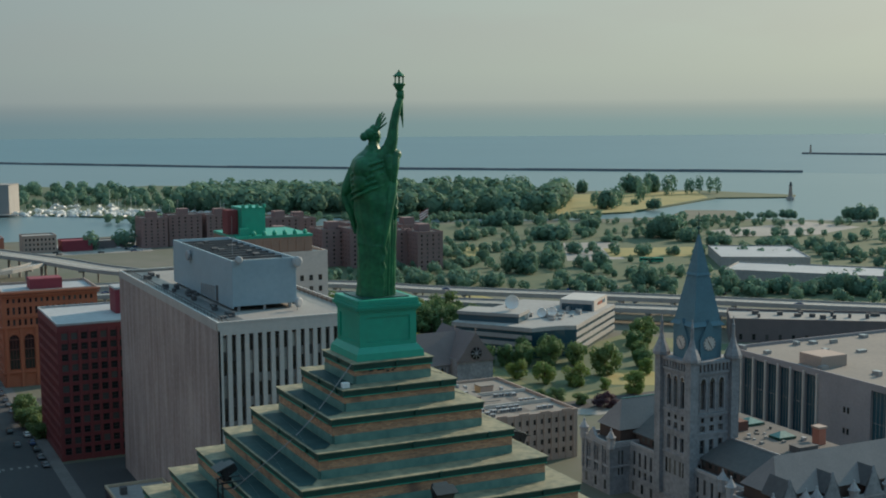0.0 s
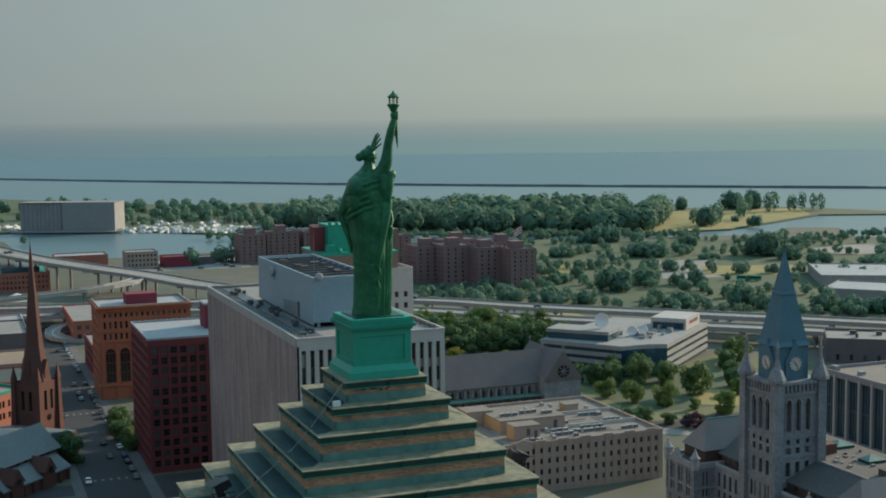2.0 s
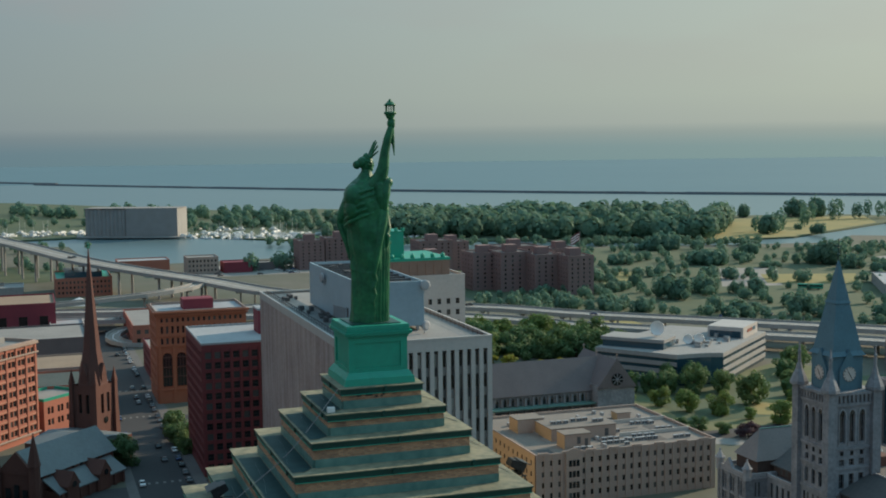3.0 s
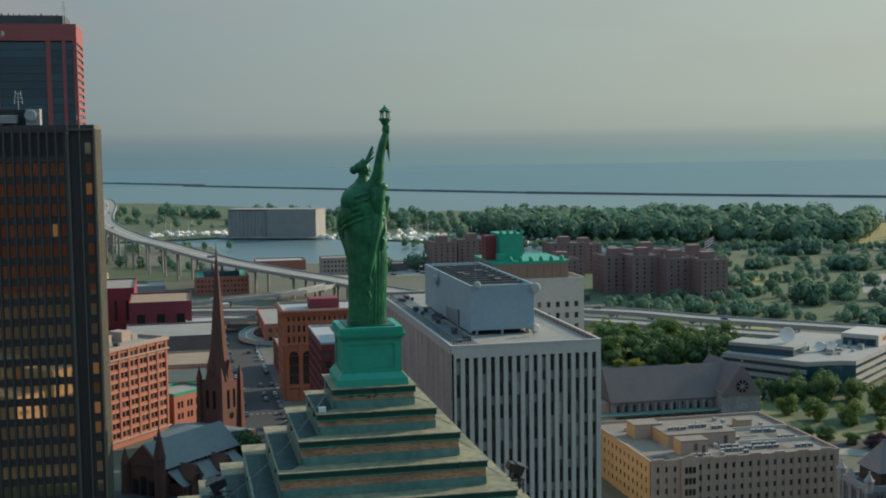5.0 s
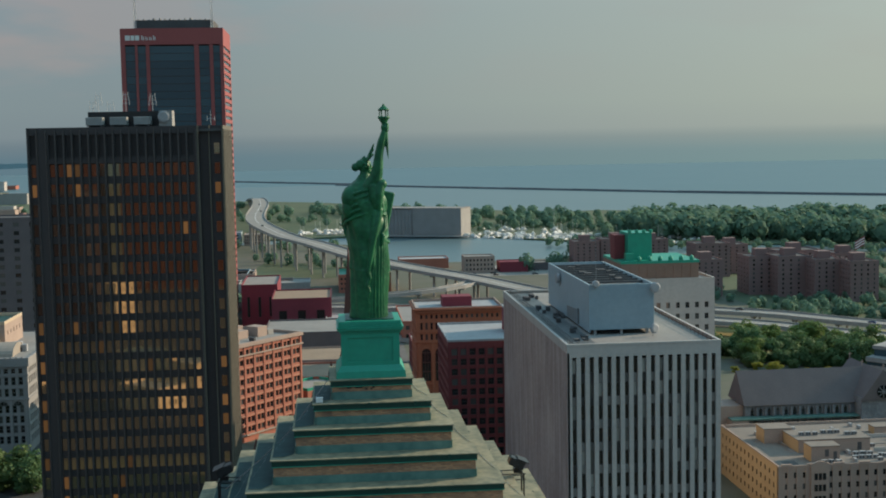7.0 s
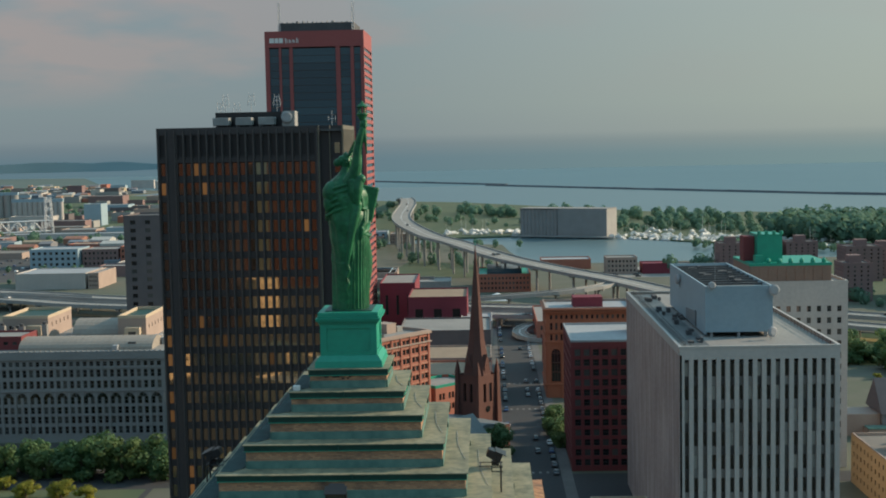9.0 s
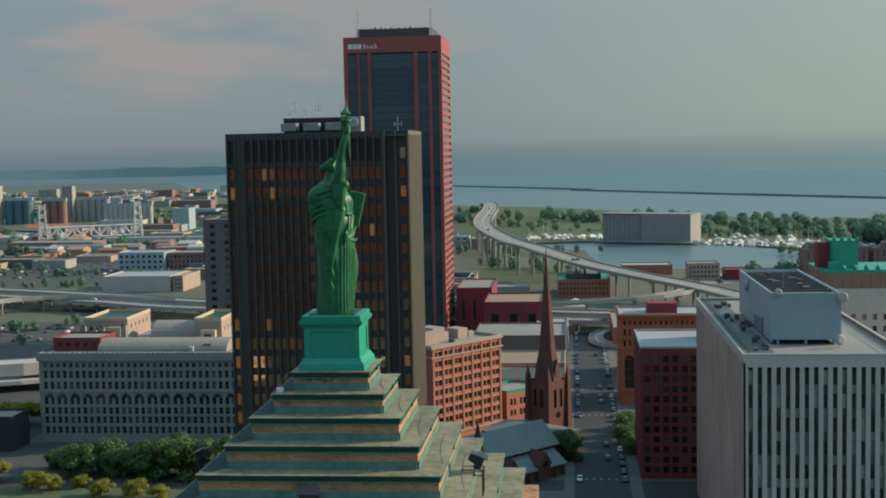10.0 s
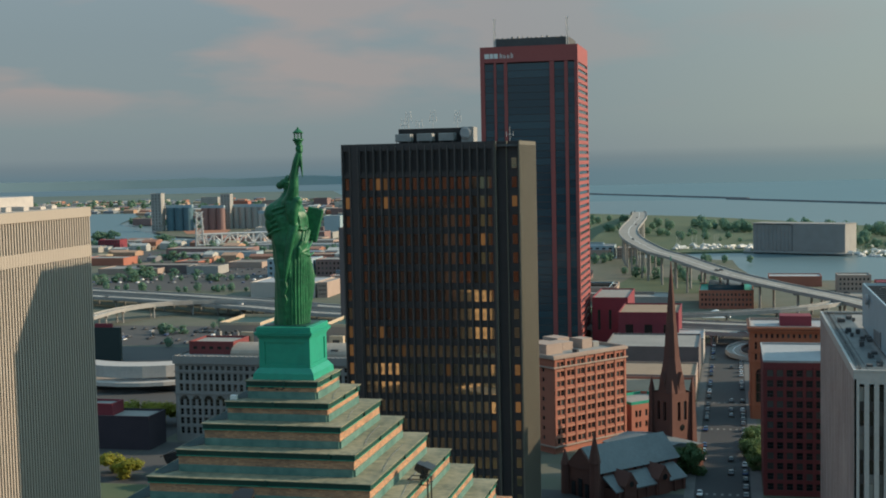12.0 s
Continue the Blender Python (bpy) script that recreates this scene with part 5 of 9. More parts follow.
part("lift_house", boxes((18.0, 1.0, 0, 21.2, 6.0, 4.7)), M["roof_tan"], rp)
drum_dish("drum_antenna", (-42.3, 250.8, 110.4), 1.45, 0.1, "large white drum antenna on the dark tower roof")


def mast(name, at, h, label, arms=3, lattice=False):
    root = thing(name, at, label, "antenna mast")
    bm = bmesh.new()
    if lattice:
        for k in range(3):
            a = 2 * math.pi * k / 3
            tube(bm, (0.75 * math.cos(a), 0.75 * math.sin(a), 0), (0.5 * math.cos(a), 0.5 * math.sin(a), h), 0.15, 0.12, 5)
        for j in range(int(h / 0.8)):
            for k in range(3):
                a, b = 2 * math.pi * k / 3, 2 * math.pi * (k + 1) / 3
                r0, r1 = 0.75 - 0.25 * j * 0.8 / h, 0.75 - 0.25 * (j + 1) * 0.8 / h
                tube(bm, (r0 * math.cos(a), r0 * math.sin(a), j * 0.8), (r1 * math.cos(b), r1 * math.sin(b), j * 0.8 + 0.8), 0.08, n=4)
    else:
        tube(bm, (0, 0, 0), (0, 0, h), 0.09, 0.05, 6)
    part("mast", bm, M["pale_metal"], root)
    for j in range(arms):
        z = h * (0.55 + 0.4 * j / max(1, arms - 1))
        bm = bmesh.new()
        w = 0.9 - 0.15 * j
        tube(bm, (-w, 0, z), (w, 0, z), 0.05, n=5)
        for s in (-w, w):
            tube(bm, (s, 0, z - 0.5), (s, 0, z + 0.7), 0.06, n=5)
        part("aerial", bm, M["pale_metal"], root)
    return root


mast("antenna_mast", (-59.0, 257, DZ + 3.0), 5.2, "cluster of thin aerials on the dark tower roof", 3)
mast("antenna_mast", (-60.5, 258, DZ + 3.0), 3.4, "thin aerial on the dark tower roof", 2)
mast("antenna_mast", (-56.1, 257, DZ + 3.0), 3.0, "thin aerial on the dark tower roof", 2)
mast("antenna_mast", (-52.3, 257, DZ + 3.0), 5.4, "white panel aerial on the dark tower roof", 3)
mast("antenna_mast", (-45.7, 257, DZ + 3.0), 5.0, "white panel aerial on the dark tower roof", 3)
mast("antenna_mast", (-31.0, 252, DZ - 0.8), 4.6, "twin whip aerials at the dark tower's corner", 1)

# red and blue-black high tower
RX0, RX1, RY0, RY1, RZ = -110.4, -56.7, 618.0, 666.0, 165.2
rt = thing("red_tower", (RX0, RY0, 0), "tall red-framed tower with blue-black glass", "skyscraper")
W, D = RX1 - RX0, RY1 - RY0
bm = bmesh.new()
strips = [(2.4, 7.6), (8.8, 13.2), (15.0, 38.4), (40.8, 46.4), (48.2, 51.9)]
facade(bm, "s", (0, 0), W, 0, RZ, strips, [(4, 156.6)], 0.7)
facade(bm, "w", (0, D), D, 0, RZ, [], [], 0.4)
facade(bm, "n", (W, D), W, 0, RZ, [], [], 0.4)
bands = [(5.4 + j * 3.72, 5.4 + j * 3.72 + 1.75) for j in range(41)]
facade(bm, "e", (W, 0), D, 0, RZ, [(2.2, D - 2.2)], bands, 0.5)
part("wall", bm, M["red_granite"], rt)
for a, b in strips:
    for j in range(38):
        piece("glass_panel", pane_mesh(b - a, 3.94, M["glass_blue"], M["black_metal"], 0, False), rt, ((a + b) / 2, 0.62, 6 + 4 * j))
for c, d in bands:
    piece("window", pane_mesh(D - 4.4, 1.75, M["glass_blue"], M["black_metal"], 11, False), rt, (W - 0.43, D / 2, (c + d) / 2), math.pi / 2)
part("roof", boxes((0.5, 0.5, RZ - 1.5, W - 0.5, D - 0.5, RZ - 1.0)), M["roof_dark"], rt)
part("crown", boxes((7.2, 7.0, RZ - 1.0, W - 5.6, D - 9, RZ + 4.9)), M["roof_dark"], rt, "black recessed rooftop storey")
for i in range(14):
    x = 8 + i * 2.7 + random.uniform(0, 0.8)
    part("roof_unit", boxes((x, 8, RZ + 4.8, x + random.uniform(0.4, 1.2), 11, RZ + 5.0 + random.uniform(0.2, 1.0))), M["roof_grey"], rt)
# maker's sign drawn as plain pale bars
bm = bmesh.new()
x = 2.6
for w, h in ((2.6, 2.6), (1.9, 2.6), (2.2, 2.6)):
    box(bm, x, -0.14, 158.9, x + w, -0.02, 158.9 + h)
    x += w + 0.35
x += 0.8
for w, h in ((1.6, 2.6), (1.5, 1.9), (1.5, 1.9), (1.4, 2.6)):
    box(bm, x, -0.14, 158.9, x + w * 0.3, -0.02, 158.9 + h)
    box(bm, x + w * 0.55, -0.14, 158.9, x + w * 0.8, -0.02, 158.9 + h * 0.75)
    x += w + 0.5
part("sign", bm, M["white_paint"], rt, "plain pale sign bars")
mast("antenna_mast", (RX0 + 7.0, RY0 + 7, RZ - 1.0), 17.2, "pale lattice antenna mast on the red tower", 2, True)
mast("antenna_mast", (RX1 - 6.2, RY0 + 5, RZ - 1.0), 16.6, "pale lattice antenna mast on the red tower", 2, True)

# white ribbed tower at the end of the view
WX, WY0, WY1, WZ = -148.6, 176.0, 250.0, 92.8
wt_ = thing("ribbed_tower", (WX, WY0, 0), "white ribbed office tower with tan top band, half in shade", "office tower")
D = WY1 - WY0
bm = bmesh.new()
box(bm, -46, 0.2, 0, -0.5, D - 0.2, WZ - 1.5)
part("core", bm, M["strip_glazing"], wt_, "dark glazing strips behind the ribs")
rib = bmesh.new()
box(rib, 0, 0, 0, 0.55, 0.62, WZ - 2.0)
rib_me = bpy.data.meshes.new("rib")
rib.to_mesh(rib_me)
rib.free()
rib_me.materials.append(M["white_fins"])
nr = 58
for i in range(nr):
    piece("rib", rib_me, wt_, (-0.5, D * (i + 0.25) / nr, 0))
part("top_band", boxes((-46.2, -0.1, WZ - 2.6, 0.25, D + 0.1, WZ), (-46.0, 0.0, WZ - 13.6, 0.0, D, WZ - 10.4)), M["white_fins"], wt_, "smooth pale band at the top")
part("roof_house", boxes((-30, 40, WZ, -10, 62, WZ + 3.4)), M["white_stone"], wt_)
for i in range(8):
    y = 4 + i * 8 + random.uniform(0, 4)
    part("roof_unit", boxes((-8 + random.uniform(-3, 3), y, WZ, -4, y + 2.5, WZ + random.uniform(0.5, 1.4))), M["white_stone"], wt_)

# red-brown brick block turned against the street grid
bb = building("brick_block", "salmon brick office block with rows of paired windows", -18.1, -16, 18.1, 16, 34.6, "red_brick", "roof_grey",
              {"s": (sorted([(c + o - 0.78, c + o + 0.78) for c in [3.1 + 5.0 * i for i in range(7)] for o in (-0.95, 0.95)]), rows_of(2.6, 33.0, 9, 0.56)),
               "w": (spans(2, 30, 4, 0.16), rows_of(3.5, 31.0, 8, 0.4))}, "office building", win="glass", bars=0, cornice="tan_stone", parapet=1.0)
ang = radians(51.6)
c0 = Vector((-36.6, 365.5, 0))
ux, uy = Vector((math.cos(ang), math.sin(ang), 0)), Vector((-math.sin(ang), math.cos(ang), 0))
bb.matrix_basis = Matrix.LocRotScale(c0 + ux * 18.1 + uy * 16, Euler((0, 0, ang)), None)
for i in range(8):
    x = -18.1 + 0.6 + i * 5.0 - 0.35
    part("pier", boxes((x, -16.28, 2.0, x + 0.9, -15.98, 33.2)), M["red_brick"], bb)
for j in range(8):
    part("string_course", boxes((-18.1, -16.14, 5.55 + 3.378 * j, 18.1, -15.99, 5.95 + 3.378 * j)), M["salmon_stone"], bb)
random.seed(23)
for i in range(16):
    x, y, w = random.uniform(-15, 13), random.uniform(-12, 11), random.uniform(0.8, 3.0)
    part("roof_unit", boxes((x, y, 33.4, x + w, y + random.uniform(0.8, 3.0), 34.0 + random.uniform(0.2, 1.8))), random.choice((M["roof_tan"], M["roof_white"], M["roof_dark"])), bb)
for j, z in enumerate((2.2, 30.2, 33.4)):
    bm = bmesh.new()
    box(bm, -18.7, -16.7, z, 18.7, -15.95, z + (0.5 if j < 2 else 1.0))
    box(bm, -18.7, -15.95, z, -18.05, 16.3, z + (0.5 if j < 2 else 1.0))
    part("cornice", bm, M["tan_stone"], bb, "pale stone cornice band")
bm = bmesh.new()
for q in ((-14, -8, 33, -6, 2, 37.4), (-2, -4, 33, 3, 3, 36.5), (6, -6, 33, 11, 0, 37.2), (3, 4, 33, 9, 12, 36.8)):
    box(bm, *q)
part("roof_house", bm, M["tan_stone"], bb)
ax_ = building("brick_annex", "low red brick row with pale cornice", -10.0, -8.0, 10.0, 8.0, 13.0, "red_brick", "roof_grey",
               {"s": (sorted([(c + o - 0.6, c + o + 0.6) for c in (3.2, 8.0, 12.4, 17.0) for o in (-0.85, 0.85)]), [(3.4, 5.6), (7.4, 9.8)])}, win="glass", cornice="copper", bars=0)
ax_.matrix_basis = Matrix.LocRotScale(Vector((-10.8, 408.0, 0)), Euler((0, 0, radians(45))), None)

# dark red ornate block beside the street
gb = building("dark_red_block", "dark red terracotta office block with white roof", 33.2, 321.0, 60.0, 359.0, 41.2, "dark_red", "roof_white",
              {"s": (spans(0.6, 26.2, 9, 0.66), rows_of(1.2, 39.0, 12, 0.66)), "w": (spans(0.6, 37.4, 12, 0.6), rows_of(1.2, 39.0, 12, 0.66))},
              "office building", win="glass", cornice="roof_white", parapet=0.5, bars=0)
part("roof_house", boxes((7.0, -3.0, 40.4, 12.6, 6.0, 48.2)), M["crimson"], gb, "crimson roof house")
part("roof_house_cap", boxes((6.8, -3.2, 48.2, 12.8, 6.2, 48.8)), M["roof_white"], gb)
for i in range(10):
    part("pier", boxes((-13.1 + i * 2.845, -19.35, 0.0, -12.5 + i * 2.845, -19.0, 39.4)), M["dark_red"], gb)
# low pale-roofed annex in front of the dark red block
la = building("low_annex", "low dark brick annex with a pale patched roof", 33.6, 221.0, 48.2, 257.0, 10.0, "dark_mauve", "roof_tan", {"w": (spans(1.5, 34.5, 8, 0.4), [(1.5, 4.0), (6.0, 8.2)])}, bars=0, parapet=0.6, cornice="cream_trim")
for x, y, w, d in ((-4.0, -12.0, 3.0, 4.0), (1.5, 2.0, 2.4, 2.0), (-5.0, 10.0, 1.6, 1.6)):
    part("roof_unit", boxes((x, y, 9.4, x + w, y + d, 11.2)), M["roof_dark"], la)
# orange brick block
og = building("orange_block", "orange brick block with big arched windows below a heavy cornice", 30.8, 435.0, 66.0, 462.0, 36.5, "orange_brick", "roof_white",
              {"s": (spans(1.2, 34.0, 16, 0.46), [(23.4, 25.8), (27.6, 30.4), (32.0, 33.6)]), "w": (spans(1.5, 25.5, 8, 0.45), rows_of(4, 34, 8, 0.5)),
               "e": (spans(1.5, 25.5, 8, 0.4), rows_of(4, 34, 8, 0.5))},
              "office building", win="glass", cornice="tan_stone", bars=0)
for i in range(6):
    cx = -13.6 + i * 5.44
    bm = bmesh.new()
    prism(bm, [(-1.75, -0.14), (1.75, -0.14), (1.75, 0.1), (-1.75, 0.1)], 0, 11.4)
    top = [(1.75 * math.cos(math.pi * k / 10), 1.75 * math.sin(math.pi * k / 10)) for k in range(11)]
    f, g = [[bm.verts.new((x, y, 11.4 + z)) for x, z in top] for y in (-0.14, 0.1)]
    bm.faces.new(f)
    for k in range(10):
        bm.faces.new((f[k + 1], f[k], g[k], g[k + 1]))
    ob = part("arched_window", bm, M["glass"], og, "tall dark arched window")
    ob.location = (cx, -13.5, 6.8)
    bm = bmesh.new()
    for z in (3.6, 7.4, 11.2):
        box(bm, -1.75, -0.2, z, 1.75, -0.15, z + 0.35)
    for x in (-0.55, 0.55):
        box(bm, x - 0.07, -0.2, 0, x + 0.07, -0.15, 12.6)
    part("glazing_bar", bm, M["brown_stone"], ob)
    bm = bmesh.new()
    for k in range(10):
        a0, a1 = math.pi * k / 10, math.pi * (k + 1) / 10
        q = [(r * math.cos(a), r * math.sin(a)) for r, a in ((1.85, a0), (2.35, a0), (2.35, a1), (1.85, a1))]
        lo, hi = [[bm.verts.new((x, y, 18.2 + z)) for x, z in q] for y in (-0.35, 0.0)]
        bm.faces.new(lo)
        for m in range(4):
            bm.faces.new((lo[(m + 1) % 4], lo[m], hi[m], hi[(m + 1) % 4]))
    ob = part("arch_ring", bm, M["orange_brick"], og)
    ob.location = (cx, -13.5, 0)
for i in range(7):
    part("pier", boxes((-16.9 + i * 5.44, -13.95, 0, -15.8 + i * 5.44, -13.5, 22.6)), M["orange_brick"], og)
for z, o, h in ((5.2, 0.5, 0.7), (22.4, 0.5, 0.6), (26.4, 0.3, 0.4), (34.4, 0.7, 0.7), (35.4, 1.1, 0.8)):
    bm = bmesh.new()
    box(bm, -17.6 - o, -13.5 - o, z, 17.6 + o, -13.5, z + h)
    box(bm, -17.6 - o, -13.5, z, -17.6, 13.5, z + h)
    part("cornice", bm, M["orange_brick"], og, "projecting brick cornice band")
part("roof_house", boxes((-6, -5, 35.6, 6, 4, 39.6)), M["crimson"], og, "crimson roof house")

# grey block with arcaded windows
gr = thing("arcaded_block", (-180.5, 368.0, 0), "grey terracotta office block with arched windows and flat cornice", "office building")
GW, GD, GH = 74.5, 66.0, 32.4
bm = bmesh.new()
gc = spans(1.2, GW - 1.2, 30, 0.60)
gr_rows = [(3.0, 5.6), (6.7, 9.2), (10.1, 12.6), (13.6, 16.3), (19.2, 22.0), (23.2, 25.9), (27.1, 28.8)]
facade(bm, "s", (0, 0), GW, 0, GH, gc, gr_rows, 0.5)
ge = spans(1.2, GD - 1.2, 26, 0.5)
facade(bm, "e", (GW, 0), GD, 0, GH, ge, gr_rows, 0.5)
facade(bm, "n", (GW, GD), GW, 0, GH, [], [], 0.5)
facade(bm, "w", (0, GD), GD, 0, GH, [], [], 0.5)
part("wall", bm, M["grey_terracotta"], gr)
glaze(gr, "s", (0, 0), gc, gr_rows, 0.5, M["glass"], M["grey_terracotta"], bars=0)
glaze(gr, "e", (GW, 0), ge, gr_rows, 0.5, M["glass"], M["grey_terracotta"], bars=0)
arch = bmesh.new()
for k in range(8):
    a0, a1 = math.pi * k / 8, math.pi * (k + 1) / 8
    arch.faces.new([arch.verts.new(p) for p in ((0, 0, 0), (1.55 * math.cos(a0), 0, 1.55 * math.sin(a0)), (1.55 * math.cos(a1), 0, 1.55 * math.sin(a1)))])
arch_me = bpy.data.meshes.new("arch_window")
arch.to_mesh(arch_me)
arch.free()
arch_me.materials.append(M["glass"])
for i in range(15):
    piece("arch_window", arch_me, gr, (1.2 + (i + 0.5) * (GW - 2.4) / 15, -0.06, 16.1))
bm = bmesh.new()
for z, h, o in ((18.1, 0.5, 0.35), (9.4, 0.35, 0.2), (26.4, 0.35, 0.25), (29.6, 2.9, 0.6)):
    box(bm, -o, -o, z, GW + o, 0.2, z + h)
    box(bm, GW - 0.2, 0.2, z, GW + o, GD, z + h)
for i in range(16):
    x = 1.2 + i * (GW - 2.4) / 15
    box(bm, x - 0.45, -0.3, 2.5, x + 0.45, 0.0, 17.8)
part("cornice", bm, M["grey_terracotta"], gr, "heavy flat cornice and string courses")
part("roof", boxes((0.5, 0.5, GH - 0.9, GW - 0.5, GD - 0.5, GH - 0.4)), M["roof_grey"], gr)
bm = bmesh.new()
for i in range(40):
    x = i * GW / 40
    box(bm, x, -0.4, GH, x + 0.5, 0.1, GH + 0.45)
part("cresting", bm, M["grey_terracotta"], gr)
def roof_vault(x0, x1, y, r, rise, m, label):
    """A ribbed barrel vault on the grey block's roof."""
    root = thing("roof_vault", ((x0 + x1) / 2, y, GH - 0.4), label, "skylight")
    w = (x1 - x0) / 2
    ring = [(r * math.cos(math.pi * k / 12), rise * math.sin(math.pi * k / 12)) for k in range(13)]
    bm = bmesh.new()
    a, b = [[bm.verts.new((x, p, q)) for p, q in ring] for x in (-w, w)]
    for k in range(12):
        bm.faces.new((a[k], b[k], b[k + 1], a[k + 1]))
    bm.faces.new(a[::-1])
    bm.faces.new(b)
    part("vault", bm, M[m], root)
    n = int(w)
    for i in range(n + 1):
        x = -w + 2 * w * i / n
        bm = bmesh.new()
        rows = [[bm.verts.new((x + dx, p * 1.012, q * 1.012 + 0.02)) for p, q in ring] for dx in (-0.10, 0.10)]
        for k in range(12):
            bm.faces.new((rows[0][k], rows[1][k], rows[1][k + 1], rows[0][k + 1]))
        part("rib", bm, M[m], root)
    return root


roof_vault(-160, -112, 381, 8, 4.0, "vault_tan", "tan ribbed barrel vault on the grey block's roof")
roof_vault(-150, -131, 411, 9, 6.5, "vault_tan", "short tan ribbed vault between the cream roof houses")
M_ROOFS = ((-177.0, 403.0, -159.5, 430.0, 8.2, 4), (-130.0, 394.0, -119.5, 420.0, 9.0, 2))
for x0, y0, x1, y1, h, k in M_ROOFS:
    rh = building("cream_roof_house", "cream rendered roof house with a green roof", x0, y0, x1, y1, GH + h, "tan_stone", "copper_dark",
                  {"s": (spans(1.0, x1 - x0 - 1.0, k, 0.3), [(GH + 2.4, GH + 4.6)]), "e": (spans(2, y1 - y0 - 2, 5, 0.2), [(GH + 3.8, GH + 5.4)])},
                  z0=GH - 0.4, bars=0, rail=False, parapet=1.0, cornice="cream_trim", category="roof house")
    part("porch", boxes(((x1 - x0) / 2 - 7.4, -(y1 - y0) / 2 - 3.0, 0, (x1 - x0) / 2 - 1.8, -(y1 - y0) / 2 - 0.02, 5.2)), M["cream_trim"], rh, "small cream porch")
    part("porch_window", boxes(((x1 - x0) / 2 - 6.0, -(y1 - y0) / 2 - 3.06, 1.4, (x1 - x0) / 2 - 3.2, -(y1 - y0) / 2 - 2.98, 3.8)), M["glass"], rh)
ru = random.Random(61)
for i in range(16):
    x, y, hgt = ru.uniform(-177, -158), ru.uniform(393.5, 401.0), ru.uniform(1.5, 6.5)
    ob = thing("roof_machine", (x, y, GH - 0.4), "dark rooftop cooling machine with round fan stack", "roof unit", "machines on the grey block's roof")
    part("casing", boxes((-1.0, -0.9, 0, 1.0, 0.9, hgt)), M[ru.choice(("roof_dark", "steel", "roof_grey"))], ob)
    bm = bmesh.new()
    tube(bm, (0, 0, hgt), (0, 0, hgt + 0.9), 0.7, 0.8, 10)
    part("fan_stack", bm, M["roof_dark"], ob)
for i in range(10):
    x, y = ru.uniform(-128, -110), ru.uniform(371, 392)
    ob = link_mesh("roof_box", boxes((x, y, GH - 0.4, x + ru.uniform(1, 3), y + ru.uniform(1, 3), GH + ru.uniform(0.8, 3.2))), M[ru.choice(("roof_dark", "cream_trim", "roof_white"))])
    tagged(ob, "small metal box on the grey block's roof", "roof unit", "boxes on the grey block's roof")


def plain_block(name, label, x0, y0, x1, y1, z1, wall, roof="roof_grey", turn=0.0, ns=0, nr=0, z0=0.0, category="building", share=0.5, group="", side="s", sides=None):
    faces = {}
    if ns and nr:
        for sd in (sides or side):
            w = (x1 - x0) if sd in "sn" else (y1 - y0)
            k = ns if sd in "sn" else max(1, round(ns * w / (x1 - x0)))
            faces[sd] = (spans(0.8, w - 0.8, k, share), rows_of(z0 + 1.2, z1 - 1.2, nr, 0.5))
    ob = building(name, label, x0, y0, x1, y1, z1, wall, roof, faces, category, z0=z0, parapet=0.6, bars=0, rail=False, group=group)
    if turn:
        ob.rotation_euler = (0, 0, radians(turn))
    return ob


plain_block("roof_pavilion", "dark red brick roof pavilion on the grey block", -178, 376, -160, 392, GH + 4.4, "dark_red", z0=GH - 0.4, ns=5, nr=1, category="pavilion")
# buildings beyond the grey block
plain_block("purple_block", "grey-purple apartment tower with narrow windows", -163, 520, -126, 548, 72.0, "slate_brown", "roof_dark", ns=5, nr=18, share=0.35, category="apartment tower")
plain_block("dark_shed", "long dark brick building with pale roof", -222, 352, -184, 366, 12.4, "dark_mauve", "roof_grey", category="warehouse")
plain_block("red_shed", "small crimson roof house on the dark shed", -211, 355, -200, 364, 16.2, "crimson", "roof_grey", z0=11.8, category="shed")
# stadium-like white building with a curved front
st = thing("stadium_stand", (-250, 465, 0), "low white curved stadium stand with dark gates", "stadium")
bm = bmesh.new()
pts = [(-60 + 10 * i, 0.012 * (10 * i - 60) ** 2 - 6) for i in range(13)]
for z0, z1, o, mi in ((7.0, 12.5, 0, 0), (3.5, 5.2, -3, 0)):
    lo = [bm.verts.new((x, y + o, z0)) for x, y in pts]
    hi = [bm.verts.new((x, y + o, z1)) for x, y in pts]
    bk = [bm.verts.new((x, y + o + 9, z1 + 0.6)) for x, y in pts]
    for i in range(12):
        bm.faces.new((lo[i], lo[i + 1], hi[i + 1], hi[i]))
        bm.faces.new((hi[i], hi[i + 1], bk[i + 1], bk[i]))
part("white_band", bm, M["white_stone"], st)
part("gate", boxes((-60, 4, 0, 60, 30, 7.2)), M["roof_dark"], st, "dark open gates under the stand")
sc = thing("scoreboard", (-303.5, 548, 0), "dark green back of a big stadium scoreboard", "scoreboard")
part("board", boxes((-7.8, -1.0, 0.5, 7.8, 1.0, 18.3)), M["dark_board"], sc)
bm = bmesh.new()
for x in (-7, -2.4, 2.4, 7):
    tube(bm, (x, 2, 0), (x, 1, 17.8), 0.4, n=6)
part("post", bm, M["steel"], sc)
bm = bmesh.new()
box(bm, -7, -0.8, 18.3, 3, 0.8, 20.3)
part("sign_panel", bm, M["crimson"], sc)

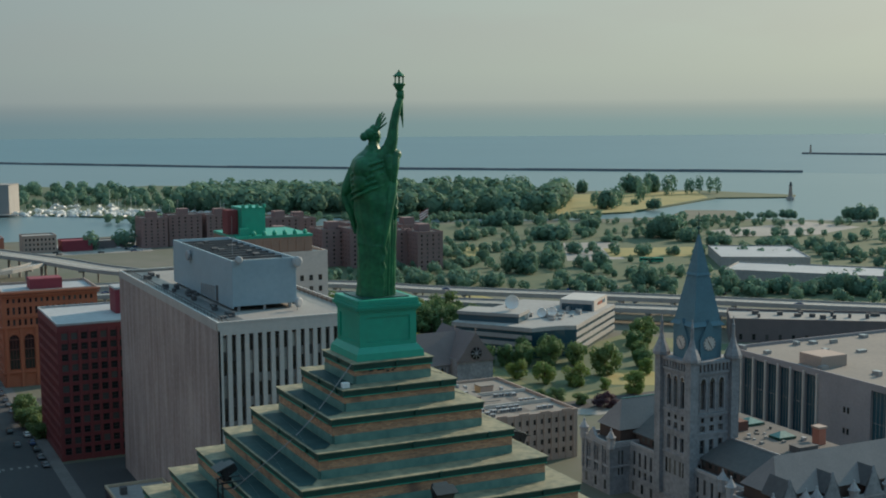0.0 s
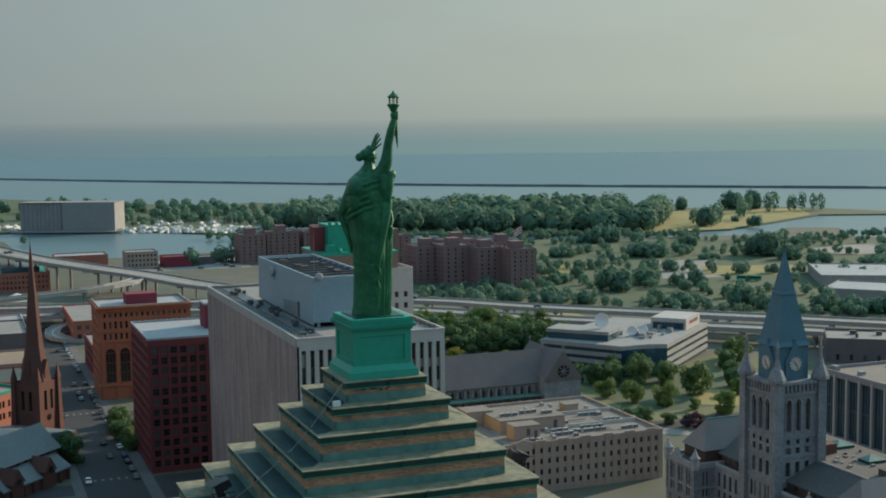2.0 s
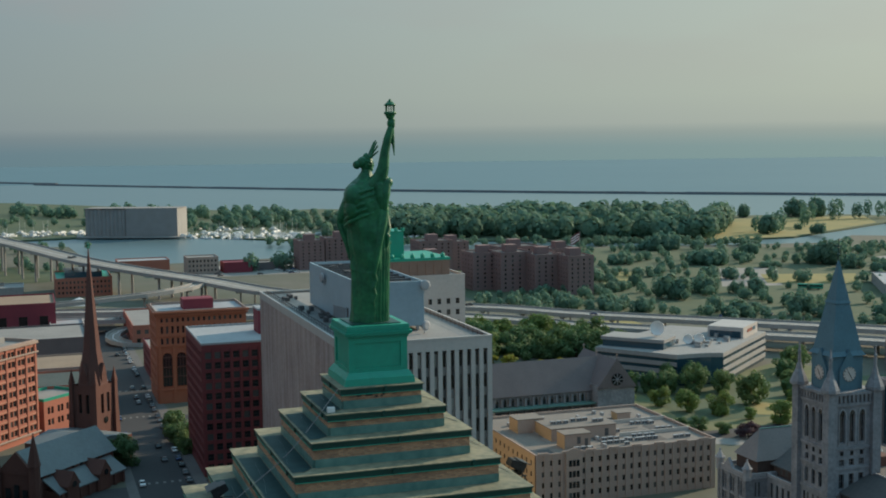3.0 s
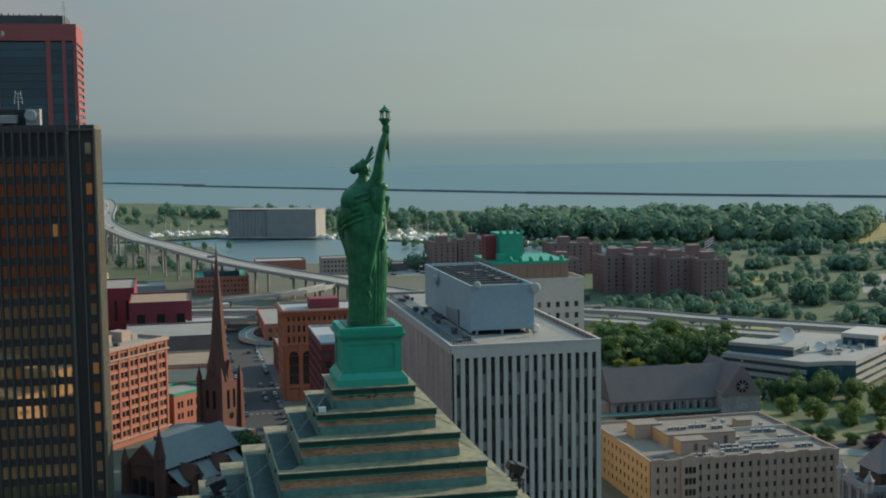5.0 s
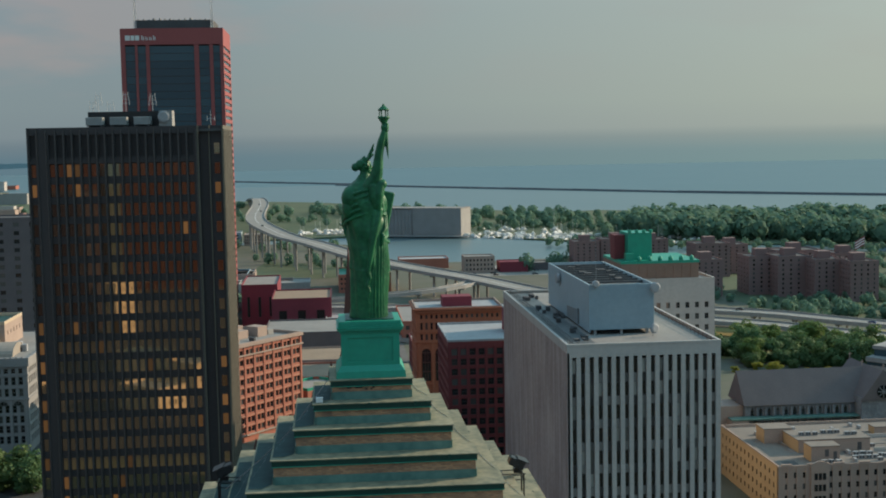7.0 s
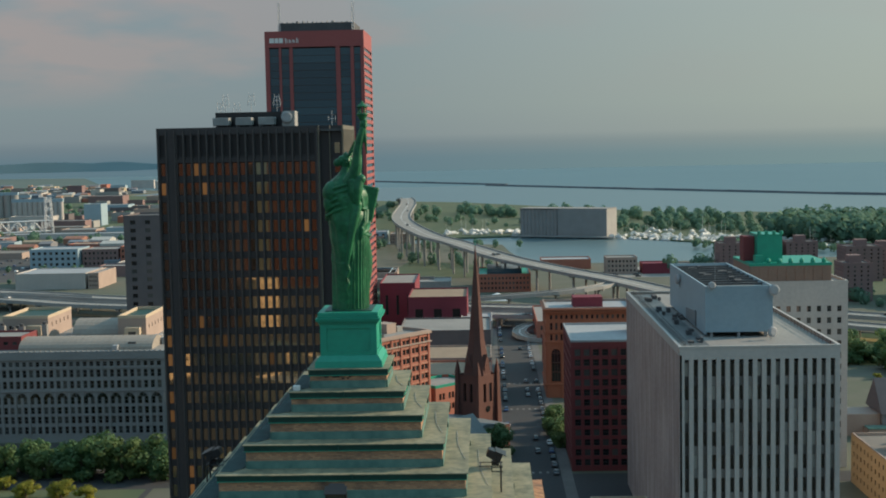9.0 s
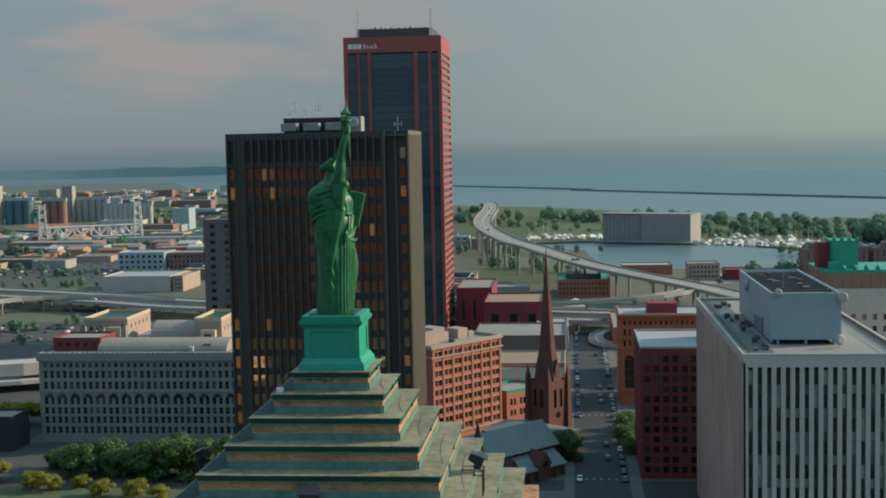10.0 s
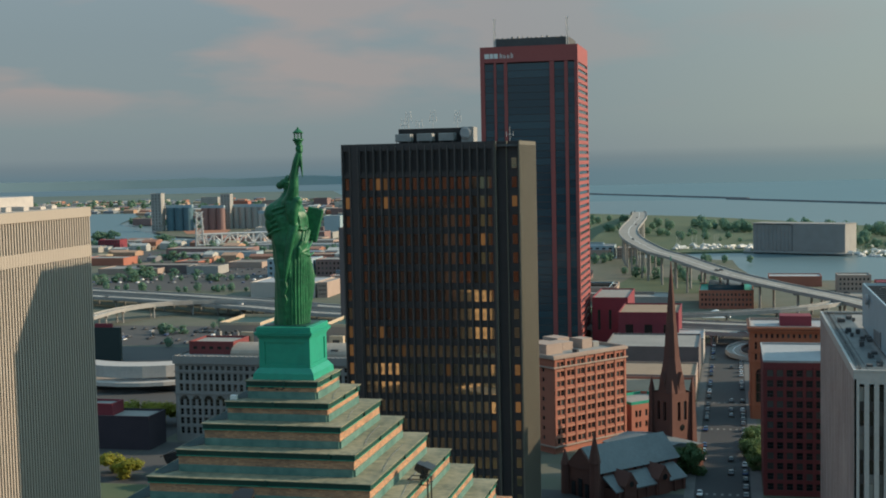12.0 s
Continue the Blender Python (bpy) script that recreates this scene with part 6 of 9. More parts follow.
# ---- hall with the clock tower ----
HS = 14.0
hall = thing("clock_tower_hall", (173.9, 203.8, 5.15), "grey granite town hall with a pointed slate clock tower", "town hall")
bm = bmesh.new()
tw_cols = [(3.1, 4.7), (6.2, 7.8), (9.3, 10.9)]
tw_rows = [(8.0, 12.0), (14.2, 16.0), (20.5, 28.0)]
for side, c in (("s", (0, 0)), ("w", (0, HS)), ("e", (HS, 0)), ("n", (HS, HS))):
    facade(bm, side, c, HS, -5.42, 34.0, tw_cols if side in "sw" else [], tw_rows if side in "sw" else [], 0.6)
part("tower_shaft", bm, M["grey_stone"], hall)
for side, c in (("s", (0, 0)), ("w", (0, HS))):
    glaze(hall, side, c, tw_cols, tw_rows, 0.6, M["glass"], M["grey_stone"], bars=1)
    u, nn, turn = SIDES[side]
    for a, b in tw_cols:
        bm = bmesh.new()
        w = (b - a) / 2
        for k in range(6):
            a0, a1 = math.pi * k / 6, math.pi * (k + 1) / 6
            bm.faces.new([bm.verts.new(p) for p in ((0, 0, 0), (w * math.cos(a0), 0, 1.6 * w * math.sin(a0)), (w * math.cos(a1), 0, 1.6 * w * math.sin(a1)))])
        ob = part("lancet_head", bm, M["glass"], hall)
        p = Vector((*c, 28.0)) + u * ((a + b) / 2) + nn * 0.04
        ob.matrix_basis = Matrix.LocRotScale(p, Euler((0, 0, turn)), None)
for x, y in ((0, 0), (HS, 0), (0, HS), (HS, HS)):
    part("buttress", boxes((x - 1.3, y - 1.3, -5.42, x + 1.3, y + 1.3, 35.5)), M["grey_stone"], hall)
for z, o in ((6.4, 0.35), (13.2, 0.3), (18.6, 0.35), (30.4, 0.5), (33.4, 0.9)):
    part("string_course", boxes((-o, -o, z, HS + o, HS + o, z + 0.8)), M["grey_stone"], hall)
for i in range(9):
    for side, c in (("s", (0, 0)), ("w", (0, HS))):
        u, nn, _ = SIDES[side]
        p = Vector((*c, 0)) + u * (1.8 + i * 1.3) + nn * 0.3
        part("corbel", boxes((p.x - 0.3, p.y - 0.3, 31.4, p.x + 0.3, p.y + 0.3, 33.4)), M["grey_stone"], hall)
for side, c in (("s", (0, 0)), ("w", (0, HS))):
    u, nn, turn = SIDES[side]
    for a, b in tw_cols:
        bm = bmesh.new()
        w = (b - a) / 2
        for k in range(8):
            a0, a1 = math.pi * k / 8, math.pi * (k + 1) / 8
            q = [((w + r) * math.cos(t), (1.6 * w + r) * math.sin(t)) for r, t in ((0.08, a0), (0.42, a0), (0.42, a1), (0.08, a1))]
            f, g = [[bm.verts.new((x, y, z)) for x, z in q] for y in (-0.22, 0.0)]
            bm.faces.new(f)
            for m in range(4):
                bm.faces.new((f[(m + 1) % 4], f[m], g[m], g[(m + 1) % 4]))
        for x in (-w - 0.28, w + 0.28):
            tube(bm, (x, -0.12, -8.0), (x, -0.12, 0.1), 0.14, n=6)
        ob = part("window_hood", bm, M["pale_granite"], hall, "pale carved arch and shafts round the window")
        p = Vector((*c, 28.0)) + u * ((a + b) / 2) + nn * 0.02
        ob.matrix_basis = Matrix.LocRotScale(p, Euler((0, 0, turn)), None)
    for z0, z1, cols_ in ((1.0, 5.2, [(2.6, 3.5), (4.2, 5.1), (6.55, 7.45), (8.9, 9.8), (10.5, 11.4)]), (17.0, 18.2, [(3.4, 4.4), (6.5, 7.5), (9.6, 10.6)])):
        for a, b in cols_:
            p0 = Vector((*c, 0)) + u * ((a + b) / 2) + nn * 0.03
            ob = part("slit_window", boxes(((a - b) / 2, -0.02, z0, (b - a) / 2, 0.02, z1)), M["glass"], hall)
            ob.matrix_basis = Matrix.LocRotScale(p0, Euler((0, 0, turn)), None)
# belfry stage with clock gables
bm = bmesh.new()
box(bm, 2.3, 2.3, 34.2, HS - 2.3, HS - 2.3, 43.6)
part("clock_stage", bm, M["slate"], hall)
for side, c in (("s", (0, 0)), ("w", (0, HS)), ("e", (HS, 0)), ("n", (HS, HS))):
    u, nn, turn = SIDES[side]
    mid = Vector((*c, 0)) + u * (HS / 2) - nn * 1.6
    bm = bmesh.new()
    q = [(-2.9, 0, 34.2), (2.9, 0, 34.2), (2.9, 0, 39.6), (0, 0, 45.2), (-2.9, 0, 39.6)]
    f = [bm.verts.new(p) for p in q]
    g = [bm.verts.new((x, 2.6, z)) for x, _, z in q]
    bm.faces.new(f)
    for k in range(5):
        bm.faces.new((f[(k + 1) % 5], f[k], g[k], g[(k + 1) % 5]))
    ob = part("clock_gable", bm, M["slate"], hall)
    ob.matrix_basis = Matrix.LocRotScale(mid, Euler((0, 0, turn)), None)
    if side in "sw":
        bm = bmesh.new()
        tube(bm, (0, -0.05, 0), (0, -0.22, 0), 1.95, 1.95, 28)
        dial = part("clock_dial", bm, M["white_stone"], hall, "pale round clock dial")
        dial.matrix_basis = Matrix.LocRotScale(mid + Vector((0, 0, 38.6)), Euler((0, 0, turn)), None)
        bm = bmesh.new()
        for k in range(12):
            a = 2 * math.pi * k / 12
            tube(bm, (1.55 * math.sin(a), -0.26, 1.55 * math.cos(a)), (2.0 * math.sin(a), -0.26, 2.0 * math.cos(a)), 0.11, n=4)
        for a, r in ((radians(-35), 1.2), (radians(150), 1.75)):
            tube(bm, (0, -0.3, 0), (r * math.sin(a), -0.3, r * math.cos(a)), 0.12, 0.06, 4)
        part("clock_pointer", bm, M["black"], dial)
bm = bmesh.new()
taper(bm, 1.6, 1.6, HS - 1.6, HS - 1.6, 43.4, 44.6, 0.9)
taper(bm, 2.5, 2.5, HS - 2.5, HS - 2.5, 44.6, 57.2, 2.3)
part("steep_roof", bm, M["slate"], hall, "steep blue slate roof")
bm = bmesh.new()
taper(bm, 4.5, 4.5, HS - 4.5, HS - 4.5, 57.2, 58.0, 0.4)
pyramid(bm, 4.9, 4.9, HS - 4.9, HS - 4.9, 58.0, 69.5)
part("upper_spire", bm, M["slate"], hall)
bm = bmesh.new()
tube(bm, (7, 7, 68), (7, 7, 74.5), 0.24, 0.10, 6)
ball(bm, (7, 7, 70.2), 0.6, 1)
tube(bm, (5.9, 7, 72.4), (8.1, 7, 72.4), 0.14, n=5)
tube(bm, (7, 5.9, 72.4), (7, 8.1, 72.4), 0.14, n=5)
part("finial", bm, M["copper_dark"], hall)
for x, y in ((0, 0), (HS, 0), (0, HS), (HS, HS)):
    bm = bmesh.new()
    tube(bm, (x, y, 34.4), (x, y, 35.3), 2.5, 2.5, 8)
    tube(bm, (x, y, 35.3), (x, y, 36.6), 2.4, 1.9, 8)
    tube(bm, (x, y, 36.6), (x, y, 38.4), 1.9, 1.05, 8)
    tube(bm, (x, y, 38.4), (x, y, 40.2), 1.05, 0.6, 8)
    tube(bm, (x, y, 40.2), (x, y, 43.0), 0.5, 0.42, 8)
    ball(bm, (x, y, 43.4), (0.55, 0.55, 0.8), 1)
    tube(bm, (x, y, 43.8), (x, y, 46.0), 0.3, 0.1, 6)
    part("pinnacle", bm, M["grey_stone"], hall)

hall.scale = (0.95, 0.95, 0.95)

# wings of the hall

def pairs(centres, w=0.62, gap=0.5):
    return sorted([(c + o * (gap + w) / 2 - w / 2, c + o * (gap + w) / 2 + w / 2) for c in centres for o in (-1, 1)])


def pinnacle(x, y, z, parent, r=1.2):
    bm = bmesh.new()
    tube(bm, (x, y, z - 3.0), (x, y, z), r, r, 8)
    tube(bm, (x, y, z), (x, y, z + 0.4), r * 1.25, r * 1.25, 8)
    tube(bm, (x, y, z + 0.4), (x, y, z + 2.2), r * 1.05, 0.25, 8)
    ball(bm, (x, y, z + 2.5), (0.34, 0.34, 0.5), 1)
    part("pinnacle", bm, M["pale_granite"], parent, "pale carved corner pinnacle")


# north pavilion with a hipped roof behind its parapet
HALL_ROWS = [(0.5, 2.6), (3.6, 7.6)]
wing = building("hall_wing", "grey granite hall pavilion with paired windows and hipped roof", 168.2, 232.6, 205.0, 247.2, 10.0, "grey_stone", "roof_dark",
                {"s": (pairs([3.4]), HALL_ROWS), "w": (pairs([3.2, 7.3, 11.2]), HALL_ROWS)}, "town hall", bars=0, parapet=0.8, cornice="pale_granite")
part("attic", boxes((-13.6, -5.0, 9.0, 18.0, 5.6, 12.9)), M["attic_brown"], wing, "brown brick attic wall")
bm = bmesh.new()
gable(bm, -14.3, -5.5, 18.2, 6.1, 12.8, 20.4, "x", 4.6)
part("hip_roof", bm, M["slate_pale"], wing, "dull green-grey slate hipped roof")
bm = bmesh.new()
tube(bm, (-9.8, 0.3, 20.4), (13.0, 0.3, 20.4), 0.22, n=6)
part("ridge_roll", bm, M["flashing"], wing, "green copper ridge roll")
for x, y in ((-18.1, -7.0), (-18.1, 7.0)):
    pinnacle(x, y, 11.4, wing)
bm = bmesh.new()
gable(bm, -18.5, 0.2, -17.6, 4.4, 10.1, 12.6, "x", 0.0)
part("wall_gable", bm, M["pale_granite"], wing, "pale stone gable on the parapet")
for z, h in ((2.9, 0.4), (8.6, 0.45)):
    part("string_course", boxes((-18.62, -7.5, z, -12.0, -7.32, z + h), (-18.62, -7.32, z, -18.42, 7.3, z + h)), M["pale_granite"], wing)
for y in (-7.0, -3.0, 1.2, 5.2, 7.0):
    part("buttress", boxes((-18.75, y - 0.35, 0, -18.42, y + 0.35, 8.6)), M["grey_stone"], wing)
# body behind the tower: recessed wall, dark slope, flat deck
body = building("hall_wing", "grey granite hall body with dark slate slope and flat deck", 174.6, 181.0, 207.0, 232.6, 9.8, "grey_stone", "roof_dark",
                {"w": ([(1.6 + 2.7 * k, 2.7 + 2.7 * k) for k in range(5)] + [(30.4 + 3.0 * k, 31.5 + 3.0 * k) for k in range(7)], HALL_ROWS)}, "town hall", bars=0, parapet=0.7, cornice="pale_granite")
part("clerestory", boxes((-13.2, -25.8, 9.1, 16.0, 27.0, 12.3)), M["attic_brown"], body, "brown brick clerestory strip")
for i in range(20):
    y = -24.6 + i * 2.5
    part("clerestory_window", boxes((-13.26, y, 9.9, -13.18, y + 1.1, 11.6)), M["glass"], body)
bm = bmesh.new()
q = [(-13.9, -26.0, 12.0), (-13.9, 28.0, 12.0), (-4.0, 31.5, 16.3), (-4.0, -26.0, 16.3)]
lo = [bm.verts.new((x, y, z - 0.4)) for x, y, z in q]
hi = [bm.verts.new(c) for c in q]
bm.faces.new(hi[::-1])
bm.faces.new(lo)
for k in range(4):
    bm.faces.new((lo[k], lo[(k + 1) % 4], hi[(k + 1) % 4], hi[k]))
bmesh.ops.recalc_face_normals(bm, faces=bm.faces)
part("slate_slope", bm, M["roof_dark"], body, "near-black slate slope")
part("deck_storey", boxes((-4.0, -25.8, 12.3, 15.6, 31.0, 15.9)), M["brown_stone"], body)
part("deck", boxes((-4.1, -26.0, 15.9, 15.8, 31.2, 16.3)), M["roofing_brown"], body, "brown-grey gravel deck")
part("deck_edge", boxes((-4.35, -26.0, 16.0, -4.08, 31.2, 16.5)), M["pale_granite"], body, "pale metal edge strip")
part("roof_house", boxes((-2.6, 0.6, 16.3, 5.0, 7.0, 18.9)), M["brown_stone"], body, "brown brick roof house")
for x, y, w, d in ((5.0, -12.0, 5.6, 4.4), (7.4, 3.4, 5.6, 5.5)):
    part("skylight_curb", boxes((x, y, 16.2, x + w, y + d, 17.0)), M["copper_dark"], body)
    bm = bmesh.new()
    gable(bm, x + 0.1, y + 0.1, x + w - 0.1, y + d - 0.1, 17.0, 18.2, "x", d / 2 - 0.2)
    part("skylight", bm, M["flashing"], body, "green copper framed skylight")
part("chimney", boxes((10.9, -20.0, 16.2, 13.3, -17.6, 20.6)), M["red_brick"], body, "red brick chimney")
part("chimney_cap", boxes((10.6, -20.3, 20.6, 13.6, -17.3, 21.1)), M["tan_stone"], body)
part("roof_house", boxes((0.6, -24.5, 16.2, 6.6, -20.6, 18.0)), M["roof_dark"], body, "low dark roof house")
random.seed(14)
for i in range(16):
    x, y, w = random.uniform(-3, 13), random.uniform(-24, 0), random.uniform(0.4, 1.3)
    part("roof_unit", boxes((x, y, 16.2, x + w, y + random.uniform(0.4, 1.3), 16.5 + random.uniform(0.1, 0.7))), random.choice((M["roof_white"], M["roof_grey"], M["roof_dark"])), body)
for x, y in ((5.4, 12.0), (8.0, 10.2)):
    bm = bmesh.new()
    tube(bm, (x, y, 16.2), (x, y, 17.4), 0.9, 0.9, 10)
    tube(bm, (x, y, 17.4), (x, y, 18.2), 1.2, 0.9, 10)
    part("roof_ventilator", bm, M["roof_white"], body, "white round roof ventilator")
pinnacle(-16.0, -15.2, 9.6, body, 1.3)
# south pavilion under a hipped roof
south = building("hall_wing", "grey granite hall pavilion under a broad hipped slate roof", 168.2, 165.0, 236.0, 181.0, 10.0, "grey_stone", "roof_dark",
                 {"s": (pairs([3.4 + 5.2 * i for i in range(12)]), HALL_ROWS), "w": (pairs([3.2, 8.0, 12.6]), HALL_ROWS)}, "town hall", bars=0, parapet=0.8, cornice="pale_granite")
part("attic", boxes((-30.4, -5.8, 9.0, 33.0, 6.6, 12.7)), M["attic_brown"], south, "brown brick attic wall")
bm = bmesh.new()
gable(bm, -31.2, -6.2, 33.2, 7.2, 12.5, 20.2, "x", 4.6)
part("hip_roof", bm, M["slate_pale"], south, "broad grey slate hipped roof")
for x in (-29.0, -16.0, -3.0, 12.0):
    bm = bmesh.new()
    gable(bm, x - 2.6, -8.1, x + 2.6, -1.0, 12.2, 16.6, "y", 0.0)
    part("dormer", bm, M["roof_dark"], south, "dark slate gabled dormer")
    bm = bmesh.new()
    gable(bm, x - 2.8, -8.3, x + 2.8, -7.8, 9.8, 17.0, "y", 0.0)
    part("wall_gable", bm, M["grey_stone"], south)
for x, y in ((-33.5, -7.6), (-33.5, 7.6), (-24.0, -7.9), (-20.6, -7.9), (-9.0, -7.9), (2.0, -7.9), (18.0, -7.9)):
    pinnacle(x, y, 11.4, south)

# the hall stands on a terrace: its walls go on below to the street
TERRACE, SHRINK = 4.64, 0.955
for r in (hall, wing, body, south):
    x, y, z = r.location
    r.location = (SHRINK * x - 0.99, SHRINK * y - 2.63, SHRINK * z + TERRACE)
    r.scale = r.scale * SHRINK
part("base_wall", boxes((-0.25, -0.25, -10.5, HS + 0.25, HS + 0.25, -5.4)), M["grey_stone"], hall)
for r, w, d, n in ((wing, 18.4, 7.3, 3), (body, 16.2, 25.8, 12), (south, 33.9, 8.0, 3)):
    part("base_wall", boxes((-w - 0.2, -d, -4.86, w - 0.5, d, 0.02)), M["grey_stone"], r)
    for k in range(n):
        y = d - 2 * d * (k + 0.5) / n
        part("basement_window", boxes((-w - 0.26, y - 0.55, -3.6, -w - 0.18, y + 0.55, -1.0)), M["glass"], r)

# concrete block behind the hall
cb_cols = [(2 + i * 6.0, 7.4 + i * 6.0) for i in range(7)] + [(66, 72)]
cb = building("concrete_block", "grey mauve concrete office block with tall dark bays", 247.5, 205.0, 330.0, 281.0, 22.4, "mauve_concrete", "deck_gravel",
              {"w": (cb_cols, [(0.8, 20.4)]), "s": (spans(2, 80, 13, 0.86), [(0.8, 10.4), (11.0, 20.4)])},
              "office building", depth=0.9, bars=3, parapet=0.9, win="glass_blue", frame_m="concrete")
for i in range(8):
    part("pilaster", boxes((-41.8, 38 - (1.7 + i * 6.0) - 0.35, 0, -41.25, 38 - (1.7 + i * 6.0) + 0.35, 21.2)), M["white_stone"], cb)
part("plant_house", boxes((-36, -1.5, 21.4, -25.5, 8.5, 25.2)), M["tan_stone"], cb)
for k in range(2):
    for j in range(2):
        part("small_window", boxes((-41.32, -19.5 + k * 1.6, 5 + j * 6.5, -41.2, -18.6 + k * 1.6, 6.8 + j * 6.5)), M["glass"], cb)
for i in range(30):
    x, y = random.uniform(-38, 36), random.uniform(-34, 34)
    part("roof_unit", boxes((x, y, 21.4, x + random.uniform(0.8, 3.5), y + random.uniform(0.8, 3), 22 + random.uniform(0.1, 1.2))), M["steel"], cb)

# tan walk-up block with a busy roof
YX0, YY0, YX1, YY1, YZ = 115.5, 256.0, 172.0, 306.0, 14.6
yb = building("tan_block", "tan stone block with yellow brick side and cluttered roof", YX0, YY0, YX1, YY1, YZ, "tan_stone", "deck_gravel",
              {"s": (spans(1.0, 55.5, 22, 0.36), rows_of(1.2, 13.6, 4, 0.5)), "e": (spans(1, 49, 16, 0.34), rows_of(1.2, 13.6, 4, 0.5))}, bars=0, depth=0.3, parapet=0.7)
side_cols = spans(1, 49, 14, 0.3)
bm = bmesh.new()
facade(bm, "w", (-28.55, 25.0), 50.0, 0, YZ, side_cols, rows_of(1.2, 13.6, 4, 0.46), 0.25)
part("side_wall", bm, M["yellow_brick"], yb, "yellow brick side wall, reflected sunlight in its colour")
glaze(yb, "w", (-28.55, 25.0), side_cols, rows_of(1.2, 13.6, 4, 0.46), 0.2, M["glass"], M["roof_dark"], bars=0)
BLOCKS = ((-22.2, 3.2, 13.9, -14.0, 10.0, 18.0), (-16.8, -19.0, 13.9, -8.8, -13.6, 18.0), (-16.6, -9.0, 13.9, 4.2, 3.0, 17.4), (13.0, 8.0, 13.9, 17.5, 12.0, 16.2))
for q in BLOCKS:
    part("roof_house", boxes(q), M["tan_stone"], yb, "tan rendered roof house")
    part("brick_face", boxes((q[0] - 0.12, q[1], q[2], q[0] - 0.004, q[4], q[5])), M["yellow_brick"], yb, "yellow brick west face, reflected sunlight in its colour")
    part("roof_house_cap", boxes((q[0] - 0.25, q[1] - 0.2, q[5], q[3] + 0.2, q[4] + 0.2, q[5] + 0.22)), M["deck_gravel"], yb)
for x, y, w, z0, z1 in ((-13.0, -19.05, 1.1, 15.2, 17.2), (-10.6, -19.05, 1.0, 14.2, 16.6), (0.5, -9.05, 1.2, 14.2, 16.4), (-9.0, -9.05, 0.9, 15.0, 16.2)):
    part("roof_house_door", boxes((x, y, z0, x + w, y + 0.09, z1)), M["roof_dark"], yb)
random.seed(8)
unit = boxes((-0.8, -0.45, 0, 0.8, 0.45, 1.05))
bmesh.ops.bevel(unit, geom=unit.edges[:], offset=0.08, segments=1, affect="EDGES")
for f in unit.faces:
    f.material_index = 0
for x in (-0.4, 0.4):
    box(unit, x - 0.3, -0.47, 0.22, x + 0.3, -0.44, 0.9, 1)
unit_me = bpy.data.meshes.new("air_conditioner")
unit.to_mesh(unit_me)
unit.free()
unit_me.materials.append(M["roof_white"])
unit_me.materials.append(M["roof_dark"])
for i in range(34):
    x, y = random.uniform(-26, 26), random.uniform(-22, 22)
    if any(q[0] - 2 < x < q[3] + 2 and q[1] - 2 < y < q[4] + 2 for q in BLOCKS):
        continue
    piece("air_conditioner", unit_me, yb, (x, y, 13.9), random.choice((0, math.pi / 2)), None)
for x0, y0, z, n in ((-4.0, -17.6, 13.9, 4), (5.0, -16.6, 13.9, 5), (-2.0, -13.4, 13.9, 3), (8.0, -13.0, 13.9, 4), (19.0, -18.0, 13.9, 3), (-14.0, -21.0, 13.9, 3), (15.0, 2.0, 13.9, 4),
                    (19.0, -7.0, 13.9, 3), (-14.0, -4.0, 17.6, 3), (-7.0, -2.4, 17.6, 3), (-1.0, -5.0, 17.6, 2)):
    for k in range(n):
        piece("air_conditioner", unit_me, yb, (x0 + k * 2.0, y0 + random.uniform(-0.3, 0.3), z), random.uniform(-0.08, 0.08))
for k in range(7):
    part("roof_patch", boxes((-25 + k * 7.0, -22 + (k * 13) % 31, 13.9, -21 + k * 7.0 + (k % 3), -17 + (k * 13) % 31, 13.92 + 0.004 * k)), M[("roof_dark", "roof_grey", "roofing_brown")[k % 3]], yb, "patched roofing felt")
for y in (-10.6, 5.0):
    part("party_wall", boxes((4.6, y, 13.9, 27.6, y + 0.35, 15.0)), M["white_stone"], yb, "low pale wall across the roof")
bm = bmesh.new()
box(bm, -19.4, -25.6, 0, -14.4, -24.95, YZ + 0.5)
gable(bm, -19.4, -25.6, -14.4, -24.95, YZ + 0.5, YZ + 1.3, "y", 0.0)
part("entrance_bay", bm, M["tan_stone"], yb, "projecting entrance bay with low gable")
for j in range(4):
    for k in range(3):
        part("bay_window", boxes((-18.5 + k * 1.15, -25.66, 1.4 + j * 3.1, -17.6 + k * 1.15, -25.58, 3.2 + j * 3.1)), M["glass"], yb)
for i in range(9):
    x, y, n_ = random.uniform(-20, 8), random.uniform(-18, 20), random.uniform(6, 18)
    bm = bmesh.new()
    tube(bm, (x, y, 14.5), (x + n_, y, 14.5) if i % 2 else (x, min(22, y + n_), 14.5), 0.16, n=5)
    part("pipe", bm, M["roof_grey"], yb)
for i in range(23):
    x = -28.0 + i * 2.5
    part("pilaster", boxes((x - 0.3, -25.25, 0, x + 0.3, -24.98, YZ)), M["tan_stone"], yb)
for i in range(8):
    part("parapet_block", boxes((-27.5 + i * 7.2, -25.3, YZ - 0.3, -24.5 + i * 7.2, -24.7, YZ + 0.55)), M["tan_stone"], yb)

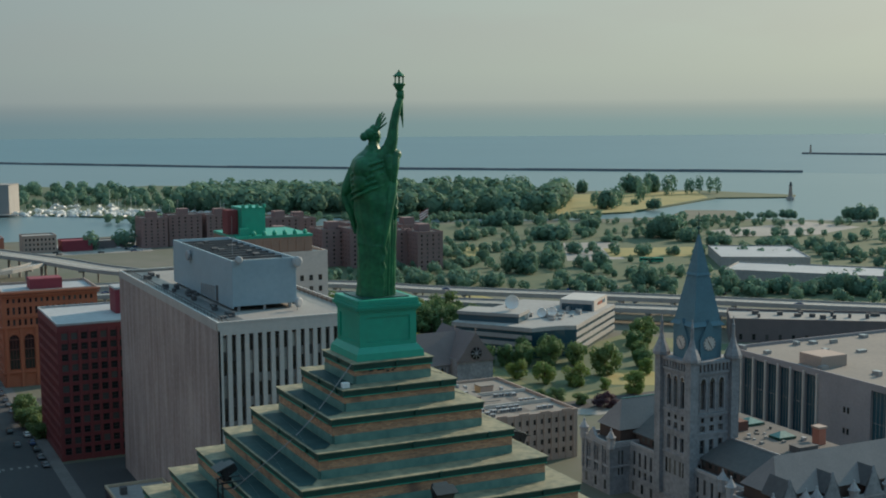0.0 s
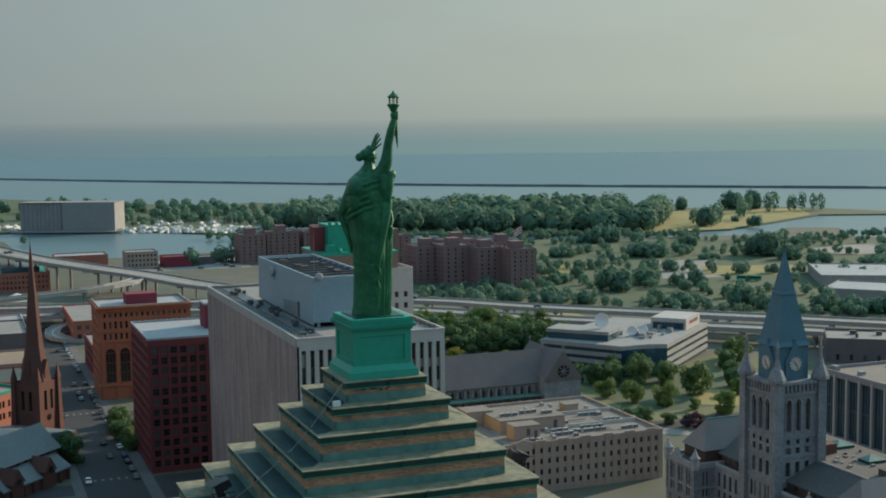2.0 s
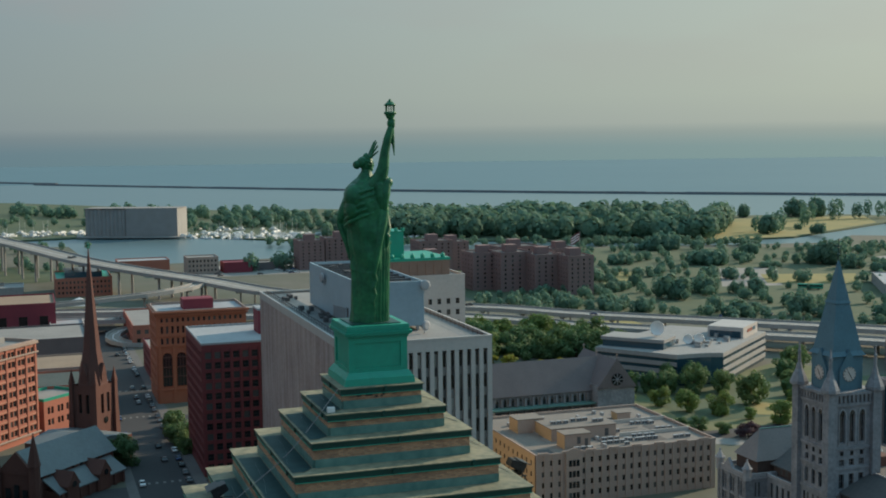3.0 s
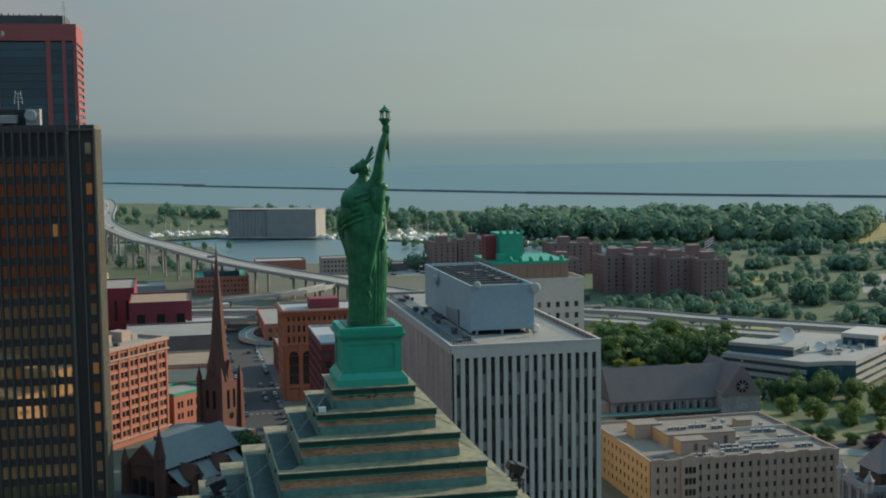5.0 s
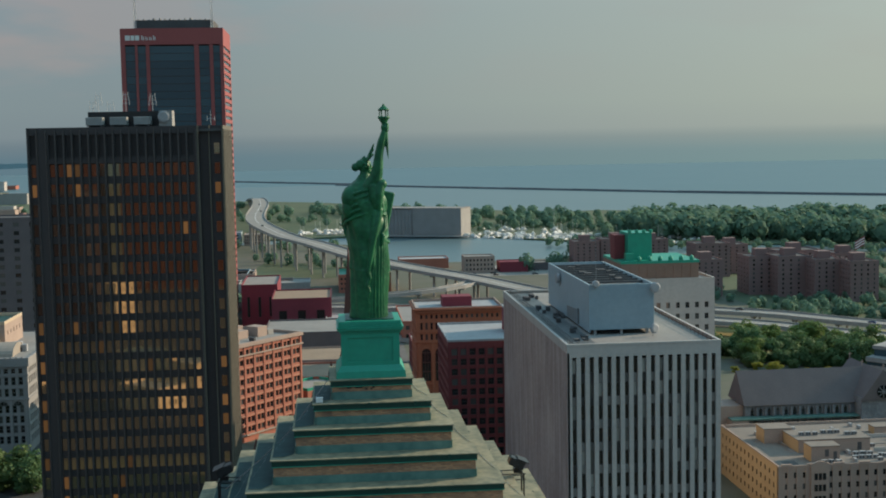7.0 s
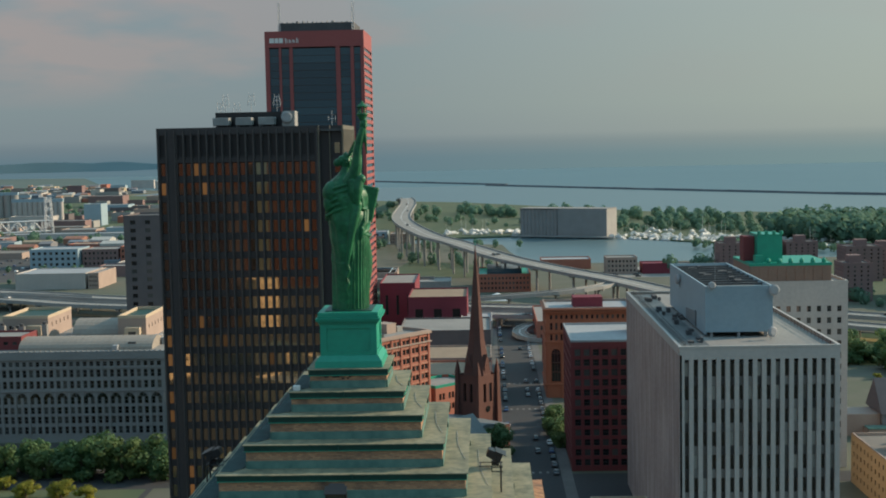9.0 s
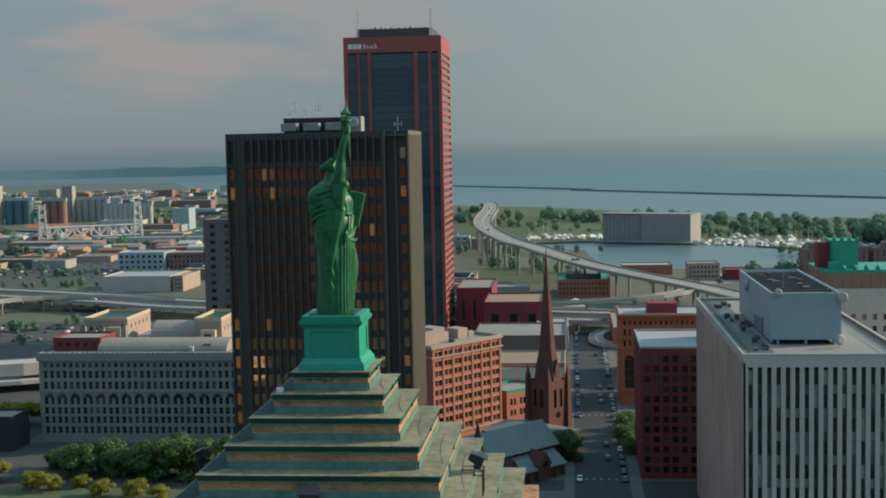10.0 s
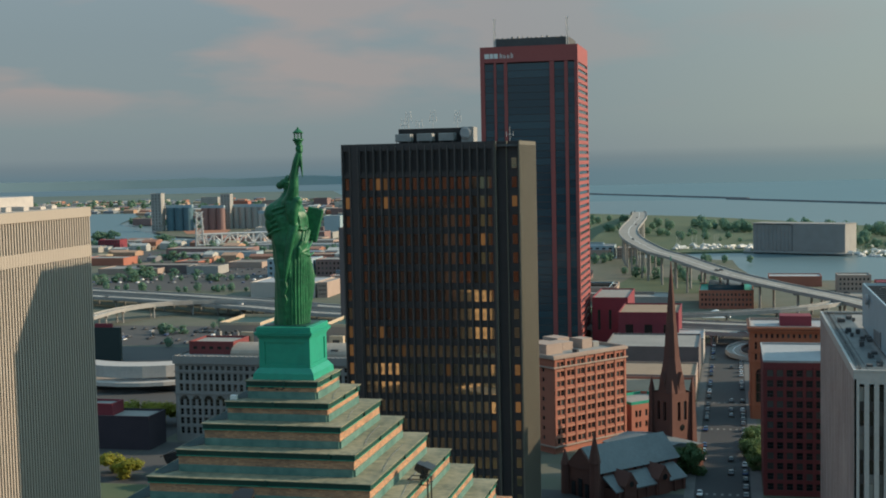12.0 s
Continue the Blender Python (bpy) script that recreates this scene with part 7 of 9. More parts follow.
# gothic church with a rose window
ch = thing("stone_church", (142.0, 362.0, 0), "grey stone gothic church with slate roof and rose window", "church")
bm = bmesh.new()
box(bm, 0, 0, 0, 44, 16, 8.2)
box(bm, 40, -6, 0, 55, 22, 10.5)
part("wall", bm, M["grey_stone"], ch)
bm = bmesh.new()
gable(bm, -0.8, -1.2, 46, 17.2, 8.0, 19.0, "x")
part("nave_roof", bm, M["slate_brown"], ch, "grey brown slate nave roof")
bm = bmesh.new()
gable(bm, 40.0, -6.5, 55.0, 22.5, 10.3, 19.8, "y")
part("transept_roof", bm, M["slate_brown"], ch)
bm = bmesh.new()
v = [bm.verts.new(p) for p in ((39.5, -6.7, 9.5), (55.5, -6.7, 9.5), (47.5, -6.7, 20.4))]
bm.faces.new(v)
w = [bm.verts.new(p) for p in ((39.5, -6.0, 9.5), (55.5, -6.0, 9.5), (47.5, -6.0, 20.4))]
for k in range(3):
    bm.faces.new((v[(k + 1) % 3], v[k], w[k], w[(k + 1) % 3]))
part("gable_wall", bm, M["slate_brown"], ch)
bm = bmesh.new()
tube(bm, (47.5, -6.72, 12.6), (47.5, -6.95, 12.6), 2.3, 2.3, 24)
rose = part("rose_window", bm, M["glass"], ch, "dark round rose window")
bm = bmesh.new()
for k in range(8):
    a = 2 * math.pi * k / 8
    tube(bm, (47.5, -7.0, 12.6), (47.5 + 2.2 * math.cos(a), -7.0, 12.6 + 2.2 * math.sin(a)), 0.14, n=4)
part("tracery", bm, M["grey_stone"], rose)
for i in range(12):
    bm = bmesh.new()
    x = 2.5 + i * 3.1
    box(bm, x - 0.55, -0.08, 3, x + 0.55, 0.0, 6.0)
    gable(bm, x - 0.55, -0.08, x + 0.55, 0.0, 6.0, 7.2, "y")
    part("lancet_window", bm, M["glass"], ch)
    bm = boxes((x + 1.2, -1.0, 0, x + 1.9, 0, 7.0))
    part("buttress", bm, M["grey_stone"], ch)
for x, y, z in ((47.5, -6.4, 20.2), (47.5, 22.4, 19.6), (46.0, 8, 19.2)):
    bm = bmesh.new()
    tube(bm, (x, y, z), (x, y, z + 2.2), 0.16, n=5)
    tube(bm, (x - 0.6, y, z + 1.5), (x + 0.6, y, z + 1.5), 0.13, n=5)
    part("cross", bm, M["tan_stone"], ch)
bm = boxes((-6, -4.5, 0, 0, 20, 3.6), (-16, 2, 0, -0.2, 14, 7.5))
part("side_aisle", bm, M["tan_stone"], ch)
part("aisle_roof", boxes((-6.2, -4.7, 3.6, 40, 0, 4.1)), M["flashing"], ch)

# striped offices with dishes on the roof
ob_ = thing("striped_offices", (253.3, 387.0, 0), "low office building with white and dark glass bands", "office building")
ob_.rotation_euler = (0, 0, radians(41.8))
foot = [(-8.5, 53), (-12.8, 15.4), (-8.2, 11.6), (-4.6, 8.2), (-2.0, 4.6), (0, 0), (63, 0), (63, 45), (20, 53)]
cx_, cy_ = 20, 28
for k in range(4):
    z = 0.2 + k * 3.2
    bm = bmesh.new()
    prism(bm, foot, z + 1.5, z + 3.2)
    part("pale_band", bm, M["concrete"], ob_)
    bm = bmesh.new()
    prism(bm, [(cx_ + (x - cx_) * 0.985, cy_ + (y - cy_) * 0.985) for x, y in foot], z, z + 1.5)
    part("window_band", bm, M["glass_blue"], ob_)
for (xa, ya), (xb, yb) in zip(foot[1:5], foot[2:6]):
    d = Vector((xb - xa, yb - ya, 0))
    o = Vector((d.y, -d.x, 0)).normalized() * -0.15
    if o.x > 0:
        o = -o
    bm = bmesh.new()
    prism(bm, [(xa + o.x, ya + o.y), (xb + o.x, yb + o.y), (xb - o.x, yb - o.y), (xa - o.x, ya - o.y)], 0.6, 11.4)
    part("curtain_glass", bm, M["glass_blue"], ob_, "tall dark curtain glass")
bm = bmesh.new()
prism(bm, [(cx_ + (x - cx_) * 0.99, cy_ + (y - cy_) * 0.99) for x, y in foot], 12.7, 13.1)
part("roof", bm, M["roof_tan"], ob_)
part("upper_storey", boxes((-3.6, 24.4, 13.0, 9.6, 51.6, 15.8)), M["glass_blue"], ob_)
part("upper_roof", boxes((-4.2, 24.0, 15.8, 10.2, 52.2, 17.2)), M["roof_tan"], ob_)
part("plant_house", boxes((38, 3, 13.0, 60, 19, 18.0)), M["white_stone"], ob_)
part("plant_glass", boxes((37.8, 4, 13.3, 38.05, 18, 16.2)), M["glass_blue"], ob_)
for i in range(10):
    x = 44 + i * 1.25
    part("sign_bar", boxes((x, 2.8, 15.2, x + 0.8, 3.0, 16.4 + 0.3 * (i % 2))), M["red_brick"] if i < 6 else M["slate"], ob_)
for i in range(34):
    x, y = random.uniform(6, 36), random.uniform(4, 40)
    if x < 12 and y > 22:
        continue
    part("roof_unit", boxes((x, y, 13.0, x + random.uniform(0.8, 3), y + random.uniform(0.8, 3), 13.6 + random.uniform(0.2, 1.4))), M["steel"], ob_)


def sat_dish(at, r, turn, tilt, label):
    root = thing("satellite_dish", at, label, "satellite dish", "dishes on the roof")
    bm = bmesh.new()
    n, m = 20, 5
    loops = []
    for j in range(1, m + 1):
        q = r * j / m
        loops.append([bm.verts.new((q * math.cos(2 * math.pi * i / n), -0.35 * (q * q) / (r * r) * r, q * math.sin(2 * math.pi * i / n))) for i in range(n)])
    c = bm.verts.new((0, 0, 0))
    for i in range(n):
        bm.faces.new((c, loops[0][i], loops[0][(i + 1) % n]))
    for a, b in zip(loops, loops[1:]):
        for i in range(n):
            bm.faces.new((a[i], b[i], b[(i + 1) % n], a[(i + 1) % n]))
    dish = part("dish", bm, M["white_paint"], root)
    dish.matrix_basis = Matrix.LocRotScale((0, 0, r * 1.15), Euler((radians(-tilt), 0, turn)), None)
    mod = dish.modifiers.new("thick", "SOLIDIFY")
    mod.thickness = 0.12
    bm = bmesh.new()
    tube(bm, (0, 0.2, 0), (0, 0.2, r * 1.1), 0.25, n=8)
    tube(bm, (-r * 0.4, 0.4, 0), (0, 0.2, r), 0.1, n=5)
    tube(bm, (r * 0.4, 0.4, 0), (0, 0.2, r), 0.1, n=5)
    part("stand", bm, M["steel"], root)
    return root


def on_offices(u, v, z):
    p = Matrix.Rotation(radians(41.8), 4, "Z") @ Vector((u, v, z))
    return (253.3 + p.x, 387.0 + p.y, p.z)


sat_dish(on_offices(5.5, 30.5, 17.2), 3.0, -0.5, 8, "large white satellite dish on the office roof")
sat_dish(on_offices(14.5, 20.0, 13.0), 2.0, -0.45, 10, "white satellite dish on the office roof")
sat_dish(on_offices(18.5, 16.5, 13.0), 2.0, -0.45, 10, "white satellite dish on the office roof")
sat_dish(on_offices(13.0, 26.5, 13.0), 1.5, -0.4, 12, "small white satellite dish on the office roof")

# long dark walled hall between the offices and the motorway
arena = building("market_hall", "long low hall with grey flat roof and dark wall", -36, -14, 36, 14, 10.5, "slate_brown", "roof_grey", {"s": (spans(2, 70, 12, 0.25), [(1.0, 3.6)])}, "hall", bars=0)
arena.matrix_basis = Matrix.LocRotScale(Vector((331 + 29.2 + 8.2, 384 - 21.2 + 11.3, 0)), Euler((0, 0, radians(-36))), None)
for i in range(12):
    x, y = random.uniform(-32, 30), random.uniform(-10, 9)
    part("roof_unit", boxes((x, y, 9.5, x + random.uniform(1, 4), y + 2, 11.0 + random.uniform(0, 0.8))), M["roof_dark"], arena)

# ---- brown church with the tall spire ----
sp_x, sp_y = 3.6, 372.0
pc = thing("brown_church", (sp_x, sp_y, 0), "dark brown sandstone church with a tall thin spire", "church")
bm = bmesh.new()
tw = 4.9
facade(bm, "s", (-tw, -tw), 2 * tw, 0, 22.0, [(2.6, 4.0), (5.6, 7.0)], [(12.5, 19.0)], 0.6)
facade(bm, "e", (tw, -tw), 2 * tw, 0, 22.0, [(2.6, 4.0), (5.6, 7.0)], [(12.5, 19.0)], 0.6)
facade(bm, "n", (tw, tw), 2 * tw, 0, 22.0, [], [], 0.6)
facade(bm, "w", (-tw, tw), 2 * tw, 0, 22.0, [(2.6, 4.0), (5.6, 7.0)], [(12.5, 19.0)], 0.6)
part("tower", bm, M["brown_stone"], pc)
for side, c in (("s", (-tw, -tw)), ("e", (tw, -tw)), ("w", (-tw, tw))):
    glaze(pc, side, c, [(2.6, 4.0), (5.6, 7.0)], [(12.5, 19.0)], 0.6, M["glass"], M["brown_stone"], name="louvre", bars=0, rail=True)
for x, y in ((-tw, -tw), (tw, -tw), (-tw, tw), (tw, tw)):
    bm = bmesh.new()
    taper(bm, x - 1.2, y - 1.2, x + 1.2, y + 1.2, 0, 12, 0.3)
    taper(bm, x - 0.85, y - 0.85, x + 0.85, y + 0.85, 12, 22.5, 0.2)
    pyramid(bm, x - 0.8, y - 0.8, x + 0.8, y + 0.8, 22.5, 27.5)
    part("buttress", bm, M["brown_stone"], pc)
bm = bmesh.new()
ring = 8
lo = [bm.verts.new((tw * 1.06 * math.cos(2 * math.pi * (i + 0.5) / ring), tw * 1.06 * math.sin(2 * math.pi * (i + 0.5) / ring), 21.5)) for i in range(ring)]
hi = [bm.verts.new((0.10 * math.cos(2 * math.pi * (i + 0.5) / ring), 0.10 * math.sin(2 * math.pi * (i + 0.5) / ring), 67.6)) for i in range(ring)]
mid = [bm.verts.new((2.9 * math.cos(2 * math.pi * (i + 0.5) / ring), 2.9 * math.sin(2 * math.pi * (i + 0.5) / ring), 34.0)) for i in range(ring)]
for a, b in ((lo, mid), (mid, hi)):
    for i in range(ring):
        bm.faces.new((a[i], a[(i + 1) % ring], b[(i + 1) % ring], b[i]))
bm.faces.new(lo[::-1])
bm.faces.new(hi)
part("spire", bm, M["brown_stone"], pc)
for side in "sewn":
    u, nn, turn = SIDES[side]
    bm = bmesh.new()
    box(bm, -1.1, -1.2, 21.5, 1.1, 1.6, 25.4)
    gable(bm, -1.3, -1.4, 1.3, 1.8, 25.4, 29.2, "y")
    ob = part("lucarne", bm, M["brown_stone"], pc)
    ob.matrix_basis = Matrix.LocRotScale(nn * 3.4, Euler((0, 0, turn)), None)
bm = bmesh.new()
tube(bm, (0, 0, 67.4), (0, 0, 69.2), 0.1, n=5)
tube(bm, (-0.5, 0, 68.6), (0.5, 0, 68.6), 0.09, n=5)
ball(bm, (0, 0, 67.6), 0.3, 1)
part("cross", bm, M["copper"], pc)
bm = bmesh.new()
tube(bm, (tw + 0.05, -0.1, 10.0), (tw + 0.12, -0.1, 10.0), 1.1, 1.1, 16)
part("round_window", bm, M["glass"], pc)
# nave, lower in front of the tower, with an aisle on its sunny side
bm = bmesh.new()
box(bm, 15.6, -62, 0, 29.6, -28, 8.8)
box(bm, 29.6, -59, 0, 35.0, -30, 4.0)
box(bm, -5, -28, 0, 19, -4.8, 7.6)
gable(bm, 15.6, -62.3, 29.6, -61.7, 8.8, 15.3, "y")
part("nave_wall", bm, M["brown_stone"], pc)
bm = bmesh.new()
gable(bm, 15.0, -61.6, 30.2, -27, 8.4, 15.4, "y")
gable(bm, -5.2, -28.2, 19.2, -5, 7.6, 9.4, "x")
part("nave_roof", bm, M["lead_roof"], pc, "blue grey weathered nave roof")
bm = bmesh.new()
lo, hi = [], []
for y in (-59.6, -29.4):
    lo.append(bm.verts.new((35.6, y, 3.7)))
    hi.append(bm.verts.new((29.6, y, 7.4)))
    lo.append(bm.verts.new((35.6, y, 3.3)))
    hi.append(bm.verts.new((29.6, y, 6.9)))
bm.faces.new((lo[0], lo[2], hi[2], hi[0]))
bm.faces.new((lo[1], hi[1], hi[3], lo[3]))
bm.faces.new((lo[0], lo[1], lo[3], lo[2]))
bm.faces.new((lo[0], hi[0], hi[1], lo[1]))
bm.faces.new((lo[2], lo[3], hi[3], hi[2]))
part("aisle_roof", bm, M["lead_roof"], pc)
for y in (-54, -40):
    bm = bmesh.new()
    box(bm, 30, y - 2.4, 0, 36.0, y + 2.4, 5.0)
    gable(bm, 28.8, y - 2.8, 36.4, y + 2.8, 5.0, 9.0, "x")
    part("gabled_bay", bm, M["brown_stone"], pc)
    bm = bmesh.new()
    tube(bm, (36.35, y, 5.4), (36.5, y, 5.4), 0.9, 0.9, 14)
    part("rose_window", bm, M["glass"], pc)
for i in range(9):
    part("clerestory_window", boxes((29.55, -60.5 + i * 3.4, 7.6, 29.68, -59.2 + i * 3.4, 8.4)), M["glass"], pc)
for i in range(8):
    part("wall_buttress", boxes((35.0, -58.6 + i * 3.9, 0, 35.8, -57.9 + i * 3.9, 3.4)), M["brown_stone"], pc)
bm = bmesh.new()
tube(bm, (29.6, -62.6, 0), (29.6, -62.6, 12.0), 1.7, 1.6, 8)
tube(bm, (29.6, -62.6, 12.0), (29.6, -62.6, 21.5), 1.9, 0.08, 8)
part("small_spire", bm, M["brown_stone"], pc)
bm = bmesh.new()
tube(bm, (15.8, -62.4, 0), (15.8, -62.4, 9.0), 1.4, 1.3, 8)
tube(bm, (15.8, -62.4, 9.0), (15.8, -62.4, 14.0), 1.5, 0.08, 8)
part("small_spire", bm, M["brown_stone"], pc)
for i in range(3):
    part("porch_arch", boxes((18.6 + i * 3.1, -62.45, 0.3, 20.4 + i * 3.1, -62.28, 4.6 + (1.2 if i == 1 else 0))), M["glass"], pc)
pc.rotation_euler = (0, 0, radians(-42))
# blocks between the church and the bridge
plain_block("crimson_block", "crimson ball park office block with grey roof", -53, 640, -33, 690, 25.0, "crimson", "roof_grey", ns=3, nr=1, share=0.25)
plain_block("crimson_block", "crimson building with dark glazed front", -34, 590, -3, 632, 22.8, "crimson", "brown_roof", ns=3, nr=1, share=0.42)
plain_block("grey_parking_block", "grey concrete parking block", -34, 516, 9, 560, 16.0, "slate_brown", "roof_grey", category="garage")
plain_block("tan_low_block", "low red brick building with tan gravel roof", -24, 419, 9, 451, 13.0, "red_brick", "brown_roof", category="building", ns=8, nr=2)
plain_block("tan_low_block", "low building with pale tan roof", -26, 466, 9, 500, 11.5, "tan_stone", "brown_roof", category="building")
plain_block("white_low_block", "low white building by the street", -6, 566, 10, 600, 13.0, "white_stone", "roof_white")
plain_block("brick_row", "old red brick row by the street", 33, 477, 54, 521, 13.0, "dark_red", "roof_grey", ns=6, nr=3, sides="sw")
plain_block("brick_row", "long low brick row by the ramps", 33, 576, 58, 640, 11.0, "red_brick", "roof_grey", ns=6, nr=2, sides="sw")
plain_block("red_roof_house", "red brick warehouse beside the ramps", 62, 478, 88, 506, 18.0, "red_brick", "roof_grey", ns=6, nr=3)
tq = plain_block("canal_block", "brick office block with green glass top floor", 2, 800, 38, 850, 12.5, "red_brick", "copper", ns=14, nr=3, sides="sew")
part("upper_storey", boxes((-12, -18, 12, 12, 18, 15.5)), M["glass_blue"], tq)
tent = thing("white_tent", (14, 735, 0), "small white peaked tent", "tent")
bm = bmesh.new()
pyramid(bm, -9, -7, 9, 7, 3, 7.5)
part("canopy", bm, M["white_paint"], tent)
bm = bmesh.new()
for x in (-8.5, 8.5):
    for y in (-6.5, 6.5):
        tube(bm, (x, y, 0), (x, y, 3), 0.12, n=5)
part("pole", bm, M["steel"], tent)
# the white warehouse's end is a tan block, sunlight put into its colour
for x0, y0, x1, y1, z, w, r, lb in ((100, 905, 124, 925, 13, "tan_stone", "roof_grey", "old waterfront brick block with tan side"), (128, 905, 150, 925, 8, "crimson", "crimson", "low red painted harbour shed"),
                                  (52, 950, 92, 975, 8, "red_brick", "roof_white", "low harbour building with pale roof"), (150, 915, 176, 930, 6, "slate_brown", "roof_grey", "low dark harbour shed"),
                                  (-150, 1240, -95, 1265, 13, "metal_grey", "roof_white", "pale blue harbour shed"), (-92, 1235, -74, 1262, 11, "tan_stone", "roof_white", "low tan painted harbour shed"),
                                  (-345, 860, -292, 905, 12, "white_stone", "roof_white", "long white low warehouse"), (-290, 860, -282, 905, 12, "tan_stone", "roof_grey", "sunlit end of the white warehouse"),
                                  (-395, 1028, -352, 1062, 17, "metal_grey", "roof_white", "grey blue flat-roofed office block"), (-350, 1034, -318, 1066, 16, "dark_brick", "roof_grey", "dark brick riverside warehouse block"),
                                  (-316, 1034, -290, 1070, 18, "red_brick", "roof_grey", "sunlit red brick warehouse block"), (-620, 1290, -520, 1330, 9, "dark_brick", "roof_grey", "long dark brick riverside shed"),
                                  (-760, 1390, -730, 1410, 14, "crimson", "roof_grey", "small crimson tower block"), (-560, 1400, -400, 1425, 6, "white_stone", "roof_white", "long pale shed roof"),
                                  (-470, 680, -400, 705, 11, "tan_stone", "roof_grey", "pale building beside the ramp")):
    plain_block("harbor_building", lb, x0, y0, x1, y1, z, w, r, ns=8 if z > 9 and "white low" not in lb else 0, nr=3 if z > 9 else 0)
# big grain store at the water
el = thing("grain_elevator", (44.0, 1322.0, 0), "huge windowless concrete grain elevator with ribbed silos", "grain elevator")
el.rotation_euler = (0, 0, radians(-24))
for i in range(10):
    bm = bmesh.new()
    tube(bm, (3.4 + i * 4.4, 4, 0), (3.4 + i * 4.4, 4, 29.5), 3.0, 3.0, 14)
    part("silo", bm, M["grey_terracotta"], el)
part("head_house", boxes((0.5, 6, 0, 46, 30, 30.2), (46, 0, 0, 101, 30, 30.0)), M["grey_terracotta"], el)
# end wall gets a paler slab: its sunlight is in the colour
part("end_wall", boxes((101, 0, 0, 101.6, 34, 30.4)), M["concrete"], el, "pale end wall, sunlight put into its colour")
part("roof", boxes((0, 0, 30.2, 102, 31, 30.8)), M["roof_grey"], el)
part("quay", boxes((-6, -8, 0, 112, -2, 1.2)), M["concrete"], el)
# far grain mills down the river
for x, y, w, d, h, m in ((-900, 1830, 18, 14, 62, "concrete"), (-800, 1880, 17, 14, 58, "concrete"), (-545, 1650, 24, 30, 30, "metal_grey")):
    plain_block("mill_tower", "tall concrete grain mill tower", x, y, x + w, y + d, h, m, ns=3, nr=12 if h > 50 else 0, share=0.3, category="grain mill")
for x, y, n, r, h, m, lb in ((-872, 1845, 3, 8, 38, "slate", "blue painted silos with pale tops"), (-818, 1860, 3, 7, 36, "dark_brick", "faded red painted concrete silo row"), (-790, 1895, 6, 6, 36, "concrete", "pale concrete silo row"),
                             (-652, 1680, 10, 3.8, 33, "white_stone", "white concrete grain silo row"), (-760, 1930, 4, 6, 30, "tan_stone", "tan concrete grain silo row")):
    root = thing("silo_row", (x, y, 0), lb, "silos")
    for i in range(n):
        bm = bmesh.new()
        tube(bm, (i * r * 1.9, 0, 0), (i * r * 1.9, 0, h), r, r, 16)
        part("silo", bm, M[m], root)
    part("conveyor_house", boxes((-r, -2.5, h, (n - 1) * r * 1.9 + r, 2.5, h + 4.5)), M["metal_grey"], root)
rb = random.Random(21)
KINDS = ("tan_stone", "red_brick", "white_stone", "slate_brown", "concrete", "metal_grey", "dark_brick")


def inside(x, y, outline):
    """Whether a place lies within an outline on the ground."""
    hit = False
    for (xa, ya), (xb, yb) in zip(outline, outline[1:] + outline[:1]):
        if (ya > y) != (yb > y) and x < (xb - xa) * (y - ya) / (yb - ya) + xa:
            hit = not hit
    return hit


def far_works(n, x0, x1, y0, y1, hs, label):
    for i in range(n):
        x, y = rb.uniform(x0, x1), rb.uniform(y0, y1)
        if -1250 < x < -690 and 1470 < y < 1810 or inside(x + 20, y + 10, RIVER) or inside(x - 10, y - 10, RIVER):
            continue
        w, d, h = rb.uniform(14, 64), rb.uniform(14, 44), rb.choice(hs)
        plain_block("far_building", label, x, y, x + w, y + d, h, rb.choice(KINDS), rb.choice(("roof_grey", "deck_gravel", "roof_tan")), category="far building", group="far works")


far_works(60, -700, -330, 1440, 1950, (5, 7, 9, 12, 16), "low flat-roofed works building by the river")
far_works(60, -1500, -600, 1850, 2500, (5, 7, 9, 12, 20), "low pale industrial shed in the distance")
far_works(40, -1900, -800, 2500, 3300, (6, 9, 14, 22), "far pale works building in the haze")
far_works(16, -700, -420, 1040, 1300, (4, 6, 8), "small low building beside the lots")
far_works(14, -320, -180, 920, 1080, (6, 9, 12), "low brick building beyond the motorway")
far_works(10, -300, -140, 1150, 1300, (6, 9, 12), "low brick works near the harbour")
far_works(10, -140, -50, 720, 1000, (6, 9), "low building near the bridge")
# housing blocks
for x, y, w, d, h in ((266, 724, 22, 24, 25), (280, 709, 22, 26, 26), (298, 694, 20, 28, 25), (314, 677, 18, 26, 25), (290, 738, 30, 24, 27), (230, 722, 18, 22, 24), (262, 830, 26, 24, 25),
                      (286, 850, 22, 24, 22), (330, 740, 20, 24, 24), (186, 900, 20, 22, 23), (208, 905, 26, 20, 24), (238, 905, 24, 20, 23)):
    hb = plain_block("apartment_block", "dark brown brick apartment block with small windows", x, y, x + w, y + d, h, "dark_brick", "roof_dark", ns=max(3, int(w / 4.5)), nr=8, share=0.26, category="apartment block", group="apartment blocks", sides="sw")
    part("lift_house", boxes((-4, -4, h - 0.6, 4, 4, h + 4.2)), M["dark_brick"], hb)
# low white terminal roofs
for x0, y0, x1, y1, z, turn in ((508.5, 577.0, 565.5, 648.0, 7.0, -31), (456.0, 498.0, 574.0, 541.0, 6.0, -50)):
    plain_block("white_roof_hall", "low hall with a broad white ribbed roof", x0, y0, x1, y1, z, "concrete", "roof_white", category="hall", turn=turn)


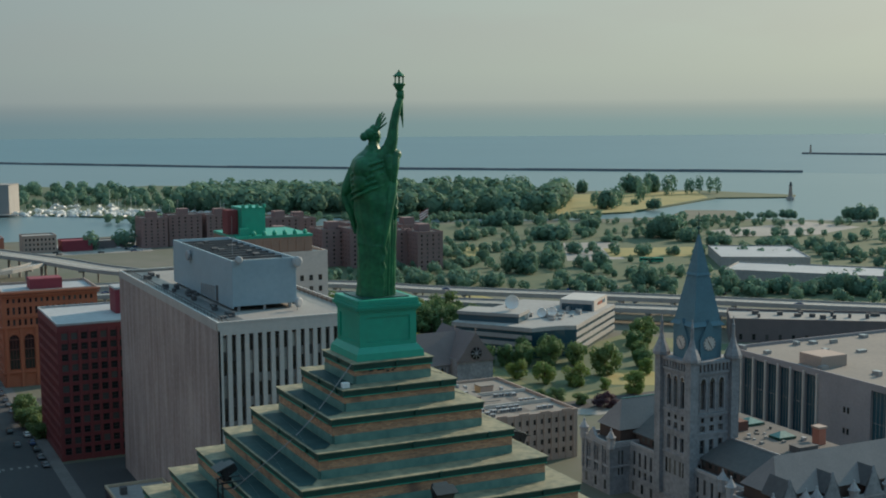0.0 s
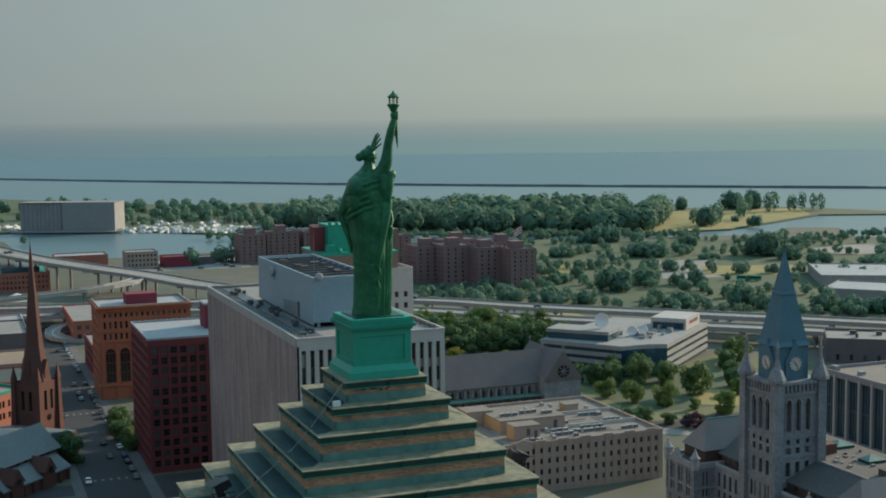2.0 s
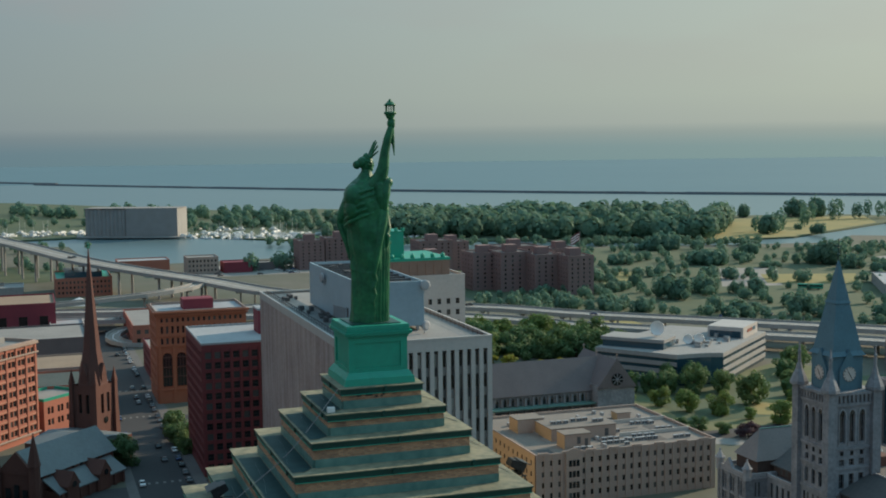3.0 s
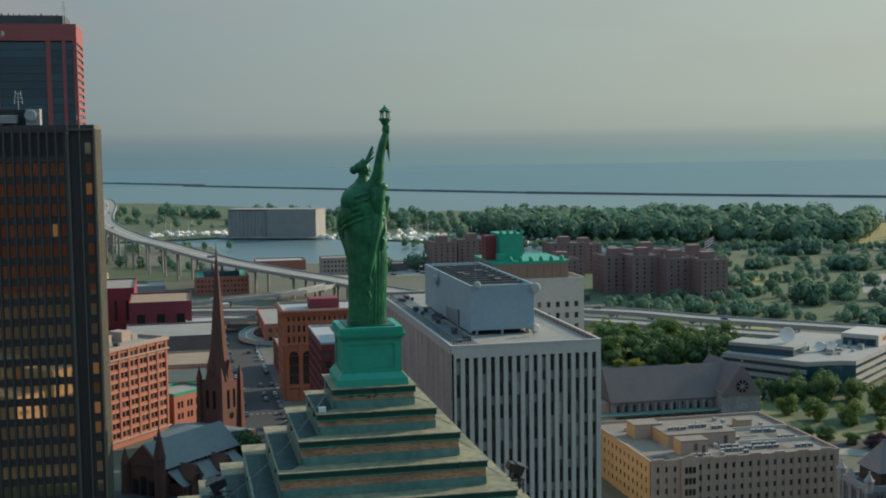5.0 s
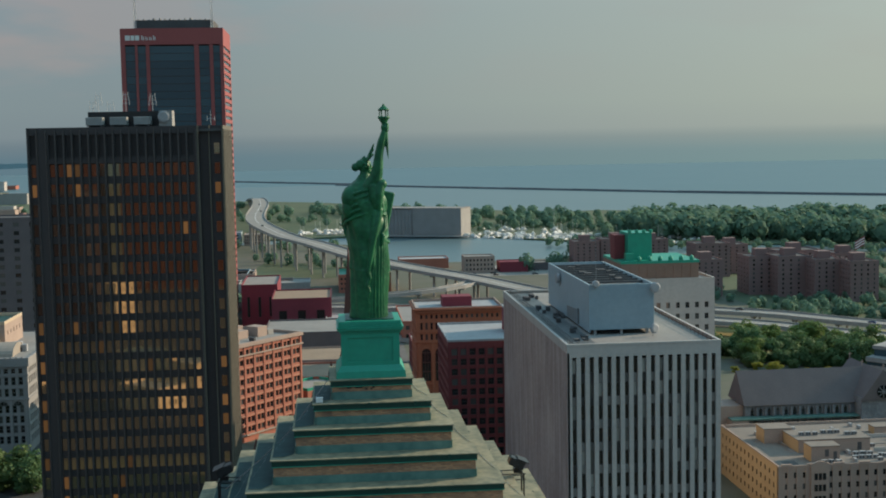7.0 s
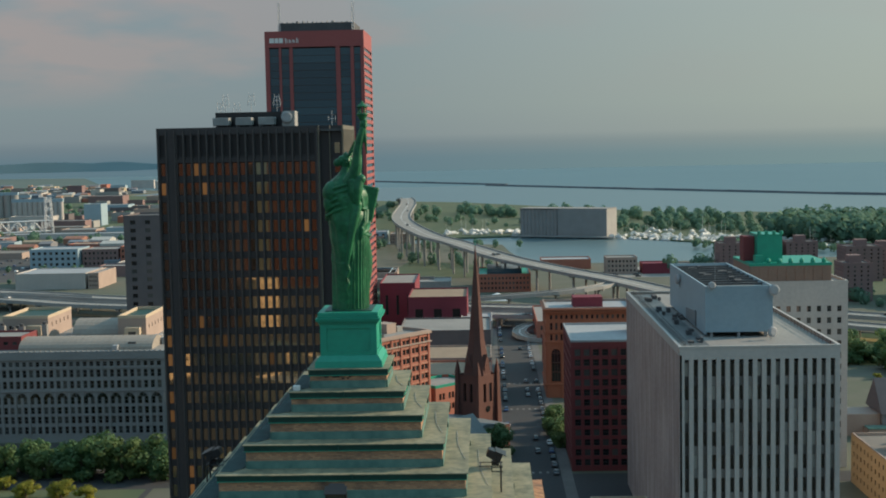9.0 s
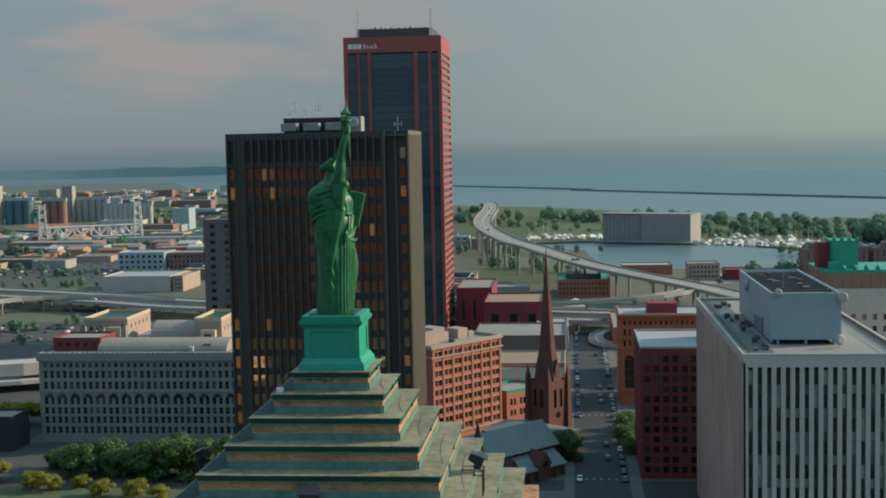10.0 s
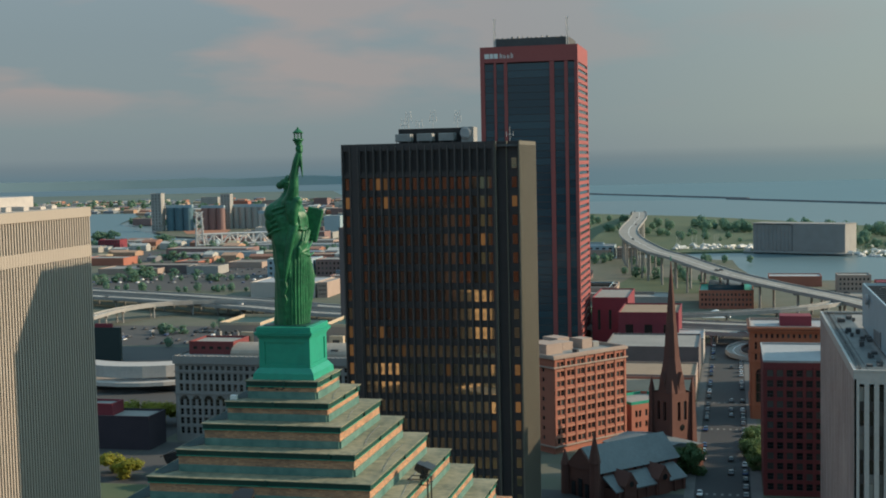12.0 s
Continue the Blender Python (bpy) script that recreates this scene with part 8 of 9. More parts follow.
# small far houses and sheds, too many to count
fh = random.Random(31)
hv, hf = [], []
for i in range(1500):
    y = 1010 + 2500 * fh.random() ** 1.5
    x = -y * fh.uniform(0.18, 0.66)
    if not (inside(x, y, LAND) or inside(x, y, FAR_TOWN)) or (y < 1400 and not fh.random() < 0.35) or (-720 < x < -340 and y < 1200) or inside(x, y, RIVER):
        continue
    w, d, h = fh.uniform(5, 16), fh.uniform(5, 14), fh.uniform(3, 8)
    n0 = len(hv)
    hv += [(x + a * w, y + b * d, z) for z in (0, h) for a, b in ((-1, -1), (1, -1), (1, 1), (-1, 1))] + [(x - w, y, h * 1.35), (x + w, y, h * 1.35)]
    hf += [tuple(n0 + q for q in f) for f in ((0, 1, 5, 4), (1, 2, 6, 5), (2, 3, 7, 6), (3, 0, 4, 7), (4, 5, 9, 8), (6, 7, 8, 9), (5, 6, 9), (7, 4, 8))]
fm = bpy.data.meshes.new("far_houses")
fm.from_pydata(hv, [], hf)
fm.materials.append(M["far_houses"])
tagged(new("far_houses", fm), "many small houses and sheds across the far town", "houses", kind="stuff")

# ---- raised roads ----
def smooth_line(pts, step=12.0):
    out = []
    P = [Vector(p) for p in pts]
    for i in range(len(P) - 1):
        p0, p1, p2, p3 = P[max(0, i - 1)], P[i], P[i + 1], P[min(len(P) - 1, i + 2)]
        n = max(2, int((p2 - p1).length / step))
        for k in range(n):
            t = k / n
            out.append(0.5 * ((2 * p1) + (p2 - p0) * t + (2 * p0 - 5 * p1 + 4 * p2 - p3) * t * t + (3 * p1 - p0 - 3 * p2 + p3) * t ** 3))
    out.append(P[-1])
    return out


def sweep(bm, line, profile, mi=0):
    """Draws a profile (across, up) along a line."""
    loops = []
    for i, p in enumerate(line):
        d = (line[min(i + 1, len(line) - 1)] - line[max(i - 1, 0)])
        s = Vector((d.y, -d.x, 0)).normalized()
        loops.append([bm.verts.new(p + s * a + Vector((0, 0, b))) for a, b in profile])
    n = len(profile)
    for a, b in zip(loops, loops[1:]):
        for k in range(n):
            bm.faces.new((a[k], a[(k + 1) % n], b[(k + 1) % n], b[k])).material_index = mi
    bm.faces.new(loops[0])
    bm.faces.new(loops[-1][::-1])


def viaduct(name, pts, width, label, gap=34.0, columns=2, ground=0.0, rail=0.9):
    root = thing(name, (0, 0, 0), label, "viaduct")
    line = smooth_line(pts)
    h = width / 2
    bm = bmesh.new()
    sweep(bm, line, [(-h, -1.1), (h, -1.1), (h, 0.0), (-h, 0.0)])
    bmesh.ops.recalc_face_normals(bm, faces=bm.faces)
    part("deck", bm, M["road_deck"], root)
    for s in (-1, 1):
        bm = bmesh.new()
        sweep(bm, line, [(s * h - 0.25, -1.3), (s * h + 0.25, -1.3), (s * h + 0.25, rail), (s * h - 0.25, rail)])
        bmesh.ops.recalc_face_normals(bm, faces=bm.faces)
        part("barrier", bm, M["concrete"], root, "pale concrete barrier")
    bm = bmesh.new()
    for s in (-0.02, 0.02) if width < 20 else (-0.3, 0.0, 0.3):
        sweep(bm, line, [(s * width - 0.1, 0.01), (s * width + 0.1, 0.01), (s * width + 0.1, 0.03), (s * width - 0.1, 0.03)])
    part("lane_line", bm, M["white_paint"], root)
    dist, last = 0.0, line[0]
    for i, p in enumerate(line[1:-1]):
        dist += (p - last).length
        last = p
        if dist > gap and p.z > 3:
            dist = 0
            d = line[i + 2] - line[i]
            s = Vector((d.y, -d.x, 0)).normalized()
            bm = bmesh.new()
            for k in range(columns):
                q = p + s * ((k - (columns - 1) / 2) * width * 0.6)
                tube(bm, (q.x, q.y, ground), (q.x, q.y, p.z - 2.0), 0.9 if p.z > 12 else 0.6, 0.8 if p.z > 12 else 0.55, 8)
            a, b = p - s * h * 0.95, p + s * h * 0.95
            t = d.normalized() * 0.8
            v = [bm.verts.new(c + Vector((0, 0, z))) for c, z in ((a - t, -2.4), (b - t, -2.4), (b + t, -2.4), (a + t, -2.4), (a - t, -1.0), (b - t, -1.0), (b + t, -1.0), (a + t, -1.0))]
            for f in ((3, 2, 1, 0), (4, 5, 6, 7), (0, 1, 5, 4), (1, 2, 6, 5), (2, 3, 7, 6), (3, 0, 4, 7)):
                bm.faces.new([v[j] for j in f])
            part("pier", bm, M["concrete"], root)
    return root, line


sky_road, sky_line = viaduct("skyway_bridge", [(-140, 2150, 6), (-110, 1800, 24), (-88, 1497, 30), (-78, 1212, 28), (-44, 1014, 26), (-18, 945, 24), (5, 879, 22), (26, 828, 20), (61, 778, 16.5),
                                       (93, 738, 13.5), (119, 695, 11), (150, 660, 9.5)], 19, "high curving concrete bridge road on tall piers", 27, 2)
loop_road, loop_line = viaduct("ramp_road", [(-70, 676, 9), (-6, 683, 10), (32, 693, 11), (65, 706, 12), (86, 730, 12.5), (93, 752, 13), (80, 770, 14.5), (58, 783, 16)], 8.5, "curving concrete ramp on piers", 26, 1)
hwy_a, hwy_line = viaduct("motorway_viaduct", [(640, 190, 8), (425, 388, 8), (355, 458, 8), (268, 540, 8), (225, 590, 8), (150, 632, 8), (34, 655, 8), (-3, 665, 8), (-100, 690, 8), (-230, 730, 8), (-290, 762, 8),
                                  (-388, 806, 8), (-466, 834, 8), (-800, 960, 8)], 15, "wide concrete motorway viaduct with barriers", 24, 2)
hwy_b, hwy_line2 = viaduct("motorway_viaduct", [(625, 168, 7), (408, 366, 7), (338, 434, 7), (252, 512, 7), (212, 560, 7), (140, 606, 7), (30, 632, 7), (-8, 642, 7), (-106, 668, 7), (-238, 708, 7), (-300, 740, 7),
                                   (-398, 784, 7), (-476, 812, 7), (-810, 938, 7)], 15, "wide concrete motorway viaduct with barriers", 24, 2)
ramp_l, ramp_line = viaduct("ramp_road", [(-385, 600, 4), (-376, 662, 9), (-377, 704, 9), (-367, 732, 9), (-345, 750, 9), (-310, 757, 8.6), (-250, 735, 8)], 8, "pale curving concrete ramp on columns", 18, 2)
low_loop, low_line = viaduct("ramp_road", [(60, 600, 6.5), (36, 612, 5), (25, 600, 3.5), (26, 585, 2.4), (36, 578, 1.5), (48, 584, 1.2)], 7, "low pale looping ramp", 40, 1)

# truss bridge over the river
tb = thing("truss_bridge", (-585, 1450, 0), "grey steel truss bridge over the river", "bridge")
tb.rotation_euler = (0, 0, radians(30))
for y in (-4, 4):
    bm = bmesh.new()
    for i in range(12):
        x0, x1 = -60 + i * 10, -50 + i * 10
        tube(bm, (x0, y, 5), (x1, y, 5), 0.8, n=4)
        tube(bm, (x0, y, 18), (x1, y, 18), 0.8, n=4)
        tube(bm, (x0, y, 5 if i % 2 else 18), (x1, y, 18 if i % 2 else 5), 0.6, n=4)
        tube(bm, (x0, y, 5), (x0, y, 18), 0.5, n=4)
    part("truss", bm, M["pale_metal"], tb)
part("deck", boxes((-62, -4, 4.0, 62, 4, 5)), M["road_deck"], tb)
for x in (-58, 58):
    bm = bmesh.new()
    for y in (-4, 4):
        for o in (-5, 5):
            tube(bm, (x + o, y, 0), (x + o * 0.6, y, 46), 0.9, 0.6, 6)
            for z in (8, 18, 28, 38):
                tube(bm, (x - o, y, z), (x + o, y, z + 9), 0.4, n=4)
    for z in (10, 20, 30, 40, 46):
        tube(bm, (x, -4, z), (x, 4, z), 0.6, n=4)
    part("lift_tower", bm, M["pale_metal"], tb)

# ---- trees ----
def crown_mesh(name, material, seed, lobes=17, leaves=170, size=0.052, tall=1.0, spread=1.0):
    """A crown about 1 high on a stem at the origin: lobes of small leaf clumps, uneven, with gaps."""
    rnd = random.Random(seed)
    verts, faces = [], []
    for i in range(lobes):
        a = rnd.uniform(0, 2 * math.pi)
        h = rnd.uniform(0.2, 0.86) * tall
        rr = spread * 0.30 * math.sin(math.pi * min(1, max(0.12, (h / tall - 0.04) / 0.96))) * rnd.uniform(0.5, 1.15)
        c = Vector((rr * math.cos(a), rr * math.sin(a), h)) if i else Vector((0, 0, 0.62 * tall))
        lr = rnd.uniform(0.12, 0.2) * (1.25 if i == 0 else 1)
        for k in range(leaves):
            d = Vector((rnd.gauss(0, 1), rnd.gauss(0, 1), rnd.gauss(0, 0.8))).normalized() * lr * rnd.uniform(0.62, 1.1)
            p = c + d
            n = (d.normalized() + Vector((rnd.uniform(-0.6, 0.6), rnd.uniform(-0.6, 0.6), rnd.uniform(-0.2, 0.7)))).normalized()
            s = n.cross(Vector((0, 0, 1)) if abs(n.z) < 0.9 else Vector((1, 0, 0))).normalized()
            t = n.cross(s)
            q = size * rnd.uniform(0.55, 1.2)
            f = len(verts)
            verts += [tuple(p + s * q * 0.5 - t * q * 0.4), tuple(p + s * q * 0.15 + t * q * 0.6), tuple(p - s * q * 0.55 + t * q * 0.3), tuple(p - s * q * 0.3 - t * q * 0.55)]
            faces.append((f, f + 1, f + 2, f + 3))
    me = bpy.data.meshes.new(name)
    me.from_pydata(verts, [], faces)
    me.materials.append(material)
    return me


def trunk_mesh(seed):
    rnd = random.Random(seed)
    bm = bmesh.new()
    tube(bm, (0, 0, -0.02), (0.01, 0.0, 0.4), 0.028, 0.018, 7)
    for i in range(5):
        a = 2 * math.pi * i / 5 + rnd.uniform(-0.4, 0.4)
        tube(bm, (0.01, 0, rnd.uniform(0.26, 0.4)), (0.2 * math.cos(a), 0.2 * math.sin(a), rnd.uniform(0.55, 0.75)), 0.013, 0.004, 5)
    me = bpy.data.meshes.new("trunk")
    bm.to_mesh(me)
    bm.free()
    me.materials.append(M["bark"])
    return me


CROWNS = [crown_mesh("crown", M["leaf"], 30 + i, spread=1.0 + 0.2 * (i % 3)) for i in range(5)]
CROWNS_Y = [crown_mesh("crown", M["leaf_yellow"], 50 + i, spread=1.25) for i in range(2)]
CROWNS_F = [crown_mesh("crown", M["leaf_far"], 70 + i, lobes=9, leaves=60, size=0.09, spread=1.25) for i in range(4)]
CROWNS_B = [crown_mesh("crown", M["leaf_bright"], 60 + i, spread=1.2, lobes=20) for i in range(3)]
CROWNS_P = [crown_mesh("crown", M["leaf_plum"], 66, spread=1.2)]
TRUNKS = [trunk_mesh(80 + i) for i in range(3)]
rt_ = random.Random(6)


def tree(x, y, h, wide=1.0, kind="leaf", label="", group=""):
    crowns = {"leaf": CROWNS, "yellow": CROWNS_Y, "far": CROWNS_F, "bright": CROWNS_B, "plum": CROWNS_P}[kind]
    root = thing("tree", (x, y, 0), label or "leafy green street tree", "tree", group)
    root.rotation_euler = (0, 0, rt_.uniform(0, 6.28))
    for name, me in (("trunk", rt_.choice(TRUNKS)), ("crown", rt_.choice(crowns))):
        ob = new(name, me)
        ob.parent = root
        ob.scale = (h * wide, h * wide, h)
        if name == "crown":
            ob.location = (0, 0, -0.09 * h)
    return root


# round the striped offices and along the motorway bank
for x, y, h, w in ((217, 383, 13, 1.0), (223, 379, 15, 1.0), (228, 387, 15, 1.0), (233, 375, 15, 1.0), (238, 383, 15, 1.0), (243, 371, 14, 1.0), (248, 378, 13, 1.0), (212, 388, 11, 1.0),
                   (266, 357, 12, 1.2), (285, 392, 13, 1.2), (296, 400, 14, 1.2), (303, 410, 14, 1.2), (276, 374, 11, 1.2), (188, 392, 9, 1.1)):
    tree(x, y, 0.85 * h, 0.85 * w, label="dense dark green tree against the offices")
tree(243, 350, 15.5, 0.95, label="big round dark green tree on the lawn")
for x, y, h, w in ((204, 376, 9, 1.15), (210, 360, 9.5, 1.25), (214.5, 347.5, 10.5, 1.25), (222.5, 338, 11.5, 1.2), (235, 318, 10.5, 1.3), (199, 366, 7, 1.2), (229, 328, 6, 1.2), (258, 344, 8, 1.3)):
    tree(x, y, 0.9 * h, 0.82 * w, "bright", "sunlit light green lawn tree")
for x, y, h in ((198.4, 324.4, 5.2), (203.5, 320.3, 5.6), (208.5, 312.8, 5.6), (193, 330, 5)):
    tree(x, y, h, 1.3, label="small dark green street tree", group="small street trees")
tree(213, 303.8, 6.5, 1.4, "plum", "small dark plum-leaved street tree")
tree(216, 306, 5.0, 1.4, "plum", "small dark plum-leaved street tree")
for i in range(64):
    t = rt_.random()
    x, y = 170 + 92 * t + rt_.uniform(-6, 6), 524 - 38 * t + rt_.uniform(-42, 22)
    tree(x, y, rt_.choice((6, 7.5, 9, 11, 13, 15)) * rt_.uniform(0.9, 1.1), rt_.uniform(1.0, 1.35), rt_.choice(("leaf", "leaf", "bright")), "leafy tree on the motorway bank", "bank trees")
for i in range(7):
    tree(176 + i * 7 + rt_.uniform(-4, 4), 470 - i * 7 + rt_.uniform(-5, 5), rt_.uniform(3, 6), 1.5, "yellow", "low yellowing shrub on the bank", "bank shrubs")
for x, y, h in ((-521, 981, 10), (-513, 992, 11), (-506, 985, 9), (-513, 1025, 10), (-505, 1012, 9), (-491, 1036, 9), (-468, 1036, 9), (-428, 992, 9), (-438, 998, 7), (-524, 955, 11), (-532, 1054, 12),
                (-540, 1040, 11), (-522, 1046, 10), (-885, 1617, 16), (-872, 1610, 18), (-861, 1614, 17), (-850, 1606, 15), (-742, 1541, 16), (-730, 1530, 15), (-750, 1552, 14), (-600, 1235, 11), (-588, 1240, 12), (-575, 1236, 11),
                (-562, 1244, 10), (-316, 651, 7), (-309, 654, 6)):
    tree(x, y, h, 1.5, "far", "dark green tree among the far lots", "far trees")
for x, y, h in ((31.0, 368.0, 9.5), (31.2, 379.0, 9.0), (30.8, 362.5, 7.0), (31.0, 390.0, 8.0)):
    tree(x, y, h, 1.25, label="dark green street tree beside the red block", group="small street trees")
# park trees in front of the grey block
for x, y, h, w in ((-152, 326, 11, 1.1), (-146, 320, 12.5, 1.15), (-140, 326, 14, 1.1), (-134, 319, 11.5, 1.2), (-127, 325, 13, 1.15), (-121, 318, 14.5, 1.15), (-115, 324, 15.5, 1.2), (-108, 318, 15, 1.2),
                   (-101, 323, 14.5, 1.15), (-95, 318, 13, 1.1), (-158, 330, 9, 1.2)):
    tree(x, y, h, w, label="dense dark green park tree")
for x, y, h in ((-156, 304, 6.5), (-149, 302, 6.0), (-131, 297, 5.6), (-120, 296, 6.2), (-112, 294, 5.0), (-141, 306, 4.5), (-172, 312, 8), (-181, 318, 8)):
    tree(x, y, h, 1.5, "yellow", "small yellowing park tree", "yellow park trees")
for x, y, h in ((-214, 395, 11), (-206, 398, 10), (-198, 394, 11), (-191, 398, 10)):
    tree(x, y, h, 1.4, "yellow", "sunlit yellow green tree behind the shed")
# street trees
for x, y, h in ((31.5, 352, 6), (31.5, 364, 6), (10.5, 345, 11), (9.5, 352, 10)):
    tree(x, y, h, 1.3, label="green street tree by the sidewalk", group="street trees")
# scattered trees across the flats towards the lake
FAR_TREES = []


def along(n, a, b, side, hs, label="dark green tree by the motorway", wide=1.4):
    """Far trees along a line: places, heights and widths, built together below."""
    for i in range(n):
        t = (i + rt_.random()) / n
        FAR_TREES.append((a[0] + (b[0] - a[0]) * t + rt_.uniform(-side, side), a[1] + (b[1] - a[1]) * t + rt_.uniform(-side, side), rt_.uniform(*hs), wide))


# groves and hedges on the flats: centre, half width, height
GROVES = [(290, 627, 11, 8), (310, 608, 11, 9), (322, 592, 9, 8), (364, 635, 11, 16), (399, 657, 11, 13), (360, 572, 6, 9), (415, 644, 6, 8), (428, 637, 9, 10),
          (367, 556, 12, 8), (407, 591, 3, 5), (396, 544, 9, 12), (404, 531, 8, 8), (376, 704, 5, 8), (489, 806, 17, 12), (523, 770, 10, 5), (577, 772, 15, 19)]
GROVES_EAST = [(576, 740, 11, 11), (566, 866, 9, 9), (432, 838, 13, 9), (460, 650, 3, 5), (470, 640, 3, 4), (511, 670, 4, 6), (430, 509, 10, 12), (439, 495, 9, 8),
               (453, 488, 10, 10), (462, 475, 8, 8), (481, 473, 12, 12), (490, 460, 12, 10), (616, 687, 17, 7), (625, 654, 8, 9), (605, 613, 9, 10), (589, 574, 5, 4)]
GROVES_SHORE = [(589, 552, 5, 7), (828, 817, 17, 14), (785, 865, 10, 8), (770, 874, 9, 7), (760, 893, 6, 5), (581, 707, 11, 8), (697, 1042, 8, 21), (811, 1270, 8, 16),
                (792, 1282, 9, 9), (869, 1251, 13, 21), (890, 1237, 11, 24), (739, 1017, 7, 11), (757, 1076, 5, 7), (518, 934, 18, 15)]
for x, y, r, h in GROVES + GROVES_EAST + GROVES_SHORE:
    n = 2 + int(r * 1.3)
    for i in range(n):
        a, q = rt_.uniform(0, 6.28), (r * rt_.random() ** 0.5 * 0.8 if i else 0.0)
        hh = h * (1.1 if i == 0 else rt_.uniform(0.5, 1.05))
        FAR_TREES.append((x + q * math.cos(a) * 1.1, y + q * math.sin(a), hh, min(2.0, max(1.0, 1.1 * r / h))))
along(36, (250, 650), (480, 430), 5, (4, 8), wide=1.6)
along(26, (430, 510), (620, 360), 5, (5, 9), wide=1.5)
along(24, (420, 860), (640, 800), 14, (4, 8), wide=1.6)
along(24, (560, 900), (760, 880), 12, (3, 7), wide=1.6)
along(20, (700, 640), (900, 560), 14, (4, 9), wide=1.5)
along(18, (340, 760), (450, 770), 16, (4, 8), wide=1.5)
along(30, (330, 690), (470, 560), 10, (4, 8), wide=1.7)
along(34, (440, 720), (640, 590), 8, (4, 9), wide=1.6)
along(36, (460, 830), (700, 720), 10, (4, 9), wide=1.7)
along(30, (600, 860), (840, 760), 12, (4, 8), wide=1.6)
along(30, (320, 960), (560, 930), 12, (4, 9), wide=1.6)
along(26, (290, 860), (430, 900), 14, (5, 10), wide=1.6)
along(16, (270, 685), (350, 678), 4, (4, 8), wide=1.5)
along(14, (362, 690), (366, 760), 4, (4, 9), wide=1.5)
along(22, (235, 700), (262, 820), 10, (5, 10), wide=1.6)
along(26, (240, 660), (340, 650), 10, (4, 8), wide=1.6)
along(22, (400, 760), (470, 720), 10, (4, 8), wide=1.6)
along(24, (520, 640), (640, 560), 8, (4, 8), wide=1.6)
along(24, (640, 860), (740, 850), 10, (3, 7), wide=1.6)
along(8, (150, 890), (250, 960), 16, (10, 18), "dark green tree near the harbour")
along(6, (200, 985), (240, 975), 6, (16, 22), "big dark tree near the harbour")
along(10, (-60, 1060), (20, 960), 20, (6, 11), "tree near the bridge")
along(14, (-100, 1180), (40, 1160), 30, (6, 12), "tree near the bridge")
along(26, (-640, 985), (-330, 1000), 5, (4, 7), "small tree by the parking lots")
along(30, (-760, 1185), (-400, 1190), 5, (4, 8), "small tree by the parking lots")
along(60, (-1000, 1460), (-420, 1360), 40, (6, 12), "tree by the river")
along(18, (-500, 905), (-350, 900), 8, (4, 8))
along(12, (-420, 640), (-180, 640), 50, (4, 8))
along(24, (-420, 1110), (-160, 1180), 40, (4, 9))
along(20, (-140, 760), (-40, 720), 20, (5, 9), "small tree under the motorway")
for i in range(420):
    x, y = rt_.uniform(250, 860), rt_.uniform(400, 960)
    if x * 0.72 + y < 740 or noise.noise(Vector((x * 0.012, y * 0.012, 4.0))) < 0.02 or x * 0.85 + y > 1480:
        continue
    if (385 < x < 425 and 700 < y < 800) or (455 < x < 565 and 640 < y < 745) or (615 < x < 790 and 720 < y < 840):
        continue
    FAR_TREES.append((x, y, rt_.uniform(4, 10), rt_.uniform(1.2, 1.9)))
# trees on the spit
along(60, (60, 1480), (330, 1420), 50, (9, 18), "tall tree on the spit", 1.5)
along(70, (-60, 1800), (300, 1560), 50, (9, 17), "tall tree on the spit", 1.6)
along(40, (-240, 1900), (20, 1500), 40, (5, 11), "scrub on the spit", 1.7)
along(40, (360, 1330), (120, 1400), 30, (5, 12), "scrub on the spit", 1.6)
along(10, (840, 1190), (960, 1180), 10, (18, 26), "tall slim tree by the lake", 0.8)
along(4, (700, 1060), (790, 1120), 20, (16, 24), "tree on the meadow", 1.0)


def clumps(verts, faces, rnd, p, h, w, n, i):
    """One far crown: leaf clumps over an uneven rounded form, and a stem."""
    for j in range(n):
        d = Vector((rnd.gauss(0, 1), rnd.gauss(0, 1), rnd.gauss(0, 1))).normalized()
        lump = 0.86 + 0.50 * noise.noise(Vector((d.x * 1.9 + i * 3.1, d.y * 1.9, d.z * 1.9)))
        c = p + Vector((d.x * w * lump, d.y * w * lump, h * max(0.06, 0.5 + 0.5 * d.z * lump)))
        s = min(h, 2.2 * w) * rnd.uniform(0.05, 0.095)
        u = d.cross(Vector((0.1, 0.2, 1))).normalized() * s
        v = d.cross(u).normalized() * s
        e = Vector((rnd.uniform(-1, 1), rnd.uniform(-1, 1), rnd.uniform(-1, 1))) * s * 0.6
        f = len(verts)
        verts += [tuple(c - u - v * 0.6), tuple(c + u * 0.8 - v + e), tuple(c + u + v * 0.9), tuple(c - u * 0.9 + v - e)]
        faces.append((f, f + 1, f + 2, f + 3))
    f = len(verts)
    q = h * 0.02
    verts += [tuple(p + Vector(o)) for o in ((-q, 0, 0), (q, 0, 0), (q, 0, h * 0.5), (-q, 0, h * 0.5))]
    faces.append((f, f + 1, f + 2, f + 3))


